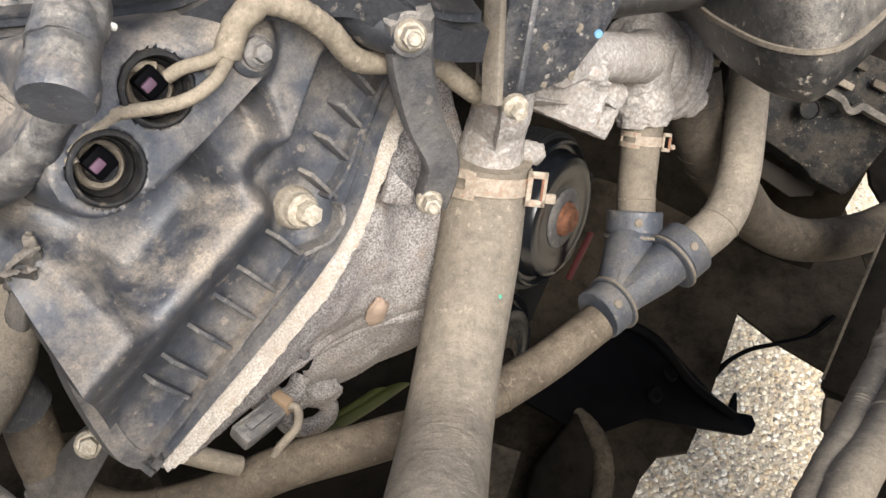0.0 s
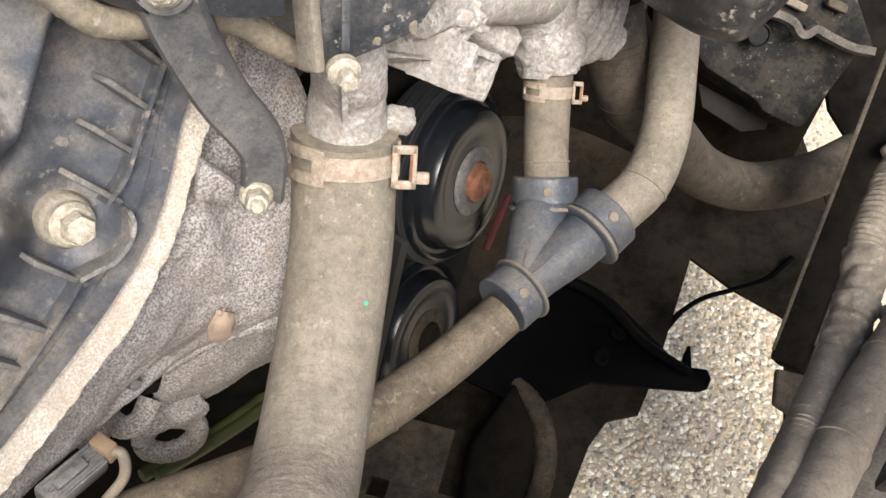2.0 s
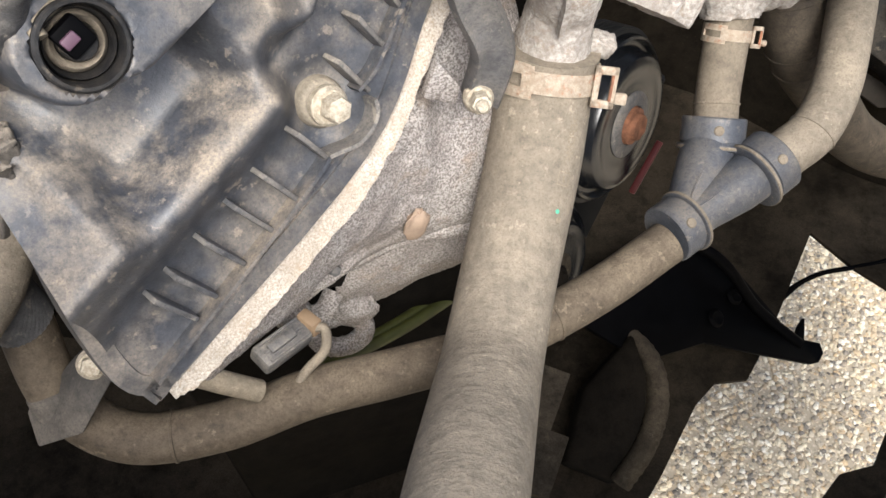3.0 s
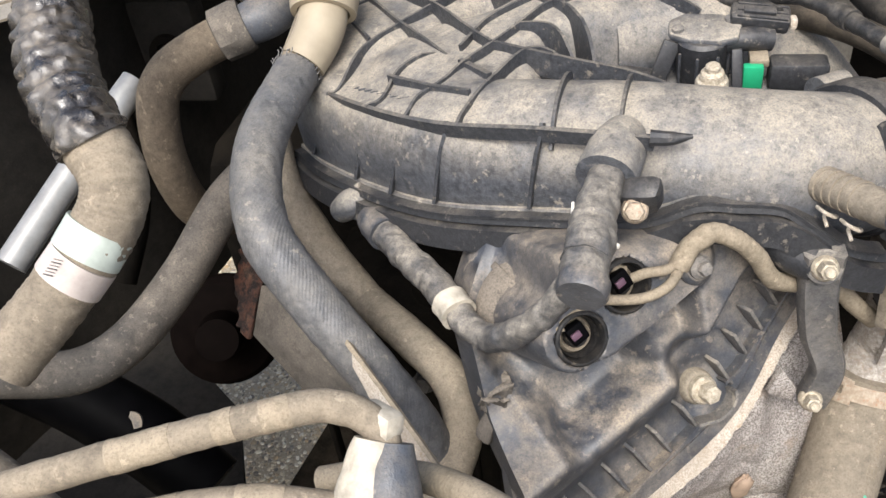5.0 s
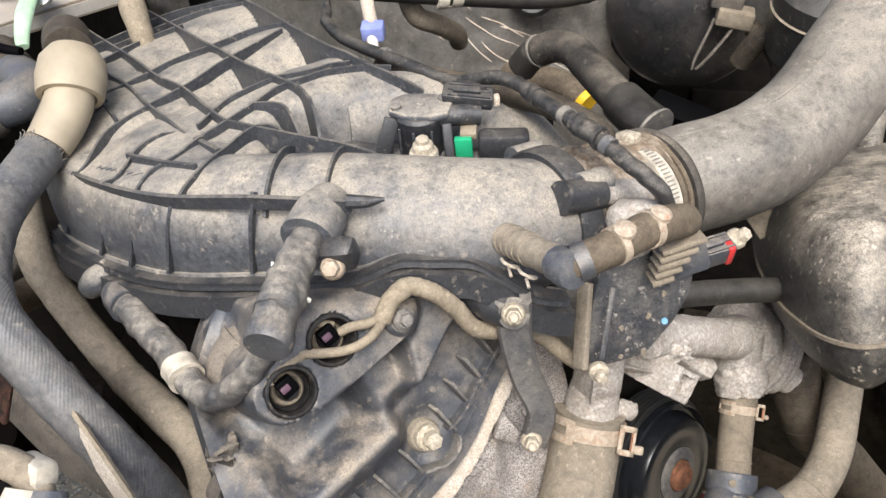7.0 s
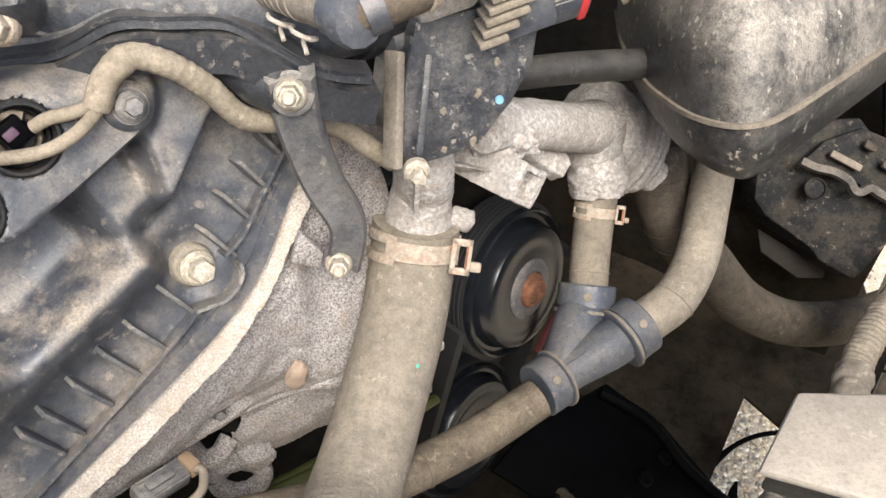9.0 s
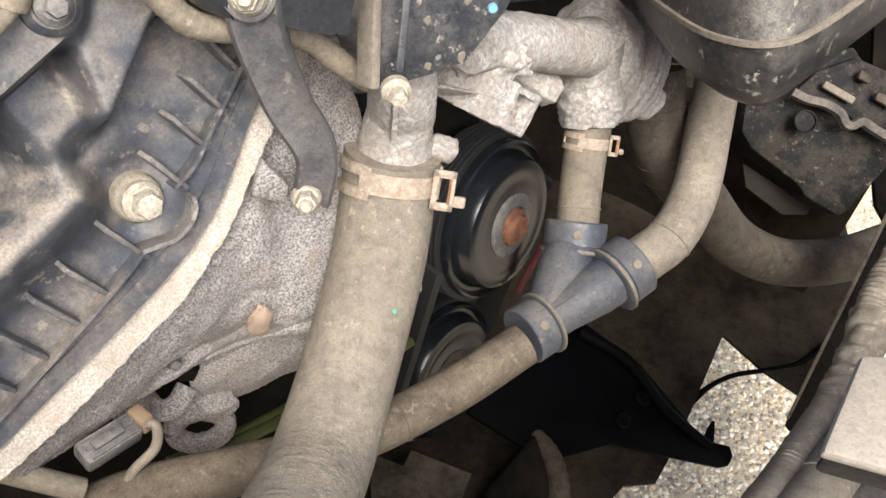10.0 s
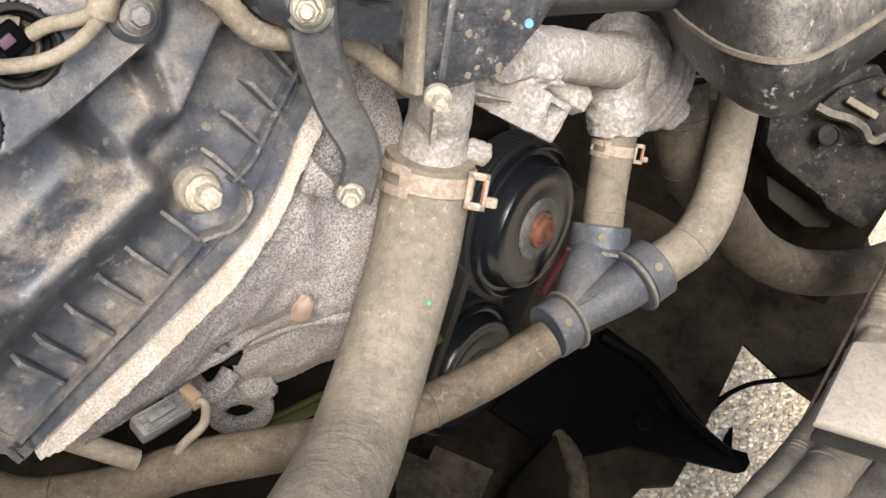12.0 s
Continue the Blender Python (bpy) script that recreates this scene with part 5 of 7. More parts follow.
        part("inlet_ring", crusted(lathe(p, (0.6, 0.7, -0.55), [(0.0128, -0.0016), (0.0142, -0.001), (0.0142, 0.001), (0.0128, 0.0016)], 40), 0.0006, 400), M_ALU, ob, smooth=60)
    ear = part("ear", crusted(tube([(0.136, 0.446, 0.920), (0.150, 0.450, 0.904), (0.163, 0.450, 0.893)], [0.0165, 0.0145, 0.0110], 14, 36), 0.0008, 170), M_ALU, ob, smooth=70)
    # Darker disc on the ear paints the dark of its hole.
    part("ear_hole", lathe((0.1515, 0.4375, 0.9120), (-0.15, -0.75, 0.65), [(0.0036, -0.003), (0.0036, 0.0008), (0.0024, 0.0012), (0.0005, 0.0005)], 16), M_STRAP, ear, "dark disc standing for a hole")
    # square sensor socket with an open end
    s0, s1 = V(0.0502, 0.3600, 0.9706), V(0.0804, 0.3343, 0.9786)
    sock = lathe(s0, s1 - s0, [(0.0135, -0.012), (0.0135, 0.010), (0.0142, 0.012), (0.0142, 0.0390), (0.0136, 0.0400), (0.0098, 0.0400), (0.0092, 0.020), (0.001, 0.019)], 4)
    part("sensor_socket", crusted(sock, 0.0007, 330, 7), M_ALU, ob, "crusted square socket", smooth=50)
    part("socket_flare", crusted(lump(s0.lerp(s1, 0.30) + V(0.004, 0.008, 0.012), (0.017, 0.010, 0.012), 6, 0.45, 5), 0.0010, 300), M_ALU, ob, smooth=70)
    small = lathe((0.0713, 0.3878, 0.9643), (0.027, 0.0065, -0.0226), [(0.0090, -0.01), (0.0088, 0.034), (0.0075, 0.036), (0.0050, 0.0362), (0.0048, 0.030), (0.0005, 0.030)], 6)
    part("small_boss", crusted(small, 0.0006, 330, 5), M_ALU, ob, smooth=50)
    part("sensor_web", crusted(slab([V(0.035, 0.335, 0.99), V(0.06, 0.336, 0.985), V(0.072, 0.352, 0.972), V(0.060, 0.356, 0.962), V(0.04, 0.345, 0.975)], (0.2, -0.8, 0.5), 0.012, 0.003), 0.0008, 300, 5), M_ALU, ob, smooth=50)
    part("neck", crusted(tube([(0.028, 0.345, 1.05), (0.0275, 0.338, 1.02), (0.0275, 0.337, 0.985), (0.0265, 0.341, 0.968), (0.025, 0.340, 0.957), (0.024, 0.338, 0.945)], [0.0150, 0.0150, 0.0152, 0.0156, 0.0165, 0.0178], 14, 44), 0.0006, 200), M_ALU, ob, smooth=70)
    part("neck_rib", crusted(strip([(0.026, 0.3215, 1.0), (0.026, 0.321, 0.985), (0.025, 0.3225, 0.968)], 0.003, 0.004, (0.2, -0.8, 0.5)), 0.0004, 500), M_ALU, ob)
    part("neck_nub", crusted(block((0.046, 0.343, 0.944), (1, 0.2, -0.5), (0, 1, 0), (0.5, 0, 1), 0.014, 0.011, 0.009, 0.002), 0.0006, 400, 4), M_ALU, ob, smooth=50)
    return ob


thermostat()


def pulley(label, at, axis, r, mat, hub, plate):
    ob = thing("pulley", label, "pulley", at, "belt pulleys")
    at = Vector(at) - Vector(axis).normalized() * 0.008
    part("wheel", lathe(at, axis, [(r, -0.024), (r, -0.003), (r * 0.985, 0.0), (r * 0.955, 0.001), (r * 0.935, -0.001), (r * 0.915, -0.004), (r * 0.87, -0.004), (r * 0.84, 0.000), (r * 0.825, 0.006), (r * 0.79, 0.0095), (r * 0.72, 0.0105), (r * 0.62, 0.0102), (r * 0.58, 0.0096), (r * 0.50, 0.0100), (r * 0.2, 0.0098)], 72), mat, ob)
    part("hub_plate", lathe(at, axis, [(r * 0.40, 0.008), (r * 0.40, 0.0108), (r * 0.38, 0.0115), (r * 0.28, 0.0125), (r * 0.24, 0.0125), (r * 0.23, 0.010)], 44), plate, ob, "dusty worn hub plate")
    part("hub", crusted(lathe(at, axis, [(r * 0.23, 0.010), (r * 0.22, 0.0145), (r * 0.17, 0.0155), (r * 0.15, 0.0190), (r * 0.10, 0.0195), (r * 0.03, 0.0190)], 32), 0.0006, 300), hub, ob, "rusted hub")
    rows = [(r + 0.001, -0.030)]
    for k in range(6):
        rows += [(r + 0.004, -0.030 + 0.004 * k), (r + 0.004, -0.0275 + 0.004 * k), (r + 0.003, -0.027 + 0.004 * k), (r + 0.003, -0.0262 + 0.004 * k)]
    part("belt", lathe(at, axis, rows + [(r + 0.001, -0.006)], 48), M_BELT, ob)
    return ob


pulley("glossy black belt pulley with a rusted hub", (0.090, 0.4505, 0.772), (0.82, -0.517, 0.246), 0.060, M_GLOSS, M_RUST, M_STRAP)
pulley("dusty belt pulley low on the engine", (0.059, 0.444, 0.568), (0.82, -0.517, 0.246), 0.066, M_GLOSS, M_UNDER, M_PLATE)

# ---- air intake ----
hose("bypass_pipe", "thick black rubber pipe running from throttle to air box", [(0.045, 0.375, 1.010), (0.085, 0.398, 1.004), (0.115, 0.412, 1.000), (0.150, 0.428, 0.994), (0.20, 0.45, 0.985)], 0.0085, M_PIPE, "pipe")
def intake_duct():
    pts = [(0.044, 0.412, 1.067), (0.062, 0.424, 1.071), (0.096, 0.440, 1.077), (0.125, 0.468, 1.081), (0.150, 0.503, 1.090), (0.170, 0.541, 1.103), (0.190, 0.580, 1.117), (0.222, 0.64, 1.134)]
    ob = thing("intake_duct", "wide dusty grey-brown air intake duct", "duct", pts[0])
    part("pipe", crusted(tube(pts, [0.0365, 0.0355, 0.0350, 0.0350, 0.0355, 0.0365, 0.0375, 0.039], 12, 56), 0.0006, 40), M_DUCT, ob)
    part("parting_seam", tube([V(*p) + V(-0.006, -0.006, 0.0338 + 0.0003 * k) for k, p in enumerate(pts[1:])], 0.0010, 8, 8), M_DUCT, ob)
    return ob


intake_duct()


def airbox():
    """Two shells meeting at a seam that leans down towards the back."""
    ob = thing("air_box", "dusty rounded black plastic air box with a pale seam", "air box", (0.25, 0.45, 0.9))
    o, b = V(0.172, 0.324, 1.024), V(-0.032, 0.241, -0.075).normalized()
    a = V(1, 0.12, 0.16)
    a = (a - b * a.dot(b)).normalized()
    n = a.cross(b)
    n = n if n.z > 0 else -n
    out = [(-0.012, 0.24), (-0.022, 0.17), (-0.024, 0.10), (-0.020, 0.065), (-0.013, 0.038), (0.0, 0.021), (0.016, 0.019), (0.034, 0.031), (0.060, 0.054), (0.098, 0.089), (0.145, 0.133), (0.19, 0.18), (0.20, 0.25), (0.13, 0.30), (0.04, 0.295)]
    ring = spline([o + a * x + b * y for x, y in out] + [o + a * out[0][0] + b * out[0][1]], 6)[:-1]
    c = sum(ring, V(0, 0, 0)) / len(ring)

    inward = []
    for i, p in enumerate(ring):
        d = (ring[(i + 6) % len(ring)] - ring[i - 6]).normalized()
        s = n.cross(d).normalized()
        inward.append(s if s.dot(c - p) > 0 else -s)

    def shell(prof):
        """Rows of (inset from the outline, share of the way out from the middle, height)."""
        bm = bmesh.new()
        rings = [[bm.verts.new(c + (p + s * e - c) * k + n * h) for p, s in zip(ring, inward)] for e, k, h in prof]
        for r0, r1 in zip(rings, rings[1:]):
            for j in range(len(r0)):
                bm.faces.new((r0[j], r0[(j + 1) % len(r0)], r1[(j + 1) % len(r0)], r1[j]))
        bm.faces.new(rings[0]), bm.faces.new(rings[-1])
        return bm
    part("lid", shell([(0.002, 1, 0.001), (0.003, 1, 0.014), (0.005, 1, 0.028), (0.009, 1, 0.040), (0.013, 0.985, 0.048), (0.014, 0.94, 0.055), (0.014, 0.86, 0.060), (0.014, 0.7, 0.063), (0.014, 0.4, 0.065), (0.014, 0.1, 0.066)]), M_AIRBOX, ob, smooth=60)
    part("base", shell([(0.002, 1, -0.001), (0.003, 1, -0.012), (0.006, 1, -0.022), (0.011, 0.99, -0.031), (0.013, 0.94, -0.036), (0.013, 0.8, -0.038), (0.013, 0.3, -0.039)]), M_AIRBOX, ob, smooth=60)
    part("seam", shell([(0.003, 1, -0.0012), (0.0, 1, -0.0012), (0.0, 1, 0.0012), (0.003, 1, 0.0012)]), M_RUBBER, ob, "pale dusty seam")
    part("inlet_flange", slab([V(0.1143, 0.4819, 1.0138), V(0.1470, 0.5000, 1.0265), V(0.1400, 0.4820, 1.0050), V(0.1265, 0.4756, 0.9998)], (-0.3, -0.75, 0.58), 0.004, 0.001), M_RUBBER, ob, "tan dusty flange")
    part("inlet_elbow", tube([(0.212, 0.597, 0.995), (0.213, 0.615, 1.028), (0.221, 0.629, 1.045), (0.234, 0.635, 1.050), (0.25, 0.634, 1.043), (0.26, 0.625, 1.028), (0.267, 0.609, 0.995)], 0.0105, 8, 24), M_AIRBOX, ob)
    return ob


airbox()

# ---- small hoses and looms on the engine ----
def breather():
    ob = thing("breather_hose", "dusty black breather hose with a white tape band", "hose", (-0.16, 0.22, 1.04))
    part("upper_pipe", tube([(-0.118, 0.268, 1.116), (-0.117, 0.245, 1.115), (-0.115, 0.222, 1.113), (-0.112, 0.202, 1.110), (-0.110, 0.188, 1.108)], [0.0088, 0.0096, 0.0102, 0.0106, 0.0108], 20, 44, crumple=0.0016), M_TAPE, ob)
    part("end_cap", lathe((-0.1096, 0.1865, 1.1078), (0.06, -0.93, -0.25), [(0.0114, -0.006), (0.0116, 0.0), (0.0106, 0.0022), (0.002, 0.0026)], 32), M_COVER, ob)
    part("wrap", tube([(-0.1150, 0.225, 1.1135), (-0.1125, 0.203, 1.1105)], 0.0110, 16, 44, crumple=0.0018), M_TAPE, ob, "dusty tape wrap")
    part("side_pipe", tube([(-0.116, 0.214, 1.104), (-0.124, 0.211, 1.084), (-0.138, 0.206, 1.064), (-0.155, 0.208, 1.047), (-0.170, 0.214, 1.037), (-0.184, 0.222, 1.036), (-0.196, 0.230, 1.039)], [0.006, 0.0066, 0.0070, 0.0074, 0.0076, 0.0078, 0.008], 16, 32, crumple=0.0018), M_TAPE, ob)
    part("long_pipe", tube([(-0.192, 0.227, 1.038), (-0.210, 0.243, 1.038), (-0.232, 0.258, 1.038), (-0.252, 0.273, 1.038), (-0.264, 0.282, 1.037)], 0.0090, 18, 32, crumple=0.0015), M_TAPE, ob)
    part("nose", tube([(-0.257, 0.277, 1.037), (-0.268, 0.2855, 1.037), (-0.275, 0.290, 1.036)], [0.0112, 0.0112, 0.009], 5, 24), M_COVER, ob)
    part("tape_band", tube([(-0.188, 0.2245, 1.0375), (-0.197, 0.232, 1.0385)], 0.0104, 6, 28, crumple=0.0012), M_TAPEWHITE, ob, "dirty white tape")
    part("pin", bar((-0.1275, 0.236, 1.116), (-0.1265, 0.230, 1.110), 0.0016, 0.0022), M_WHITE, ob, "white pin")
    part("pin", bar((-0.106, 0.220, 1.109), (-0.1015, 0.2185, 1.1085), 0.0022, 0.0026), M_WHITE, ob, "white pin")
    return ob


breather()
wl = thing("wire_loom", "dusty beige corrugated wire loom over the valve cover", "wire loom", (-0.06, 0.287, 1.064))
lo = [(-0.0805, 0.252, 1.0733), (-0.0763, 0.258, 1.0825), (-0.0687, 0.263, 1.0887), (-0.0568, 0.268, 1.0832), (-0.0464, 0.274, 1.0697), (-0.0366, 0.281, 1.0507), (-0.017, 0.300, 1.036), (-0.005, 0.308, 1.028), (0.006, 0.312, 1.015), (0.016, 0.317, 1.003)]
part("sleeve", tube(lo, 0.0049, 16, 22, crumple=0.0004, wave=0.00015, pitch=0.0040), M_LOOM, wl)
part("tape_end", tube(lo[:3], 0.0054, 8, 20, crumple=0.001), M_LOOM, wl)
for pts in ([(-0.079, 0.258, 1.073), (-0.082, 0.24, 1.072), (-0.092, 0.231, 1.069), (-0.108, 0.226, 1.068), (-0.118, 0.224, 1.069), (-0.121, 0.231, 1.073), (-0.113, 0.240, 1.076), (-0.104, 0.243, 1.073)], [(-0.079, 0.258, 1.073), (-0.085, 0.247, 1.075), (-0.094, 0.243, 1.074), (-0.100, 0.241, 1.071)], [(-0.112, 0.226, 1.068), (-0.122, 0.216, 1.066), (-0.128, 0.209, 1.063), (-0.126, 0.206, 1.060)]):
    hose("coil_wire", "thin dusty taped wire to an ignition coil", pts, 0.0026, M_LOOM, "wire", "coil wires", seg=12)
clipc = thing("loom_clip", "crumpled dusty grey loom clip beside the valve cover", "clip", (-0.161, 0.203, 1.006))
part("clip_body", crusted(block((-0.1610, 0.2030, 1.0075), (0.7, 0.7, 0.2), (-0.7, 0.7, 0), (0, 0, 1), 0.017, 0.012, 0.015, 0.002), 0.0022, 170, 6), M_FIRE, clipc)
part("clip_jaw", crusted(slab([V(-0.1700, 0.1970, 1.0010), V(-0.1660, 0.1925, 1.0120), V(-0.1560, 0.1915, 1.0165), V(-0.1500, 0.1965, 1.0130), V(-0.1540, 0.1960, 1.0060), V(-0.1620, 0.1960, 0.9990)], (0.3, -0.8, 0.5), 0.004, 0.0008), 0.0020, 190, 6), M_FIRE, clipc)
part("clip_tail", crusted(bar((-0.1610, 0.1960, 1.0020), (-0.1650, 0.1870, 0.9860), 0.010, 0.004), 0.0012, 190, 4), M_FIRE, clipc)


def tee():
    ob = thing("vent_tee", "dusty rubber vent hoses joined by a grey plastic tee", "hose", (0.016, 0.262, 1.09))
    left = [(-0.026, 0.301, 1.100), (-0.010, 0.285, 1.105), (0.004, 0.271, 1.110), (0.011, 0.263, 1.113)]
    part("left_hose", crusted(tube(left, 0.0082, 10, 28), 0.0004, 180), M_HOSE, ob, "dusty rubber vent hose")
    for k in (0.1, 0.22, 0.34, 0.46, 0.60):
        p, q = V(*left[0]).lerp(V(*left[2]), k), V(*left[0]).lerp(V(*left[2]), k + 0.06)
        part("fold", tube([p, q], 0.0088, 3, 26), M_HOSE, ob)
    part("joint", lathe((0.011, 0.2625, 1.1130), (0.68, -0.70, 0.22), [(0.0092, -0.003), (0.0096, 0.004), (0.0102, 0.0045), (0.0102, 0.0085), (0.0092, 0.0115), (0.0035, 0.0125), (0.0005, 0.0125)], 12), M_YGREY, ob, "grey faceted end cap")
    right = [(0.014, 0.260, 1.114), (0.022, 0.263, 1.117), (0.032, 0.270, 1.119), (0.046, 0.286, 1.120), (0.060, 0.304, 1.116), (0.068, 0.322, 1.107)]
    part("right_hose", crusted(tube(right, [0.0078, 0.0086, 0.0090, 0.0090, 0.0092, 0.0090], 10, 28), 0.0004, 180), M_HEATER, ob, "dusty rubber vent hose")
    part("right_collar", tube([(0.018, 0.261, 1.1155), (0.024, 0.264, 1.1175)], 0.0096, 4, 28), M_COVER, ob)
    run = spline(right, 10)
    for k in (23, 33):
        d = (run[k + 1] - run[k]).normalized()
        band = part("band", lathe(run[k], d, [(0.0090, -0.0022), (0.0099, -0.002), (0.0099, 0.002), (0.0090, 0.0022)], 30), M_CLAMP, ob, "rusty band")
        f = V(-0.25, -0.62, 0.75)
        f = (f - d * f.dot(d)).normalized()
        part("pad", lathe(run[k] + f * 0.0094 + d * 0.003, f, [(0.0058, -0.0015), (0.0056, 0.0012), (0.0042, 0.0022), (0.0006, 0.0024)], 18), M_CLAMP, band, "pale crusted pad")
    for k in range(2):
        q = V(-0.024, 0.290, 1.093) + V(0.011, -0.009, 0.001) * k
        part("wire_clip", tube([q, q + V(0.003, -0.006, 0.002), q + V(0.008, -0.005, -0.001), q + V(0.009, 0.0, -0.004), q + V(0.004, 0.001, -0.005), q + V(0.006, -0.004, -0.008)], 0.0009, 6, 10), M_RIM, ob, "bent spring wire clip")
    return ob


tee()

# clamp round the duct mouth
dc = thing("duct_clamp", "bright worm-drive clamp round the intake duct mouth", "clamp", (0.046, 0.414, 1.076))
dax = V(0.60, 0.79, -0.10).normalized()
dcc = V(0.046, 0.414, 1.067) - dax * 0.019
part("mouth_sleeve", lathe(dcc, dax, [(0.0350, -0.010), (0.0372, -0.010), (0.0372, 0.022), (0.0350, 0.022)], 56), M_DUCT, dc)
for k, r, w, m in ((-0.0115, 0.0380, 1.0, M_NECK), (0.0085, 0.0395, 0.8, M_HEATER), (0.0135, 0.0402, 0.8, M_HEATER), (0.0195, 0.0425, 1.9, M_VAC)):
    part("mouth_ring", lathe(dcc + dax * k, dax, [(0.036, -0.0020 * w), (r - 0.0010, -0.0018 * w), (r, -0.0006 * w), (r, 0.0008 * w), (r - 0.0012, 0.0019 * w), (0.036, 0.0021 * w)], 56), m, dc, "moulded rubber ring")
part("band", lathe(dcc, dax, [(0.0372, -0.0055), (0.0388, -0.0055), (0.0388, 0.0055), (0.0372, 0.0055)], 56), M_TAPEWHITE, dc, "pale dusty steel band")
cx, cy, cz = axes_of(dax)


def around(a, r=0.0394, s=0.0):
    return dcc + dax * s + (cx * math.cos(a) + cy * math.sin(a)) * r


for k in range(16):
    a = 4.80 + k * 0.068
    d = (around(a) - dcc).normalized()
    part("slot", block(around(a, 0.0389), d.cross(dax), dax, d, 0.0009, 0.0060, 0.0006, 0), M_STRAP, dc)
d = (around(4.55) - dcc).normalized()
part("worm_box", block(around(4.55, 0.0420), d.cross(dax), dax, d, 0.013, 0.011, 0.0065, 0.002), M_ZINC, dc, "worm screw housing")

# ---- between plenum and runners ----
def purge_valve():
    ob = thing("purge_valve", "black plastic valve with a dusty lid on the manifold", "valve", (-0.105, 0.405, 1.10))
    part("can", lathe((-0.098, 0.402, 1.085), (0, -0.1, 1), [(0.0145, -0.02), (0.0145, 0.030), (0.0150, 0.032), (0.0150, 0.036), (0.013, 0.038), (0.004, 0.039)], 32), M_TRIM, ob)
    part("lid", slab([V(-0.118, 0.397, 1.1255), V(-0.116, 0.391, 1.1250), V(-0.104, 0.387, 1.1245), V(-0.088, 0.388, 1.1245), V(-0.078, 0.394, 1.125), V(-0.078, 0.410, 1.127), V(-0.092, 0.416, 1.128), V(-0.112, 0.413, 1.128), V(-0.119, 0.405, 1.127)], (0, -0.12, 1), 0.005, 0.0018), M_PLASTIC, ob, "dust-covered lid")
    for p in ((-0.112, 0.395, 1.1255), (-0.085, 0.410, 1.127)):
        part("lid_screw", lathe(p, (0, -0.1, 1), [(0.0036, -0.001), (0.0034, 0.0018), (0.0012, 0.0022)], 16), M_STRAP, ob)
    for k in range(8):
        a = k * math.pi / 4
        p = V(-0.098 + 0.0150 * math.cos(a), 0.402 + 0.0150 * math.sin(a), 1.07)
        part("can_rib", bar(p, p + V(0, -0.004, 0.045), 0.002, 0.002, (1, 0.2, 0)), M_RIB, ob)
    part("bracket", bar((-0.114, 0.392, 1.120), (-0.124, 0.382, 1.085), 0.010, 0.003, (0.3, -0.8, 0.3)), M_TRIM, ob)
    part("bracket", bar((-0.078, 0.389, 1.120), (-0.073, 0.379, 1.085), 0.006, 0.003, (0.3, -0.8, 0.3)), M_TRIM, ob)
    part("stem", tube([(-0.086, 0.400, 1.118), (-0.075, 0.404, 1.119), (-0.062, 0.410, 1.117)], 0.0068, 5, 18), M_TRIM, ob)
    return ob


purge_valve()
electric_plug("dark grey multi-pin plug above the fuel rail", (-0.086, 0.412, 1.129), (-0.054, 0.417, 1.1255), 0.014, 0.0095, M_TRIM)
part("key", block((-0.052, 0.4165, 1.125), (1, 0.3, 0), (-0.3, 1, 0), (0, 0, 1), 0.004, 0.007, 0.007, 0.0015), M_RIM, bpy.data.objects["electric_plug.001"], "pale plug seal")
bob = thing("rail_bolt", "pale zinc bolt with a stepped head on the fuel rail", "bolt", (-0.09, 0.372, 1.09))
part("washer", lathe((-0.087, 0.367, 1.1085), (0, -0.15, 1), [(0.0090, -0.010), (0.0090, 0.0025), (0.0082, 0.004), (0.0062, 0.0050)], 32), M_ZINC, bob)
part("head", lathe((-0.087, 0.3665, 1.1135), (0, -0.15, 1), [(0.0070, 0), (0.0062, 0.0035), (0.0042, 0.0050), (0.0040, 0.0075), (0.0032, 0.0083), (0.0008, 0.0083)], 24), M_ZINC, bob)
gp = thing("injector_plug", "bright green injector plug", "connector", (-0.07, 0.39, 1.09))
part("latch", block((-0.068, 0.391, 1.1025), (1, 0.2, 0), (-0.2, 1, 0), (0, -0.2, 1), 0.011, 0.006, 0.017, 0.001), M_GREEN, gp)
part("hood", block((-0.0665, 0.3985, 1.1105), (1, 0.2, 0), (-0.2, 1, 0), (0, -0.2, 1), 0.0105, 0.014, 0.005, 0.001), M_LOOM, gp, "dust-covered hood")
part("body", block((-0.045, 0.403, 1.101), (1, 0.2, 0), (-0.2, 1, 0), (0, 0, 1), 0.032, 0.016, 0.018, 0.003), M_TRIM, gp)
single("fuel_rail", tube([(-0.17, 0.40, 1.085), (-0.10, 0.40, 1.085), (-0.03, 0.405, 1.085), (0.02, 0.41, 1.08)], 0.011, 6, 20), M_TRIM, "dark dusty fuel rail between runners and plenum", "fuel rail")
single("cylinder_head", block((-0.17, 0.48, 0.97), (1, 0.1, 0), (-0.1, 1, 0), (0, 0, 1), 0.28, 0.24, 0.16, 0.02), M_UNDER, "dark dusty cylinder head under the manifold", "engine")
eh = thing("engine_harness", "black taped engine harness across the manifold", "harness", (-0.04, 0.42, 1.13))
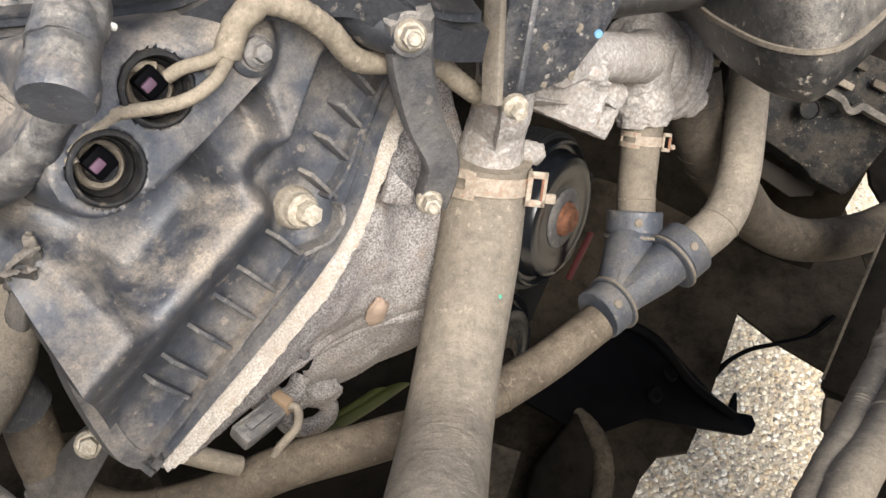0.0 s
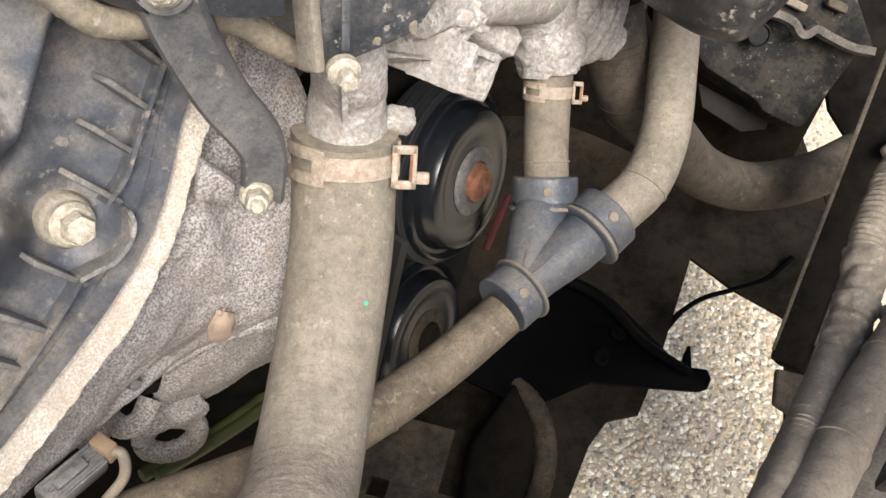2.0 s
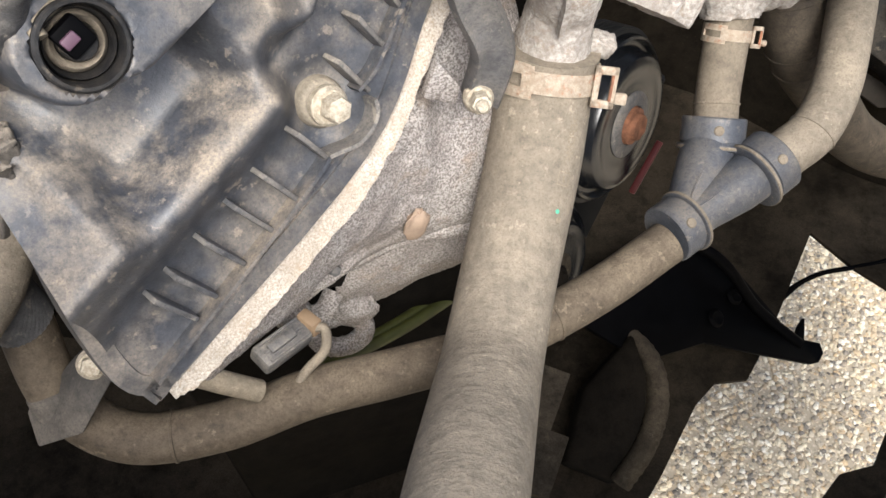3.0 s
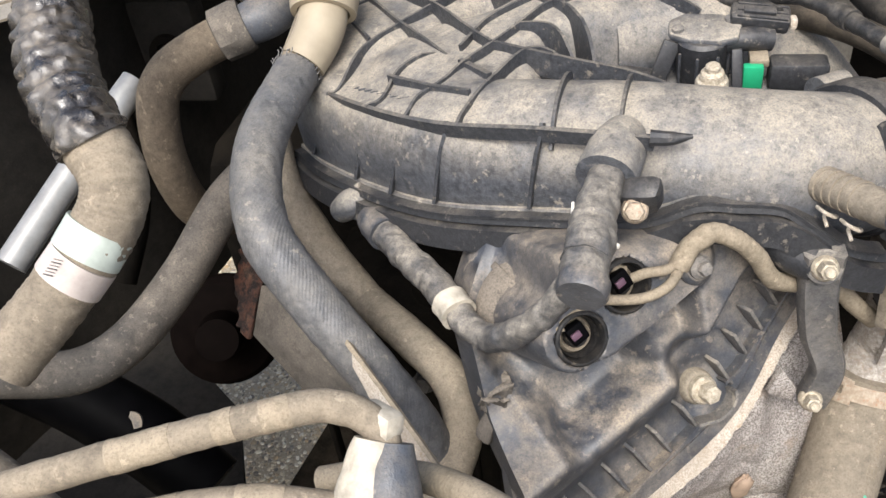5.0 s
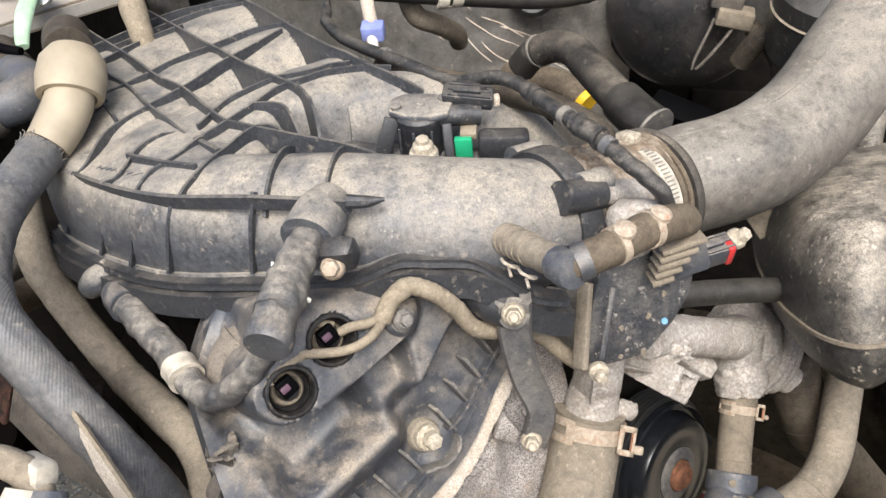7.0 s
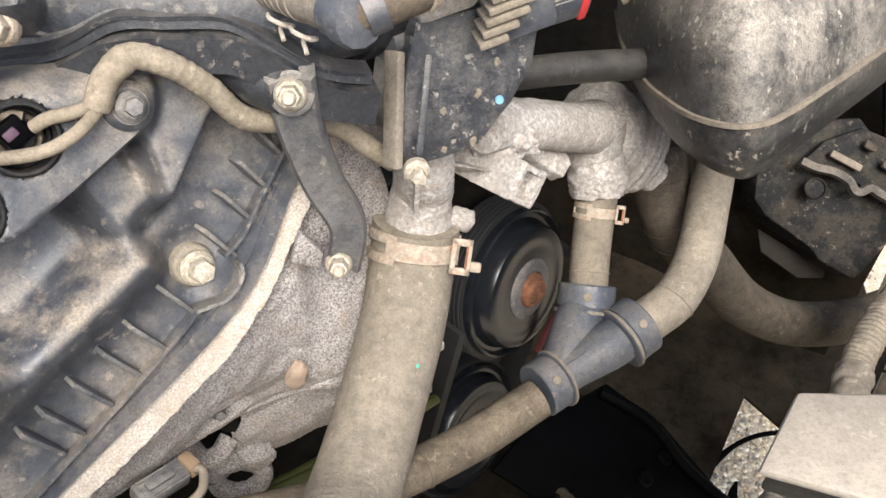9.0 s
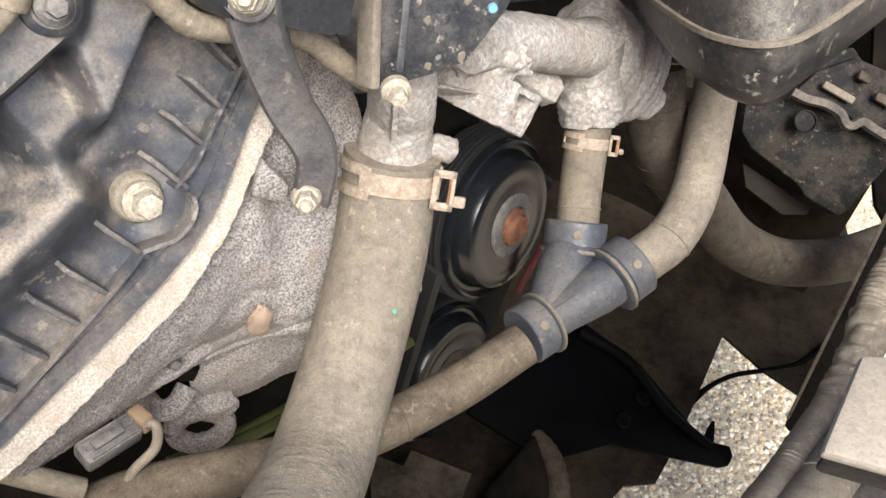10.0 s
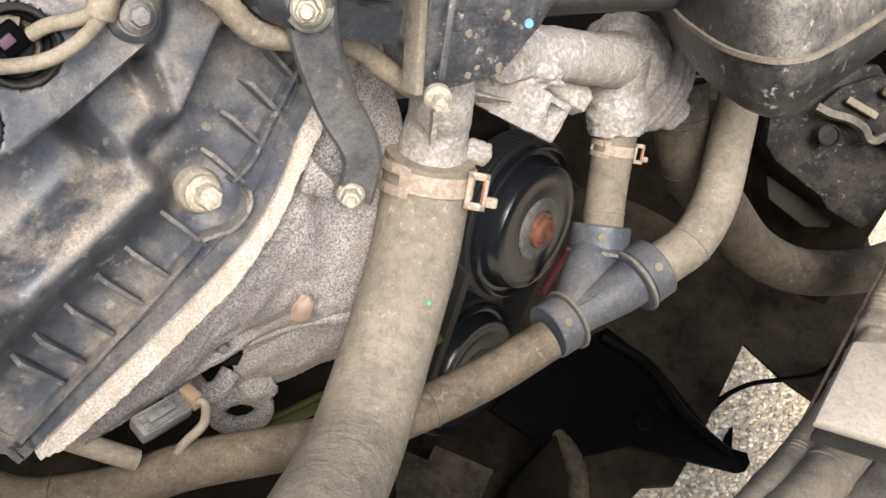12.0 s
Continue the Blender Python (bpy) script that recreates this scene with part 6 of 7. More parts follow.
HARNESS = [(-0.240, 0.70, 1.150), (-0.262, 0.665, 1.112), (-0.250, 0.625, 1.100), (-0.225, 0.565, 1.116), (-0.19, 0.518, 1.120), (-0.13, 0.470, 1.124), (-0.088, 0.452, 1.120), (-0.060, 0.437, 1.131), (-0.040, 0.421, 1.135), (-0.012, 0.385, 1.137), (0.012, 0.358, 1.137), (0.036, 0.336, 1.131), (0.053, 0.330, 1.120), (0.060, 0.331, 1.106)]
part("trunk", tube(HARNESS, 0.0047, 20, 24, crumple=0.0012), M_HARN, eh)
part("loose_tape", tube([(0.004, 0.366, 1.1372), (0.012, 0.358, 1.137), (0.020, 0.350, 1.1358)], 0.0062, 12, 24, crumple=0.0022), M_HARN, eh)
part("loose_tape", tube([(-0.030, 0.409, 1.1357), (-0.022, 0.398, 1.1364)], 0.0061, 8, 24, crumple=0.002), M_HARN, eh)
part("branch", tube([(-0.088, 0.452, 1.120), (-0.075, 0.436, 1.126), (-0.068, 0.424, 1.130), (-0.060, 0.415, 1.131)], 0.0030, 10, 14, crumple=0.0006), M_HARN, eh)
for p, q in (((-0.004, 0.376, 1.1372), (-0.0005, 0.372, 1.1372)), ((0.022, 0.348, 1.135), (0.026, 0.345, 1.134)), ((-0.15, 0.487, 1.1225), (-0.145, 0.483, 1.123))):
    single("harness_tie", tube([p, q], 0.0058, 3, 18), M_STRAP, "dusty tie round the harness", "cable tie", "harness ties")
hose("vacuum_hose", "thick dusty black hose behind the harness", [(-0.16, 0.50, 1.105), (-0.09, 0.475, 1.108), (-0.03, 0.45, 1.11), (0.005, 0.43, 1.105), (0.02, 0.43, 1.09)], 0.0085, M_RUBBER_DARK)

# ---- firewall side ----
def brake_vacuum_hose():
    pts = [(-0.089, 0.705, 1.025), (-0.077, 0.701, 1.041), (-0.057, 0.692, 1.053), (-0.037, 0.675, 1.058), (-0.018, 0.640, 1.058), (0.0105, 0.584, 1.057), (0.033, 0.548, 1.0547), (0.0404, 0.540, 1.0522)]
    ob = thing("brake_vacuum_hose", "thick dusty black bent hose from the firewall", "hose", pts[0])
    part("hose_body", tube(pts[1:], 0.0150, 10, 32), M_VAC, ob)
    part("ribbed_fitting", tube(pts[:2] + [V(-0.068, 0.696, 1.047)], 0.0146, 14, 28), M_PIPE, ob, "black fitting with worn print")
    part("end_ring", tube([(-0.0715, 0.698, 1.0455), (-0.0700, 0.697, 1.0465)], 0.0157, 3, 28), M_STRAP, ob)
    part("end_sleeve", tube([(0.0174, 0.574, 1.0555), (0.033, 0.548, 1.0547), (0.0448, 0.5367, 1.0515)], 0.0176, 6, 28), M_PIPE, ob, "dark rubber sleeve")
    part("sleeve_lip", tube([(0.0438, 0.5376, 1.0518), (0.0456, 0.5360, 1.0512)], 0.0184, 3, 28), M_STRAP, ob)
    return ob


brake_vacuum_hose()
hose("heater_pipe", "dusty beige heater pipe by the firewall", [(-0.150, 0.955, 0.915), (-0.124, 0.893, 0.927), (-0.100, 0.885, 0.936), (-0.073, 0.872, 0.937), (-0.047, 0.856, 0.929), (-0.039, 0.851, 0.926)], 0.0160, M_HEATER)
single("yellow_clip", tube([(-0.043, 0.8535, 0.928), (-0.036, 0.849, 0.924)], 0.0176, 3, 28), M_YELLOW, "yellow ring clip on the heater pipe", "clip")
plain_hose("wiper_rail", "long dark pipe in front of the firewall", [(-0.33, 0.74, 1.083), (-0.235, 0.67, 1.109), (-0.137, 0.70, 1.096), (-0.06, 0.735, 1.085), (0.0, 0.785, 1.085), (0.08, 0.845, 1.082)], 0.010, M_PIPE, ((18, 0.003), (41, 0.004)))
for x, y in ((-0.160, 0.687), (-0.148, 0.694)):
    single("pipe_clip", lathe((x, y, 1.099), (0.8, 0.5, -0.1), [(0.0108, -0.005), (0.0115, 0), (0.0108, 0.005)], 20), M_TAPEWHITE, "pale clip on the dark pipe", "clip", "pipe clips")
hose("brake_line", "dusty beige bent line at the firewall", [(-0.20, 0.70, 1.10), (-0.19, 0.70, 1.075), (-0.175, 0.72, 1.06), (-0.165, 0.75, 1.04), (-0.17, 0.78, 1.02)], 0.010, M_RUBBER)
bs = thing("blue_sensor_plug", "white sensor lead with a blue plug", "connector", (-0.205, 0.61, 1.09))
part("lead", tube([(-0.225, 0.66, 1.12), (-0.214, 0.635, 1.105), (-0.203, 0.612, 1.092)], 0.006, 5, 16), M_RIM, bs)
part("plug", block((-0.203, 0.612, 1.092), (1, 0.2, 0), (-0.2, 1, 0.2), (0, -0.2, 1), 0.02, 0.016, 0.014, 0.002), plain("blue_plug", (0.2, 0.24, 0.5), 0.5), bs, "faded blue plug")
part("pin", tube([(-0.203, 0.608, 1.088), (-0.200, 0.60, 1.078)], 0.005, 3, 14), M_WHITE, bs)
bo = thing("brake_booster", "dark round brake booster on the firewall", "brake booster", (0.04, 0.95, 0.95))
part("drum", lathe((0.062, 0.98, 1.0), (0.1, -1, 0.15), [(0.094, -0.06), (0.097, -0.02), (0.094, 0.03), (0.088, 0.045), (0.070, 0.060), (0.050, 0.070), (0.03, 0.075), (0.005, 0.076)], 48), M_BOOST, bo)
part("rim_band", lathe((0.062, 0.98, 1.0), (0.1, -1, 0.15), [(0.095, -0.012), (0.100, -0.01), (0.100, 0.0), (0.095, 0.004)], 48), M_BOOST, bo)
bp = thing("booster_plug", "dusty beige plug and bare wires on the brake booster", "connector", (0.11, 0.87, 1.03))
part("housing", block((0.105, 0.885, 1.045), (1, 0.1, -0.2), (0, 1, 0.1), (0.2, 0, 1), 0.034, 0.022, 0.030, 0.003), M_FIRE, bp)
part("collar", block((0.113, 0.88, 1.022), (1, 0.1, -0.2), (0, 1, 0.1), (0.2, 0, 1), 0.040, 0.026, 0.018, 0.003), M_RUBBER, bp)
for k in range(2):
    part("ribbon", strip([(0.092 + 0.026 * k, 0.876, 1.020), (0.084 + 0.020 * k, 0.868, 1.000), (0.076 + 0.012 * k, 0.864, 0.978), (0.074 + 0.004 * k, 0.864, 0.966)], 0.0032, 0.0015, (0.1, -1, 0)), M_FIRE, bp, "flat dusty ribbon lead")
part("lead", tube([(0.13, 0.88, 1.01), (0.15, 0.875, 0.995), (0.165, 0.87, 0.97), (0.170, 0.87, 0.93)], 0.009, 6, 16), M_RUBBER_DARK, bp)
mc = thing("brake_reservoir", "dark dusty brake fluid reservoir", "reservoir", (0.19, 0.85, 1.05))
part("tank", lathe((0.20, 0.84, 1.045), (0.1, -0.2, 1), [(0.05, -0.05), (0.056, -0.02), (0.056, 0.02), (0.045, 0.035), (0.03, 0.037)], 36), M_BOOST, mc)
part("tank_seam", lathe((0.20, 0.84, 1.045), (0.1, -0.2, 1), [(0.055, -0.002), (0.058, 0), (0.055, 0.002)], 36), M_RUBBER, mc)
part("outlet", tube([(0.165, 0.86, 1.02), (0.14, 0.87, 1.0), (0.125, 0.88, 0.97)], 0.012, 5, 18), M_RUBBER_DARK, mc)
single("hinge_plate", bar((0.035, 0.86, 0.925), (0.105, 0.835, 0.910), 0.03, 0.022, (0.1, -0.5, 0.8), 0.003), M_BLACK, "flat black bar beside the duct", "bracket")
single("strut_lead", tube([(0.15, 0.80, 0.95), (0.165, 0.81, 0.97), (0.175, 0.815, 1.0), (0.18, 0.82, 1.03)], 0.007, 6, 14), M_BLACK, "thin black lead under the reservoir", "wire")
rnd = random.Random(12)
for k in range(9):
    a = V(-0.27 + 0.018 * k + rnd.uniform(-0.02, 0.02), 0, 1.02 - 0.008 * k + rnd.uniform(-0.02, 0.02))
    b = a + V(rnd.uniform(0.03, 0.09), 0, -rnd.uniform(0.015, 0.05))
    bow = rnd.uniform(-0.006, 0.006)
    run = [a.lerp(b, q / 8) + V(0, 0, bow * math.sin(math.pi * q / 8)) for q in range(9)]
    for p in run:
        p.y = firewall_y(p.x, p.z) - 0.0003
    single("scuff_mark", tube(run, [0.0003] + [rnd.uniform(0.0007, 0.0013) for q in range(7)] + [0.0003], 3, 6), M_RIM, "pale scuff line on the firewall", "scuff", "firewall scuffs")
single("grommet", lathe((-0.115, 0.925, 1.03), (0.2, -1, 0.2), [(0.030, -0.02), (0.030, 0.01), (0.024, 0.018), (0.016, 0.016), (0.014, 0.0)], 28), M_TRIM, "black rubber grommet in the firewall", "grommet")
hose("grommet_pipe", "dusty bent pipe leaving the firewall grommet", [(-0.11, 0.925, 1.03), (-0.09, 0.90, 1.032), (-0.065, 0.89, 1.05), (-0.05, 0.90, 1.07)], 0.012, M_RUBBER, "pipe")

# ---- closed-end side of the engine ----
def elbow_cap():
    ob = thing("hose_elbow", "cream plastic elbow cap on the braided hose", "hose fitting", (-0.33, 0.38, 1.12))
    part("bulb", lathe((-0.336, 0.383, 1.137), V(0.12, -0.45, -0.40), [(0.006, -0.024), (0.016, -0.0215), (0.0215, -0.013), (0.0230, -0.001), (0.0218, 0.010), (0.0212, 0.0125), (0.0172, 0.0128), (0.0162, 0.008)], 44), M_CREAM, ob)
    part("bend", tube([(-0.335, 0.379, 1.134), (-0.332, 0.368, 1.126), (-0.333, 0.356, 1.117), (-0.336, 0.343, 1.109)], [0.0155, 0.0160, 0.0155, 0.0148], 6, 28), M_CREAM, ob)
    part("stub", tube([(-0.345, 0.40, 1.15), (-0.365, 0.425, 1.148), (-0.385, 0.45, 1.140)], 0.0165, 6, 24), M_RUBBER_DARK, ob)
    return ob


elbow_cap()


def quick_coupling():
    ob = thing("pipe_coupling", "dusty grey quick coupling between two heater pipes", "hose fitting", (-0.42, 0.36, 1.08))
    part("nut", lathe((-0.406, 0.368, 1.1135), (0.75, 0.6, 0.22), [(0.0165, -0.011), (0.0185, -0.010), (0.0190, 0.006), (0.0175, 0.011), (0.014, 0.011)], 10), M_FIRE, ob)
    part("elbow", tube([(-0.400, 0.372, 1.115), (-0.386, 0.383, 1.119), (-0.385, 0.398, 1.121), (-0.400, 0.412, 1.121), (-0.425, 0.43, 1.118)], [0.014, 0.0155, 0.016, 0.0155, 0.0155], 6, 24), M_YGREY, ob)
    part("stub", tube([(-0.42, 0.427, 1.118), (-0.445, 0.447, 1.117), (-0.47, 0.47, 1.114)], 0.0165, 6, 24, wave=0.0008, pitch=0.012), M_RUBBER_DARK, ob)
    # The pipe's shade is given by this darker brown rubber.
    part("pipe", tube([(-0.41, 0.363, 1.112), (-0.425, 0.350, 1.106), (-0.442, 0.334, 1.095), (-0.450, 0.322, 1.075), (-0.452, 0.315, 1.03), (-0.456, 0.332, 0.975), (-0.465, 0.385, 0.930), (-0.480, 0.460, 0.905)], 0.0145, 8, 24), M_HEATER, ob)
    return ob


quick_coupling()
# Darker grey-brown colour stands in for the shade on this pipe.
hose("return_pipe", "dusty grey-brown pipe curving forward below the coupling", [(-0.385, 0.335, 1.03), (-0.405, 0.305, 1.01), (-0.413, 0.255, 0.985), (-0.427, 0.205, 0.966), (-0.445, 0.17, 0.966), (-0.475, 0.14, 0.985)], 0.0150, M_FIRE)
hose("support_rod", "grey painted metal prop rod", [(-0.475, 0.335, 1.085), (-0.488, 0.278, 1.057), (-0.50, 0.2, 1.02)], 0.0105, M_ROD, "rod")


def main_loom():
    ob = thing("main_loom", "thick beige wire loom wrapped in black tape with a paper label", "wire loom", (-0.34, 0.15, 1.08))
    pts = [(-0.46, 0.30, 1.20), (-0.42, 0.245, 1.182), (-0.385, 0.205, 1.166), (-0.355, 0.183, 1.157), (-0.336, 0.172, 1.140), (-0.335, 0.160, 1.124), (-0.344, 0.142, 1.108), (-0.356, 0.121, 1.092), (-0.37, 0.095, 1.075)]
    part("sleeve", tube(pts[3:], 0.0162, 48, 40, wave=0.00012, pitch=0.0034, crumple=0.0010), M_RUBBER, ob)
    part("tape", tube(pts[:4] + [V(*pts[3]).lerp(V(*pts[4]), 0.4)], [0.0185, 0.0190, 0.0190, 0.0182, 0.0176], 40, 60, crumple=0.0034, wave=0.0012, pitch=0.013), M_SHINY, ob, "crumpled glossy black tape")
    part("label", tube([(-0.338, 0.155, 1.1195), (-0.343, 0.144, 1.110)], 0.0172, 4, 24), plain("paper_label", (0.36, 0.40, 0.36), 0.6, 0.0, 0.25), ob, "pale green paper label")
    part("label", tube([(-0.343, 0.143, 1.1095), (-0.349, 0.133, 1.101)], 0.0170, 4, 24), plain("white_paper", (0.40, 0.35, 0.32), 0.7, 0.0, 0.25), ob, "white barcode label")
    for k in range(6):
        p = V(-0.3445, 0.140, 1.1075).lerp(V(-0.348, 0.134, 1.1025), k / 5) + V(0.003, -0.0110, 0.0128)
        part("barcode_bar", bar(p - V(0.003, 0, 0), p + V(0.003, 0, 0), 0.0004 + 0.0003 * (k % 2), 0.0004), M_TAPE, ob)
    return ob


main_loom()
LIP = [V(-0.66, 0.285, 1.115), V(-0.61, 0.34, 1.115), V(-0.571, 0.387, 1.115), V(-0.541, 0.419, 1.115), V(-0.512, 0.456, 1.115), V(-0.490, 0.495, 1.115), V(-0.475, 0.528, 1.115), V(-0.443, 0.590, 1.115), V(-0.41, 0.65, 1.112), V(-0.37, 0.74, 1.10)]
# The last rows run out of view, added to shade the ground below.
single("wing_edge", sheet([[p + V(*o) for p in LIP] for o in ((0, 0, 0.010), (-0.012, 0.008, 0.014), (-0.05, 0.035, 0.022), (-0.10, 0.075, 0.028), (-0.22, 0.15, 0.03), (-0.45, 0.28, 0.01), (-0.47, 0.30, -0.12))], 0.010, (0, 0, 1)), M_PAINT, "dusty silver-painted body panel edge", "body panel", kind="structure", smooth=50)
single("wing_lip", strip([p + V(-0.002, 0.001, -0.002) for p in LIP], 0.004, 0.014), M_RUBBER, "dusty folded lip under the body panel", "body panel", kind="structure")
# Black disc laid on the panel paints the dark of a hole.
single("drain_hole", lathe((-0.557, 0.461, 1.1335), (0.15, -0.2, 1), [(0.0085, -0.002), (0.008, 0.0008), (0.002, 0.0008)], 24), M_BLACK, "black disc standing for a dark round hole in the body panel", "plug", kind="structure")
tb = thing("ground_terminal", "green-corroded cable terminal bolted to the body panel", "terminal", (-0.47, 0.53, 1.14))
part("stud", hex_bolt((-0.470, 0.532, 1.141), (0.1, -0.5, 1), 0.013, 0.008, 1.7), M_STEEL, tb)
part("copper", lathe((-0.470, 0.531, 1.149), (0.1, -0.5, 1), [(0.0045, 0), (0.004, 0.006), (0.002, 0.007)], 14), plain("copper", (0.55, 0.25, 0.12), 0.5, 0.5), tb, "copper stud end")
part("lug", tube([(-0.468, 0.522, 1.145), (-0.453, 0.492, 1.141), (-0.440, 0.468, 1.134), (-0.432, 0.455, 1.128)], [0.007, 0.0075, 0.006, 0.005], 5, 14, flat=0.6), plain("verdigris", (0.36, 0.52, 0.36), 0.8, 0.0, 0.25), tb, "pale green verdigris lug")
part("lead", tube([(-0.475, 0.47, 1.178), (-0.470, 0.455, 1.165), (-0.460, 0.440, 1.151), (-0.445, 0.430, 1.143), (-0.425, 0.428, 1.138), (-0.410, 0.428, 1.136)], 0.0035, 8, 12), M_BLACK, tb)
part("lead_boot", tube([(-0.484, 0.50, 1.190), (-0.478, 0.478, 1.182)], 0.006, 4, 14), M_BLACK, tb)
part("red_boot", block((-0.51, 0.535, 1.150), (1, 0.3, 0), (-0.3, 1, 0), (0, 0, 1), 0.016, 0.012, 0.012, 0.002), plain("faded_red", (0.42, 0.16, 0.10), 0.6), tb, "faded red boot")
part("nut", hex_bolt((-0.44, 0.60, 1.140), (0.1, -0.5, 1), 0.010, 0.008, 1.4), M_RIM, tb)
hose("panel_loom", "dusty taped loom hanging behind the body panel", [(-0.44, 0.62, 1.19), (-0.41, 0.575, 1.165), (-0.39, 0.545, 1.138), (-0.378, 0.53, 1.120), (-0.372, 0.525, 1.10)], 0.010, M_LOOM, "wire loom", rough=0.003)
ib = thing("inner_box", "dark dusty bracket box low beside the engine", "bracket", (-0.6, 0.5, 0.9))
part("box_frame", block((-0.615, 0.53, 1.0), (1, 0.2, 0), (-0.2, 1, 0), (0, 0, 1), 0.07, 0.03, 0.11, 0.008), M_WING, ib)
part("box_foot", bar((-0.63, 0.54, 0.96), (-0.985, 0.55, 0.80), 0.03, 0.02), M_UNDER, ib)
part("box_port", lathe((-0.61, 0.513, 1.0), (0.2, -1, 0.1), [(0.022, 0), (0.021, 0.004), (0.014, 0.004), (0.012, -0.006)], 24), M_UNDER, ib)
sh = thing("heat_shield", "grey dusty flat metal shield with a rusted edge", "shield", (-0.31, 0.25, 0.9))
part("plate", slab([V(-0.372, 0.282, 0.962), V(-0.376, 0.262, 0.930), V(-0.33, 0.245, 0.905), V(-0.26, 0.225, 0.90), V(-0.215, 0.20, 0.93), V(-0.245, 0.225, 0.985), V(-0.30, 0.26, 1.0)], (0.1, -0.6, 0.7), 0.004, 0.001), M_FIRE, sh)
part("rusted_edge", crusted(slab([V(-0.371, 0.286, 0.968), V(-0.380, 0.262, 0.928), V(-0.392, 0.268, 0.930), V(-0.402, 0.290, 0.955), V(-0.393, 0.304, 0.985), V(-0.378, 0.302, 0.992)], (0.1, -0.6, 0.7), 0.006, 0.001), 0.0034, 150, 5), speckled("dark_rust", (0.010, 0.006, 0.005), (0.030, 0.014, 0.010), (0.11, 0.042, 0.022), 130, 0.9, hard=True, stained=0.2), sh, "flaking dark red rust")
fb = thing("flat_bar", "dusty flat metal bar beside the braided hose", "bracket", (-0.2131, 0.1763, 1.0225))
part("bar", crusted(slab([V(-0.2532, 0.2006, 1.0240), V(-0.2470, 0.1987, 1.0302), V(-0.2131, 0.1763, 1.0225), V(-0.1730, 0.1486, 1.0144), V(-0.1587, 0.1381, 1.0087), V(-0.1682, 0.1371, 1.0010), V(-0.2189, 0.1725, 1.0125)], (0.3, -0.7, 0.6), 0.0035, 0.001), 0.0004, 200, 3), M_RIM, fb)
part("folded_edge", crusted(strip([V(-0.2470, 0.1987, 1.0302), V(-0.2131, 0.1763, 1.0225), V(-0.1730, 0.1486, 1.0144), V(-0.1587, 0.1381, 1.0087)], 0.0028, 0.0030, (0.3, -0.7, 0.6)), 0.0004, 200, 2), M_LOOM, fb, "darker folded edge")
ax_ = thing("axle_boot", "dark dusty rubber axle boot deep beside the engine", "axle boot", (-0.52, 0.36, 0.78))
part("boot", lathe((-0.545, 0.395, 0.757), (0.5, -0.65, 0.6), [(0.055, -0.04), (0.058, -0.02), (0.05, -0.012), (0.056, 0.0), (0.046, 0.006), (0.050, 0.014), (0.036, 0.02), (0.024, 0.03), (0.02, 0.08)], 36), M_BOOT, ax_)
part("shaft", tube([(-0.53, 0.40, 0.765), (-0.42, 0.42, 0.80), (-0.34, 0.43, 0.82)], 0.016, 5, 16), M_UNDER, ax_)
em = thing("engine_mount", "dark blue-black painted engine mount", "engine mount", (-0.46, 0.22, 0.8))
part("arm", tube([(-0.75, 0.25, 0.82), (-0.67, 0.255, 0.80), (-0.605, 0.262, 0.772), (-0.547, 0.262, 0.742), (-0.484, 0.255, 0.70)], [0.03, 0.032, 0.034, 0.036, 0.034], 6, 20), M_BLACK, em)
part("boss", lathe((-0.547, 0.255, 0.772), (0.2, -0.6, 0.8), [(0.012, -0.01), (0.011, 0.006), (0.006, 0.008)], 20), M_COVER, em)
hose("transmission_pipe", "dark dusty pipe deep beside the engine", [(-0.66, 0.46, 0.96), (-0.62, 0.42, 0.93), (-0.60, 0.38, 0.90), (-0.60, 0.34, 0.86)], 0.02, M_UNDER)
gb = thing("gearbox_case", "dark dusty ribbed gearbox case under the manifold", "gearbox", (-0.30, 0.42, 0.70))
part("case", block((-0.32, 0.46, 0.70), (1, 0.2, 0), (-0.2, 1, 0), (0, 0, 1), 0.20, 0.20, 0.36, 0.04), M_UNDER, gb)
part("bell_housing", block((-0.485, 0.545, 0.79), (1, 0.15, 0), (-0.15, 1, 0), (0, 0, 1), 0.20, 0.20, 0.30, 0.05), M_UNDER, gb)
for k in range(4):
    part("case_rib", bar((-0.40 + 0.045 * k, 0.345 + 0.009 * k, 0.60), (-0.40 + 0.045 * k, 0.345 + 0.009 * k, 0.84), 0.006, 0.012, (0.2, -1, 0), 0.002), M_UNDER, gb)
part("flange_bolt", hex_bolt((-0.30, 0.36, 0.80), (0.2, -0.9, 0.3), 0.014, 0.009), M_COVER, gb)

# ---- front looms and fittings near the camera ----
for pts in ([(-0.30, 0.0, 1.118), (-0.255, 0.03, 1.124), (-0.208, 0.059, 1.131), (-0.191, 0.069, 1.133), (-0.172, 0.083, 1.131), (-0.155, 0.086, 1.124), (-0.147, 0.078, 1.112)], [(-0.30, -0.02, 1.105), (-0.25, 0.015, 1.108), (-0.20, 0.045, 1.112), (-0.165, 0.06, 1.106), (-0.146, 0.064, 1.095)]):
    fl = thing("front_loom", "dusty beige taped loom along the front panel", "wire loom", pts[2], "front looms")
    part("sleeve", tube(pts, 0.0060, 14, 22, crumple=0.0007), M_RUBBER, fl)
    line = spline(pts, 10)
    for k in (14, 22, 31):
        part("tape_wrap", tube(line[k:k + 5], 0.0062, 4, 20, crumple=0.0006), M_LOOM, fl)
fv = thing("front_valve", "grey plastic valve with a pale cap before the engine", "valve", (-0.15, 0.08, 1.06))
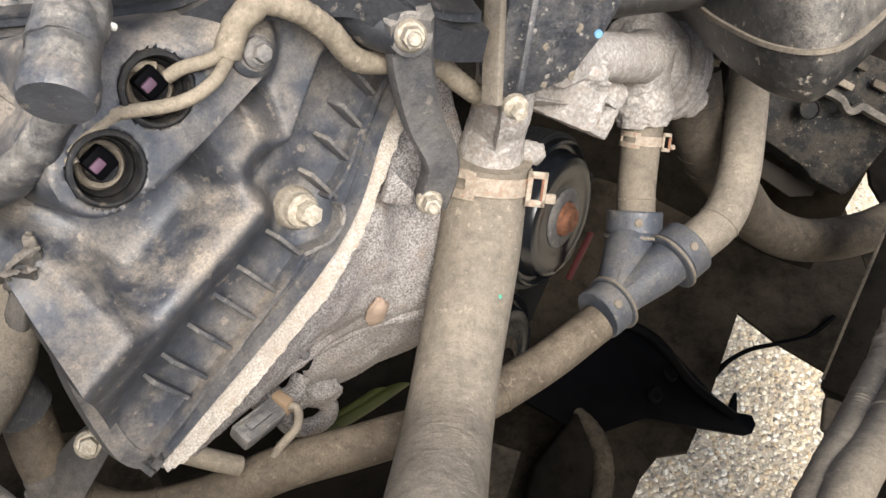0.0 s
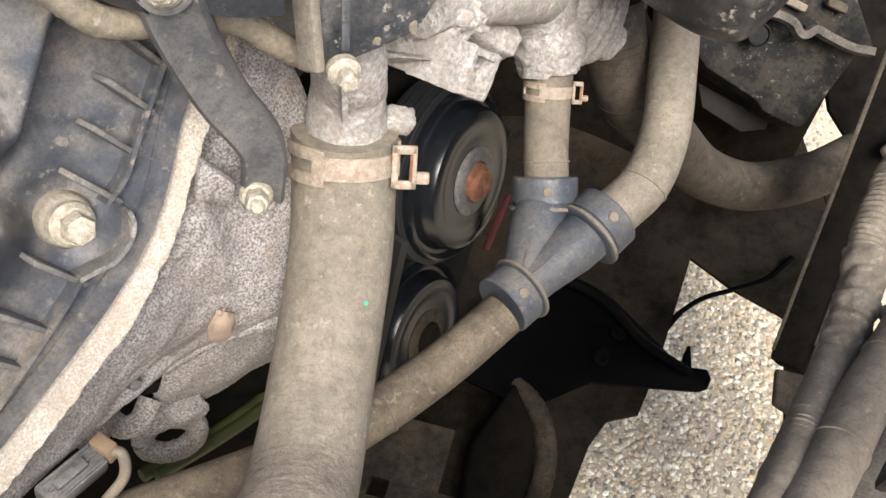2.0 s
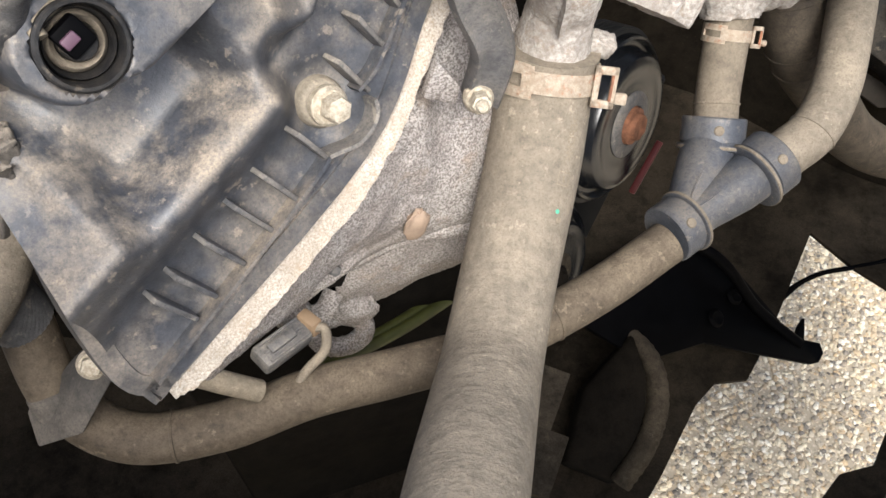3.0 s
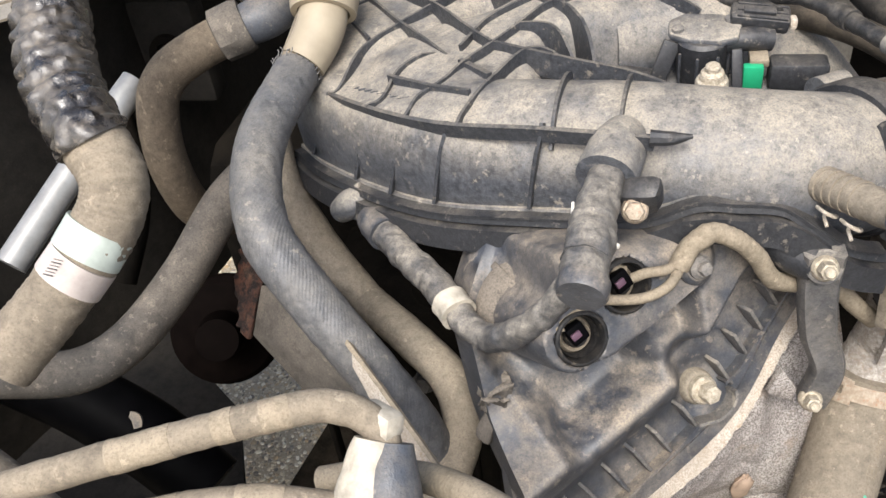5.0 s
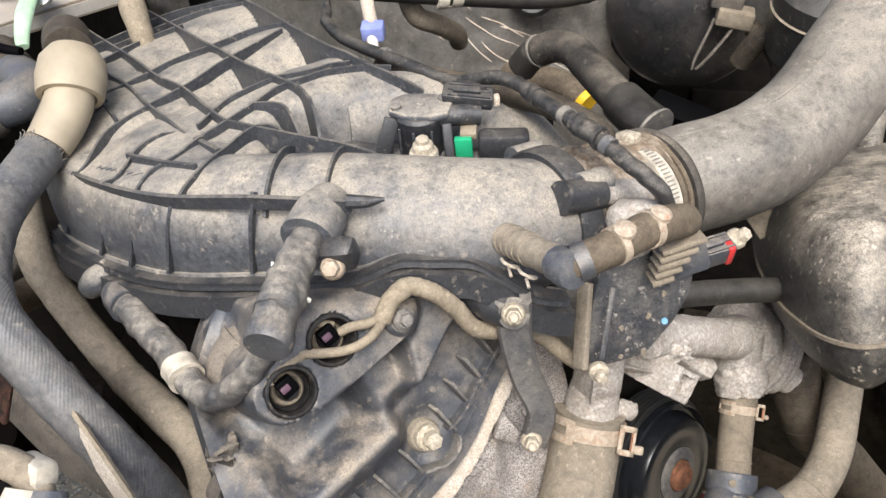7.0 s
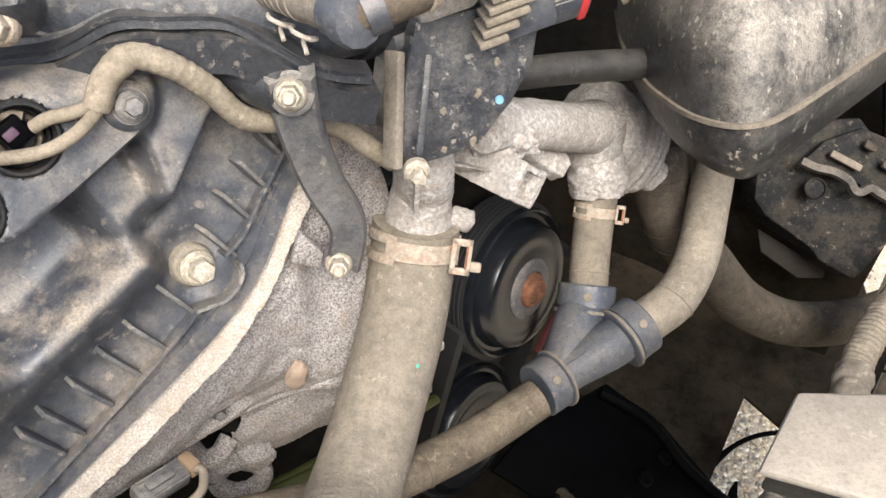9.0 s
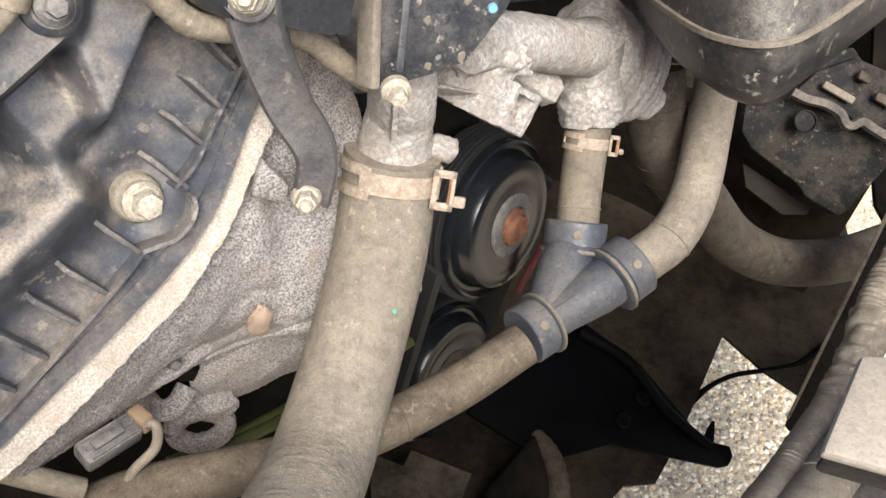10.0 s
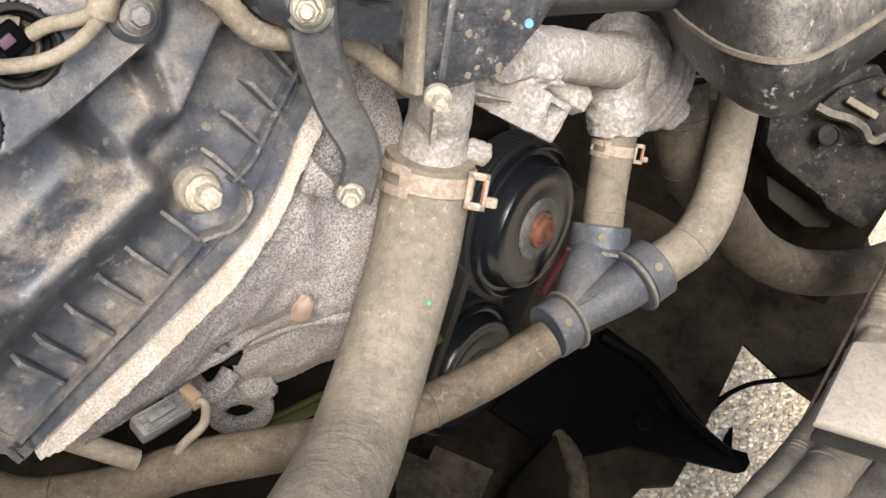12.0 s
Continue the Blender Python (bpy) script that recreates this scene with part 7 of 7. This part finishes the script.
part("body", tube([(-0.148, 0.084, 1.119), (-0.146, 0.074, 1.110), (-0.142, 0.060, 1.092), (-0.140, 0.046, 1.065)], [0.0075, 0.0115, 0.0135, 0.013], 6, 24, crumple=0.0008), M_YGREY, fv)
part("cap", block((-0.154, 0.0885, 1.1235), (0.9, -0.3, 0.1), (0.2, 0.8, -0.5), (0, 0.5, 0.8), 0.017, 0.011, 0.010, 0.003), M_TAPEWHITE, fv, "pale folded cap")
part("shell", tube([(-0.153, 0.082, 1.121), (-0.152, 0.068, 1.109), (-0.150, 0.053, 1.091), (-0.148, 0.039, 1.066)], [0.0075, 0.0105, 0.0115, 0.011], 6, 20, crumple=0.0012), M_TAPEWHITE, fv, "dirty white shell")
part("grip", tube([(-0.133, 0.066, 1.098), (-0.124, 0.068, 1.086), (-0.117, 0.068, 1.07)], 0.006, 5, 16), M_YGREY, fv)
plain_hose("front_hose", "dusty beige hose crossing in front of the engine", [(-0.20, 0.10, 1.052), (-0.175, 0.105, 1.062), (-0.148, 0.098, 1.080), (-0.126, 0.087, 1.097), (-0.106, 0.077, 1.107), (-0.089, 0.067, 1.114), (-0.073, 0.057, 1.115), (-0.055, 0.04, 1.108), (-0.04, 0.015, 1.09)], 0.0060, M_LOOM, ((20, 0.002), (61, 0.0012)))
plain_hose("front_hose", "thick dusty hose low at the front", [(-0.44, 0.07, 1.02), (-0.38, 0.06, 1.01), (-0.32, 0.045, 1.0), (-0.27, 0.03, 0.97), (-0.22, 0.02, 0.92)], 0.02, M_RUBBER, ((16, 0.002), (30, 0.002)))

# ---- under the rim: sensor plug and stub pipe ----
electric_plug("grey sensor plug under the valve cover", (-0.098, 0.200, 0.872), (-0.082, 0.222, 0.866), 0.013, 0.010, M_STRAP)
single("plug_tip", block((-0.0795, 0.2245, 0.868), (0.5, 0.8, -0.2), (-0.8, 0.5, 0), (0, 0.2, 1), 0.007, 0.011, 0.009, 0.0015), plain("tan_plastic", (0.22, 0.15, 0.09), 0.7), "tan tip of the sensor plug", "connector")
hose("sensor_wire", "thin dusty sensor wire", [(-0.079, 0.222, 0.868), (-0.072, 0.222, 0.868), (-0.071, 0.214, 0.862), (-0.080, 0.204, 0.855), (-0.085, 0.195, 0.845)], 0.0025, M_RUBBER, "wire", seg=12)
hose("stub_pipe", "pale dusty stub pipe below the valve cover corner", [(-0.1330, 0.1838, 0.8954), (-0.1221, 0.1865, 0.8838), (-0.1103, 0.1888, 0.8719), (-0.0977, 0.1913, 0.8600)], 0.0054, M_LOOM, "pipe")
cl = thing("hose_bracket", "dusty metal hose bracket with a bolt at the cover corner", "bracket", (-0.18, 0.19, 0.88))
part("plate", slab([V(-0.155, 0.195, 0.905), V(-0.145, 0.18, 0.905), V(-0.165, 0.158, 0.875), V(-0.19, 0.155, 0.86), V(-0.20, 0.17, 0.862), V(-0.175, 0.19, 0.885)], (0.3, -0.6, 0.7), 0.004, 0.0015), M_FIRE, cl)
part("bolt", hex_bolt((-0.160, 0.181, 0.898), (0.3, -0.6, 0.7), 0.008, 0.005), M_ZINC, cl)
part("band", lathe((-0.186, 0.178, 0.862), (0.35, -0.55, -0.75), [(0.0125, -0.007), (0.0138, -0.006), (0.0138, 0.006), (0.0125, 0.007)], 24), M_FIRE, cl)
lb = thing("casting_boss", "sandy cast bolt boss beside the lifting eye", "engine", (-0.1, 0.25, 0.82))
part("boss", lathe((-0.101, 0.248, 0.838), (0.45, -0.6, 0.55), [(0.011, -0.015), (0.010, 0.006), (0.007, 0.010), (0.003, 0.011)], 20), M_CAST, lb)
part("lip", tube([(-0.102, 0.262, 0.818), (-0.094, 0.258, 0.812), (-0.086, 0.262, 0.812), (-0.082, 0.272, 0.815)], 0.006, 5, 14), M_CAST, lb)
part("dark_bolt", hex_bolt((-0.083, 0.283, 0.822), (0.2, -0.8, 0.5), 0.012, 0.01, 1.4), M_UNDER, lb)
# flat crumb lying on the casting
wc = bmesh.new()
bmesh.ops.create_icosphere(wc, subdivisions=3, radius=1.0)
for v in wc.verts:
    k = 1 + 0.25 * noise.noise(v.co * 2.2) - 0.25 * max(0, v.co.z)
    v.co = V(-0.034, 0.276, 0.883) + V(0.9, 0.38, 0.1) * v.co.x * 0.0065 * k + V(0.1, 0.1, 1) * v.co.z * 0.0125 * k + V(0.38, -0.9, 0.2) * v.co.y * 0.004
single("wood_chip", wc, M_WOOD, "brown dry wood chip stuck on the casting", "wood chip")
single("cast_tab", slab([V(-0.024, 0.287, 0.982), V(-0.014, 0.289, 0.966), V(-0.016, 0.288, 0.955), V(-0.030, 0.284, 0.962)], (0.3, -0.8, 0.4), 0.008, 0.002), M_CAST, "pale pinkish cast tab behind the strap", "engine")

# ---- belt drive and dark parts below ----
bax = V(0.82, -0.517, 0.246).normalized()
c1, c2 = V(0.090, 0.4505, 0.772) - bax * 0.018, V(0.059, 0.444, 0.568) - bax * 0.018
for sgn in (-1, 1):
    e = bax.cross(c2 - c1).normalized() * sgn * 0.066
    single("drive_belt", strip([c1 + e, c1.lerp(c2, 0.5) + e, c2 + e], 0.024, 0.004, e), M_BELT, "black ribbed drive belt between two pulleys", "belt", "belt runs")
for k in range(2):
    hose("belt_edge", "olive-tinted ribbed belt run", [(-0.10 + k * 0.008, 0.255, 0.752), (-0.06 + k * 0.008, 0.295, 0.732), (-0.02 + k * 0.008, 0.345, 0.71), (0.03, 0.40, 0.69)], 0.004, M_GREENBELT, "belt", "belt runs")
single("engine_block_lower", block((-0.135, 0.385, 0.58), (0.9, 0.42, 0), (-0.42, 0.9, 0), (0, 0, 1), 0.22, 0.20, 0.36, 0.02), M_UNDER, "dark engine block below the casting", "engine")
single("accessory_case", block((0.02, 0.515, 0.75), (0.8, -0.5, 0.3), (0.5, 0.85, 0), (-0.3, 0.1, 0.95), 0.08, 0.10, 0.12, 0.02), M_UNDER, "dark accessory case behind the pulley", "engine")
single("red_tag", bar((0.119, 0.460, 0.745), (0.102, 0.430, 0.720), 0.005, 0.004), M_DARKRED, "dark red bar behind the hose connector", "bar")


def fork_bracket():
    ob = thing("fork_bracket", "glossy black steel bracket with a forked end", "bracket", (0.26, 0.53, 0.36))
    out = [V(0.369, 0.506, 0.38), V(0.372, 0.495, 0.378), V(0.366, 0.484, 0.376), V(0.356, 0.479, 0.38), V(0.29, 0.470, 0.41), V(0.227, 0.462, 0.44), V(0.164, 0.426, 0.461), V(0.129, 0.430, 0.481), V(0.078, 0.441, 0.511), V(0.102, 0.481, 0.510), V(0.151, 0.533, 0.499), V(0.193, 0.573, 0.489), V(0.262, 0.56, 0.44), V(0.312, 0.530, 0.40), V(0.330, 0.516, 0.39), V(0.343, 0.512, 0.385), V(0.347, 0.522, 0.386), V(0.354, 0.533, 0.386), V(0.353, 0.518, 0.383), V(0.352, 0.508, 0.381)]
    part("plate", slab(out, (0.45, -0.25, 0.86), 0.006, 0.0012), M_BLACK, ob)
    part("dimple", lathe((0.262, 0.522, 0.438), (0.45, -0.25, 0.86), [(0.010, 0), (0.007, 0.003), (0.003, 0.001)], 20), M_BLACK, ob)
    part("dimple", lathe((0.238, 0.488, 0.447), (0.45, -0.25, 0.86), [(0.010, 0), (0.007, 0.003), (0.003, 0.001)], 20), M_BLACK, ob)
    part("spine", tube([(0.345, 0.50, 0.384), (0.29, 0.52, 0.42), (0.24, 0.54, 0.475), (0.185, 0.555, 0.498)], 0.006, 6, 12), M_BLACK, ob)
    return ob


fork_bracket()
hose("ground_wire", "thin black wire across the opening", [(0.318, 0.548, 0.346), (0.3287, 0.5595, 0.3513), (0.3428, 0.5736, 0.3619), (0.3603, 0.587, 0.3718), (0.3848, 0.5985, 0.379), (0.4191, 0.6068, 0.383), (0.46, 0.62, 0.385), (0.49, 0.64, 0.40)], [0.0048, 0.0046, 0.0042, 0.0030, 0.0030, 0.0030, 0.0030, 0.0030], M_BLACK, "wire", seg=12)
cw = thing("coolant_drum", "dark ribbed round casing under the hoses", "casing", (0.14, 0.39, 0.42))
part("rim_hose", tube([(0.120, 0.465, 0.455), (0.150, 0.44, 0.47), (0.166, 0.41, 0.475), (0.170, 0.375, 0.467), (0.160, 0.34, 0.45), (0.14, 0.31, 0.43)], 0.0105, 10, 18, wave=0.0006, pitch=0.009), M_PLATE, cw, "dusty pleated rim")
part("face", slab([V(0.145, 0.44, 0.49), V(0.16, 0.40, 0.48), V(0.16, 0.36, 0.46), V(0.14, 0.31, 0.43), V(0.09, 0.33, 0.42), V(0.105, 0.40, 0.44)], (0.3, -0.2, 0.9), 0.02, 0.004), M_UNDER, cw)
# ---- right side: control unit, frame rail and looms ----
def control_unit():
    ob = thing("control_unit", "dusty black finned control unit box", "control unit", (0.41, 0.68, 0.56))
    n = V(0.05, -0.72, 0.69).normalized()
    out = [V(0.335, 0.719, 0.645), V(0.348, 0.708, 0.632), V(0.402, 0.688, 0.607), V(0.411, 0.680, 0.598), V(0.450, 0.669, 0.584), V(0.458, 0.674, 0.589), V(0.508, 0.724, 0.637), V(0.512, 0.735, 0.648), V(0.50, 0.745, 0.66), V(0.44, 0.79, 0.711), V(0.36, 0.78, 0.707), V(0.335, 0.745, 0.672)]
    lid = part("lid", slab([p - n * 0.025 for p in out], n, 0.05, 0.004), M_BOX, ob)
    lip = [V(0.3694, 0.7478, 0.6761), V(0.3845, 0.7445, 0.6716), V(0.4033, 0.7432, 0.6689), V(0.4198, 0.7385, 0.6628), V(0.4275, 0.7317, 0.6551), V(0.4346, 0.7312, 0.6541), V(0.4437, 0.7349, 0.6573), V(0.4567, 0.7311, 0.6523), V(0.4812, 0.7247, 0.6439), V(0.505, 0.725, 0.638)]
    part("wavy_lip", strip(lip, 0.010, 0.008, n), M_FIRE, ob, "dusty wavy lip")
    part("top_plate", slab([V(0.3756, 0.7526, 0.6734), V(0.3942, 0.7683, 0.6885), V(0.4323, 0.782, 0.7), V(0.4806, 0.7729, 0.687), V(0.5096, 0.7276, 0.6391), V(0.4468, 0.737, 0.6519), V(0.4213, 0.7452, 0.6624)], n, 0.010, 0.002), M_BOX, ob, "dusty top plate")
    part("metal_bar", bar(V(0.3983, 0.7569, 0.6821) + n * 0.006, V(0.4313, 0.7483, 0.6707) + n * 0.006, 0.008, 0.006, n, 0.002), M_RUBBER, ob, "pale rounded bar")
    for c, w in (((0.4381, 0.7641, 0.6895), 0.014), ((0.4620, 0.7500, 0.6740), 0.022)):
        part("catch", block(V(*c) + n * 0.004, (1, -0.3, -0.3), (0.3, 0.8, 0.6), n, w, 0.010, 0.008, 0.003), M_RUBBER_DARK, ob)
    part("port", lathe((0.3889, 0.7317, 0.6536), n, [(0.012, 0), (0.0115, 0.003), (0.010, 0.0035), (0.0095, 0.001), (0.003, 0.001)], 24), M_BOX, ob)
    return ob


control_unit()
single("folded_card", slab([V(0.3541, 0.7486, 0.5724), V(0.4011, 0.7337, 0.5534), V(0.4373, 0.7264, 0.5432), V(0.4326, 0.7171, 0.5339), V(0.4046, 0.7144, 0.533), V(0.3604, 0.7309, 0.5535)], (0.05, -0.72, 0.69), 0.004, 0.001), M_CARD, "brown folded liner under the control unit", "liner")
for k in range(5):
    single("fin", bar((0.255 + 0.004 * k, 0.62 + 0.006 * k, 0.80 - 0.008 * k), (0.275 + 0.004 * k, 0.63 + 0.006 * k, 0.802 - 0.008 * k), 0.003, 0.004), M_COVER, "thin grey fin of a plug stack", "fin", "plug fins")
single("side_bracket", block((0.245, 0.60, 0.80), (1, 0.2, 0), (-0.2, 1, 0), (0, 0, 1), 0.03, 0.02, 0.03, 0.004), M_UNDER, "dark bracket beside the bypass hose", "bracket")
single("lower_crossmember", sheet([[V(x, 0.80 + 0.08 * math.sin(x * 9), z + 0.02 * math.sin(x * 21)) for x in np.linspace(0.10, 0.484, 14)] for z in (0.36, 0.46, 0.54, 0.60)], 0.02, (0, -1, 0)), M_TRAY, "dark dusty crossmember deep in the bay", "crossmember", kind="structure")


def frame_rail():
    ob = thing("radiator_support", "dark dusty plastic radiator frame rail", "frame rail", (0.33, 0.38, 0.66))
    part("rail", bar((0.405, 0.55, 0.832), (0.305, 0.345, 0.700), 0.034, 0.022, (0.8, -0.5, 0.3), 0.003), M_UNDER, ob)
    part("flange", bar((0.425, 0.55, 0.828), (0.322, 0.345, 0.698), 0.020, 0.008, (0.8, -0.5, 0.3), 0.002), M_RUBBER_DARK, ob)
    part("worn_edge", bar((0.392, 0.556, 0.845), (0.2925, 0.351, 0.7125), 0.0035, 0.004, (0.8, -0.5, 0.3), 0.001), M_RUBBER_DARK, ob, "dusty worn edge")
    part("worn_edge", bar((0.409, 0.540, 0.838), (0.318, 0.352, 0.7175), 0.0025, 0.003, (0.8, -0.5, 0.3), 0.001), M_RUBBER_DARK, ob, "dusty seam")
    part("clip", block((0.368, 0.452, 0.806), (0.8, 0.5, 0.2), (-0.4, 0.7, 0.5), (0.2, -0.4, 0.9), 0.026, 0.011, 0.009, 0.003), M_LOOM, ob, "pale rounded clip")
    for q in (0.3, 0.62):
        part("rail_hole", lathe(V(0.405, 0.55, 0.832).lerp(V(0.305, 0.345, 0.700), q) + V(0.4, -0.3, 0.75).normalized() * 0.0135, (0.4, -0.3, 0.75), [(0.0055, -0.002), (0.0055, 0.0006), (0.0035, 0.0006), (0.0032, -0.001), (0.0005, -0.001)], 18), M_UNDER, ob)
    part("foot", slab([V(0.298, 0.345, 0.70), V(0.318, 0.34, 0.698), V(0.312, 0.315, 0.68), V(0.296, 0.325, 0.685)], (0.2, -0.3, 0.9), 0.006, 0.002), M_RUBBER_DARK, ob)
    part("side_panel", slab([V(0.385, 0.34, 0.69), V(0.395, 0.45, 0.73), V(0.46, 0.47, 0.70), V(0.46, 0.34, 0.66)], (0.3, -0.4, 0.85), 0.005, 0.001), M_UNDER, ob)
    part("tab", block((0.385, 0.50, 0.81), (0.5, 0.7, 0.4), (0.7, -0.6, 0), (0.2, 0.3, 0.9), 0.05, 0.02, 0.02, 0.006), M_RUBBER_DARK, ob)
    return ob


frame_rail()
fl = thing("fan_loom", "dusty beige wrapped fan loom along the radiator frame", "wire loom", (0.25, 0.28, 0.91))
FAN = [(0.297, 0.360, 0.911), (0.277, 0.336, 0.918), (0.261, 0.312, 0.920), (0.249, 0.290, 0.916), (0.240, 0.267, 0.912), (0.225, 0.243, 0.911), (0.204, 0.215, 0.923), (0.188, 0.194, 0.932), (0.173, 0.175, 0.943), (0.160, 0.158, 0.949), (0.136, 0.122, 0.955), (0.105, 0.075, 0.955)]
part("sleeve", crusted(tube(FAN[:8], 0.0078, 40, 28, wave=0.0003, pitch=0.0030, crumple=0.0014), 0.0003, 200), M_LOOM, fl)
part("tape_wrap", tube(FAN[3:6], 0.0092, 40, 40, crumple=0.0030), M_RUBBER, fl, "loose crinkled tape wrap")
part("tape_wrap", tube(FAN[5:], 0.0082, 20, 32, crumple=0.0008), M_RUBBER, fl, "smooth tape wrap")
part("loose_end", tube([V(*FAN[4]) + V(0.008, -0.004, 0.004), V(*FAN[4]) + V(0.010, -0.010, -0.002), V(*FAN[5]) + V(0.006, -0.006, 0.004)], 0.0034, 14, 14, flat=0.4, crumple=0.0016), M_RUBBER, fl)
plain_hose("overflow_hose", "thick dusty hose at the radiator edge", [(0.256, 0.255, 0.922), (0.239, 0.236, 0.927), (0.220, 0.215, 0.929), (0.199, 0.190, 0.936), (0.181, 0.170, 0.946), (0.165, 0.151, 0.956), (0.145, 0.118, 0.962), (0.118, 0.075, 0.962)], 0.0100, M_RUBBER, ((14, 0.0016), (34, 0.0012)))
single("fan_shroud", slab([V(*p) for p in [(0.252, 0.233, 0.925), (0.224, 0.204, 0.928), (0.193, 0.173, 0.936), (0.199, 0.152, 0.946), (0.235, 0.151, 0.946), (0.268, 0.215, 0.932)]], (-0.35, -0.45, 0.82), 0.006, 0.002), M_FIRE, "dusty grey plastic fan shroud beside the hoses", "shroud")
rb = thing("slam_panel_corner", "pale dusty plastic corner of the front panel", "panel", (0.17, 0.13, 1.05))
part("top", slab([V(0.154, 0.160, 1.070), V(0.140, 0.134, 1.071), V(0.165, 0.129, 1.071), V(0.24, 0.108, 1.071), V(0.68, -0.02, 1.07), V(0.68, 0.14, 1.066), V(0.25, 0.155, 1.070), V(0.19, 0.165, 1.068)], (0, 0, 1), 0.0035, 0.0012), M_PANEL, rb)
# Near-black part gives the corner its shaded underside by colour.
part("skirt", slab([V(0.1445, 0.138, 1.067), V(0.167, 0.1335, 1.067), V(0.24, 0.1125, 1.067), V(0.60, 0.01, 1.067), V(0.60, 0.10, 1.067), V(0.158, 0.155, 1.067)], (0, 0, 1), 0.014, 0.002), M_PIPE, rb, "near-black underside standing in for shade")
part("bracket", bar((0.40, 0.08, 1.056), (0.42, -0.02, 1.03), 0.03, 0.012), M_PLASTIC, rb)

osp = thing("oil_separator", "dusty grey rounded oil separator under the manifold", "oil separator", (-0.16, 0.24, 1.03))
part("bowl", tube([(-0.128, 0.276, 1.050), (-0.148, 0.270, 1.044), (-0.166, 0.252, 1.030), (-0.170, 0.240, 1.006), (-0.166, 0.234, 0.985)], [0.012, 0.019, 0.022, 0.022, 0.020], 10, 32), M_FIRE, osp)
part("seam", tube([(-0.1625, 0.257, 1.0345), (-0.1645, 0.2545, 1.0325)], 0.0232, 3, 32), M_FIRE, osp)
part("neck", tube([(-0.135, 0.279, 1.052), (-0.124, 0.284, 1.058), (-0.114, 0.290, 1.062)], 0.011, 5, 20), M_COVER, osp)
single("oil_funnel", lathe((-0.178, 0.275, 1.048), (-0.1, -0.7, -0.6), [(0.012, -0.01), (0.013, 0.0), (0.010, 0.006), (0.004, 0.014)], 20), M_CREAM, "small beige cone behind the breather hose", "cap")

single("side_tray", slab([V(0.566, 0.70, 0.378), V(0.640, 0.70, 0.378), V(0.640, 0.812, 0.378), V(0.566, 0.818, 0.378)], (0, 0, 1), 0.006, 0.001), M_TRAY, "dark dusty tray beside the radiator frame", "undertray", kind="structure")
single("wheel_arch_panel", slab([V(0.600, 0.875, 0.400), V(0.630, 0.842, 0.371), V(0.80, 0.84, 0.371), V(0.80, 1.10, 0.56), V(0.58, 1.10, 0.56), V(0.585, 0.95, 0.455)], (0.05, -0.6, 0.8), 0.01, 0.002), M_UNDER, "dark wheel arch panel beyond the control unit", "panel", kind="structure")

sp = thing("splash_panel", "tan dusty splash panel of square plates low in the bay", "panel", (0.03, 0.36, 0.47))
for kx in range(2):
    for ky in range(2):
        x0, y0 = -0.045 + 0.064 * kx, 0.285 + 0.064 * ky
        part("plate", block((x0 + 0.03, y0 + 0.03, 0.466), (0.96, -0.28, 0), (0.28, 0.96, 0), (0, 0, 1), 0.0625, 0.0625, 0.008, 0.001), M_PLATE, sp)
part("bearer", bar((-0.03, 0.30, 0.458), (-0.02, 0.40, 0.385), 0.02, 0.02), M_UNDER, sp)

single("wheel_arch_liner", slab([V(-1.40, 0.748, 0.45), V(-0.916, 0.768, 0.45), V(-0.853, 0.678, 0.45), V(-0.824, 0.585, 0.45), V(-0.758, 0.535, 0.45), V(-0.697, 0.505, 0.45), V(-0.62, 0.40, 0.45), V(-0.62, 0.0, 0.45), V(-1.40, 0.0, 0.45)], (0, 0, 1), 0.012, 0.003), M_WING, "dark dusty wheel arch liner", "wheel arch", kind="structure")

# Added slab that cuts the bright gap down to a sliver.
single("cowl_gap_mask", slab([V(0.085, 1.15, 0.815), V(0.085, 1.15, 0.758), V(0.14, 1.15, 0.778), V(0.215, 1.15, 0.803), V(0.215, 1.15, 0.815)], (0, -1, 0), 0.006, 0.001), M_UNDER, "dark slab added to trim the bright gap under the cowl", "gusset", kind="structure")
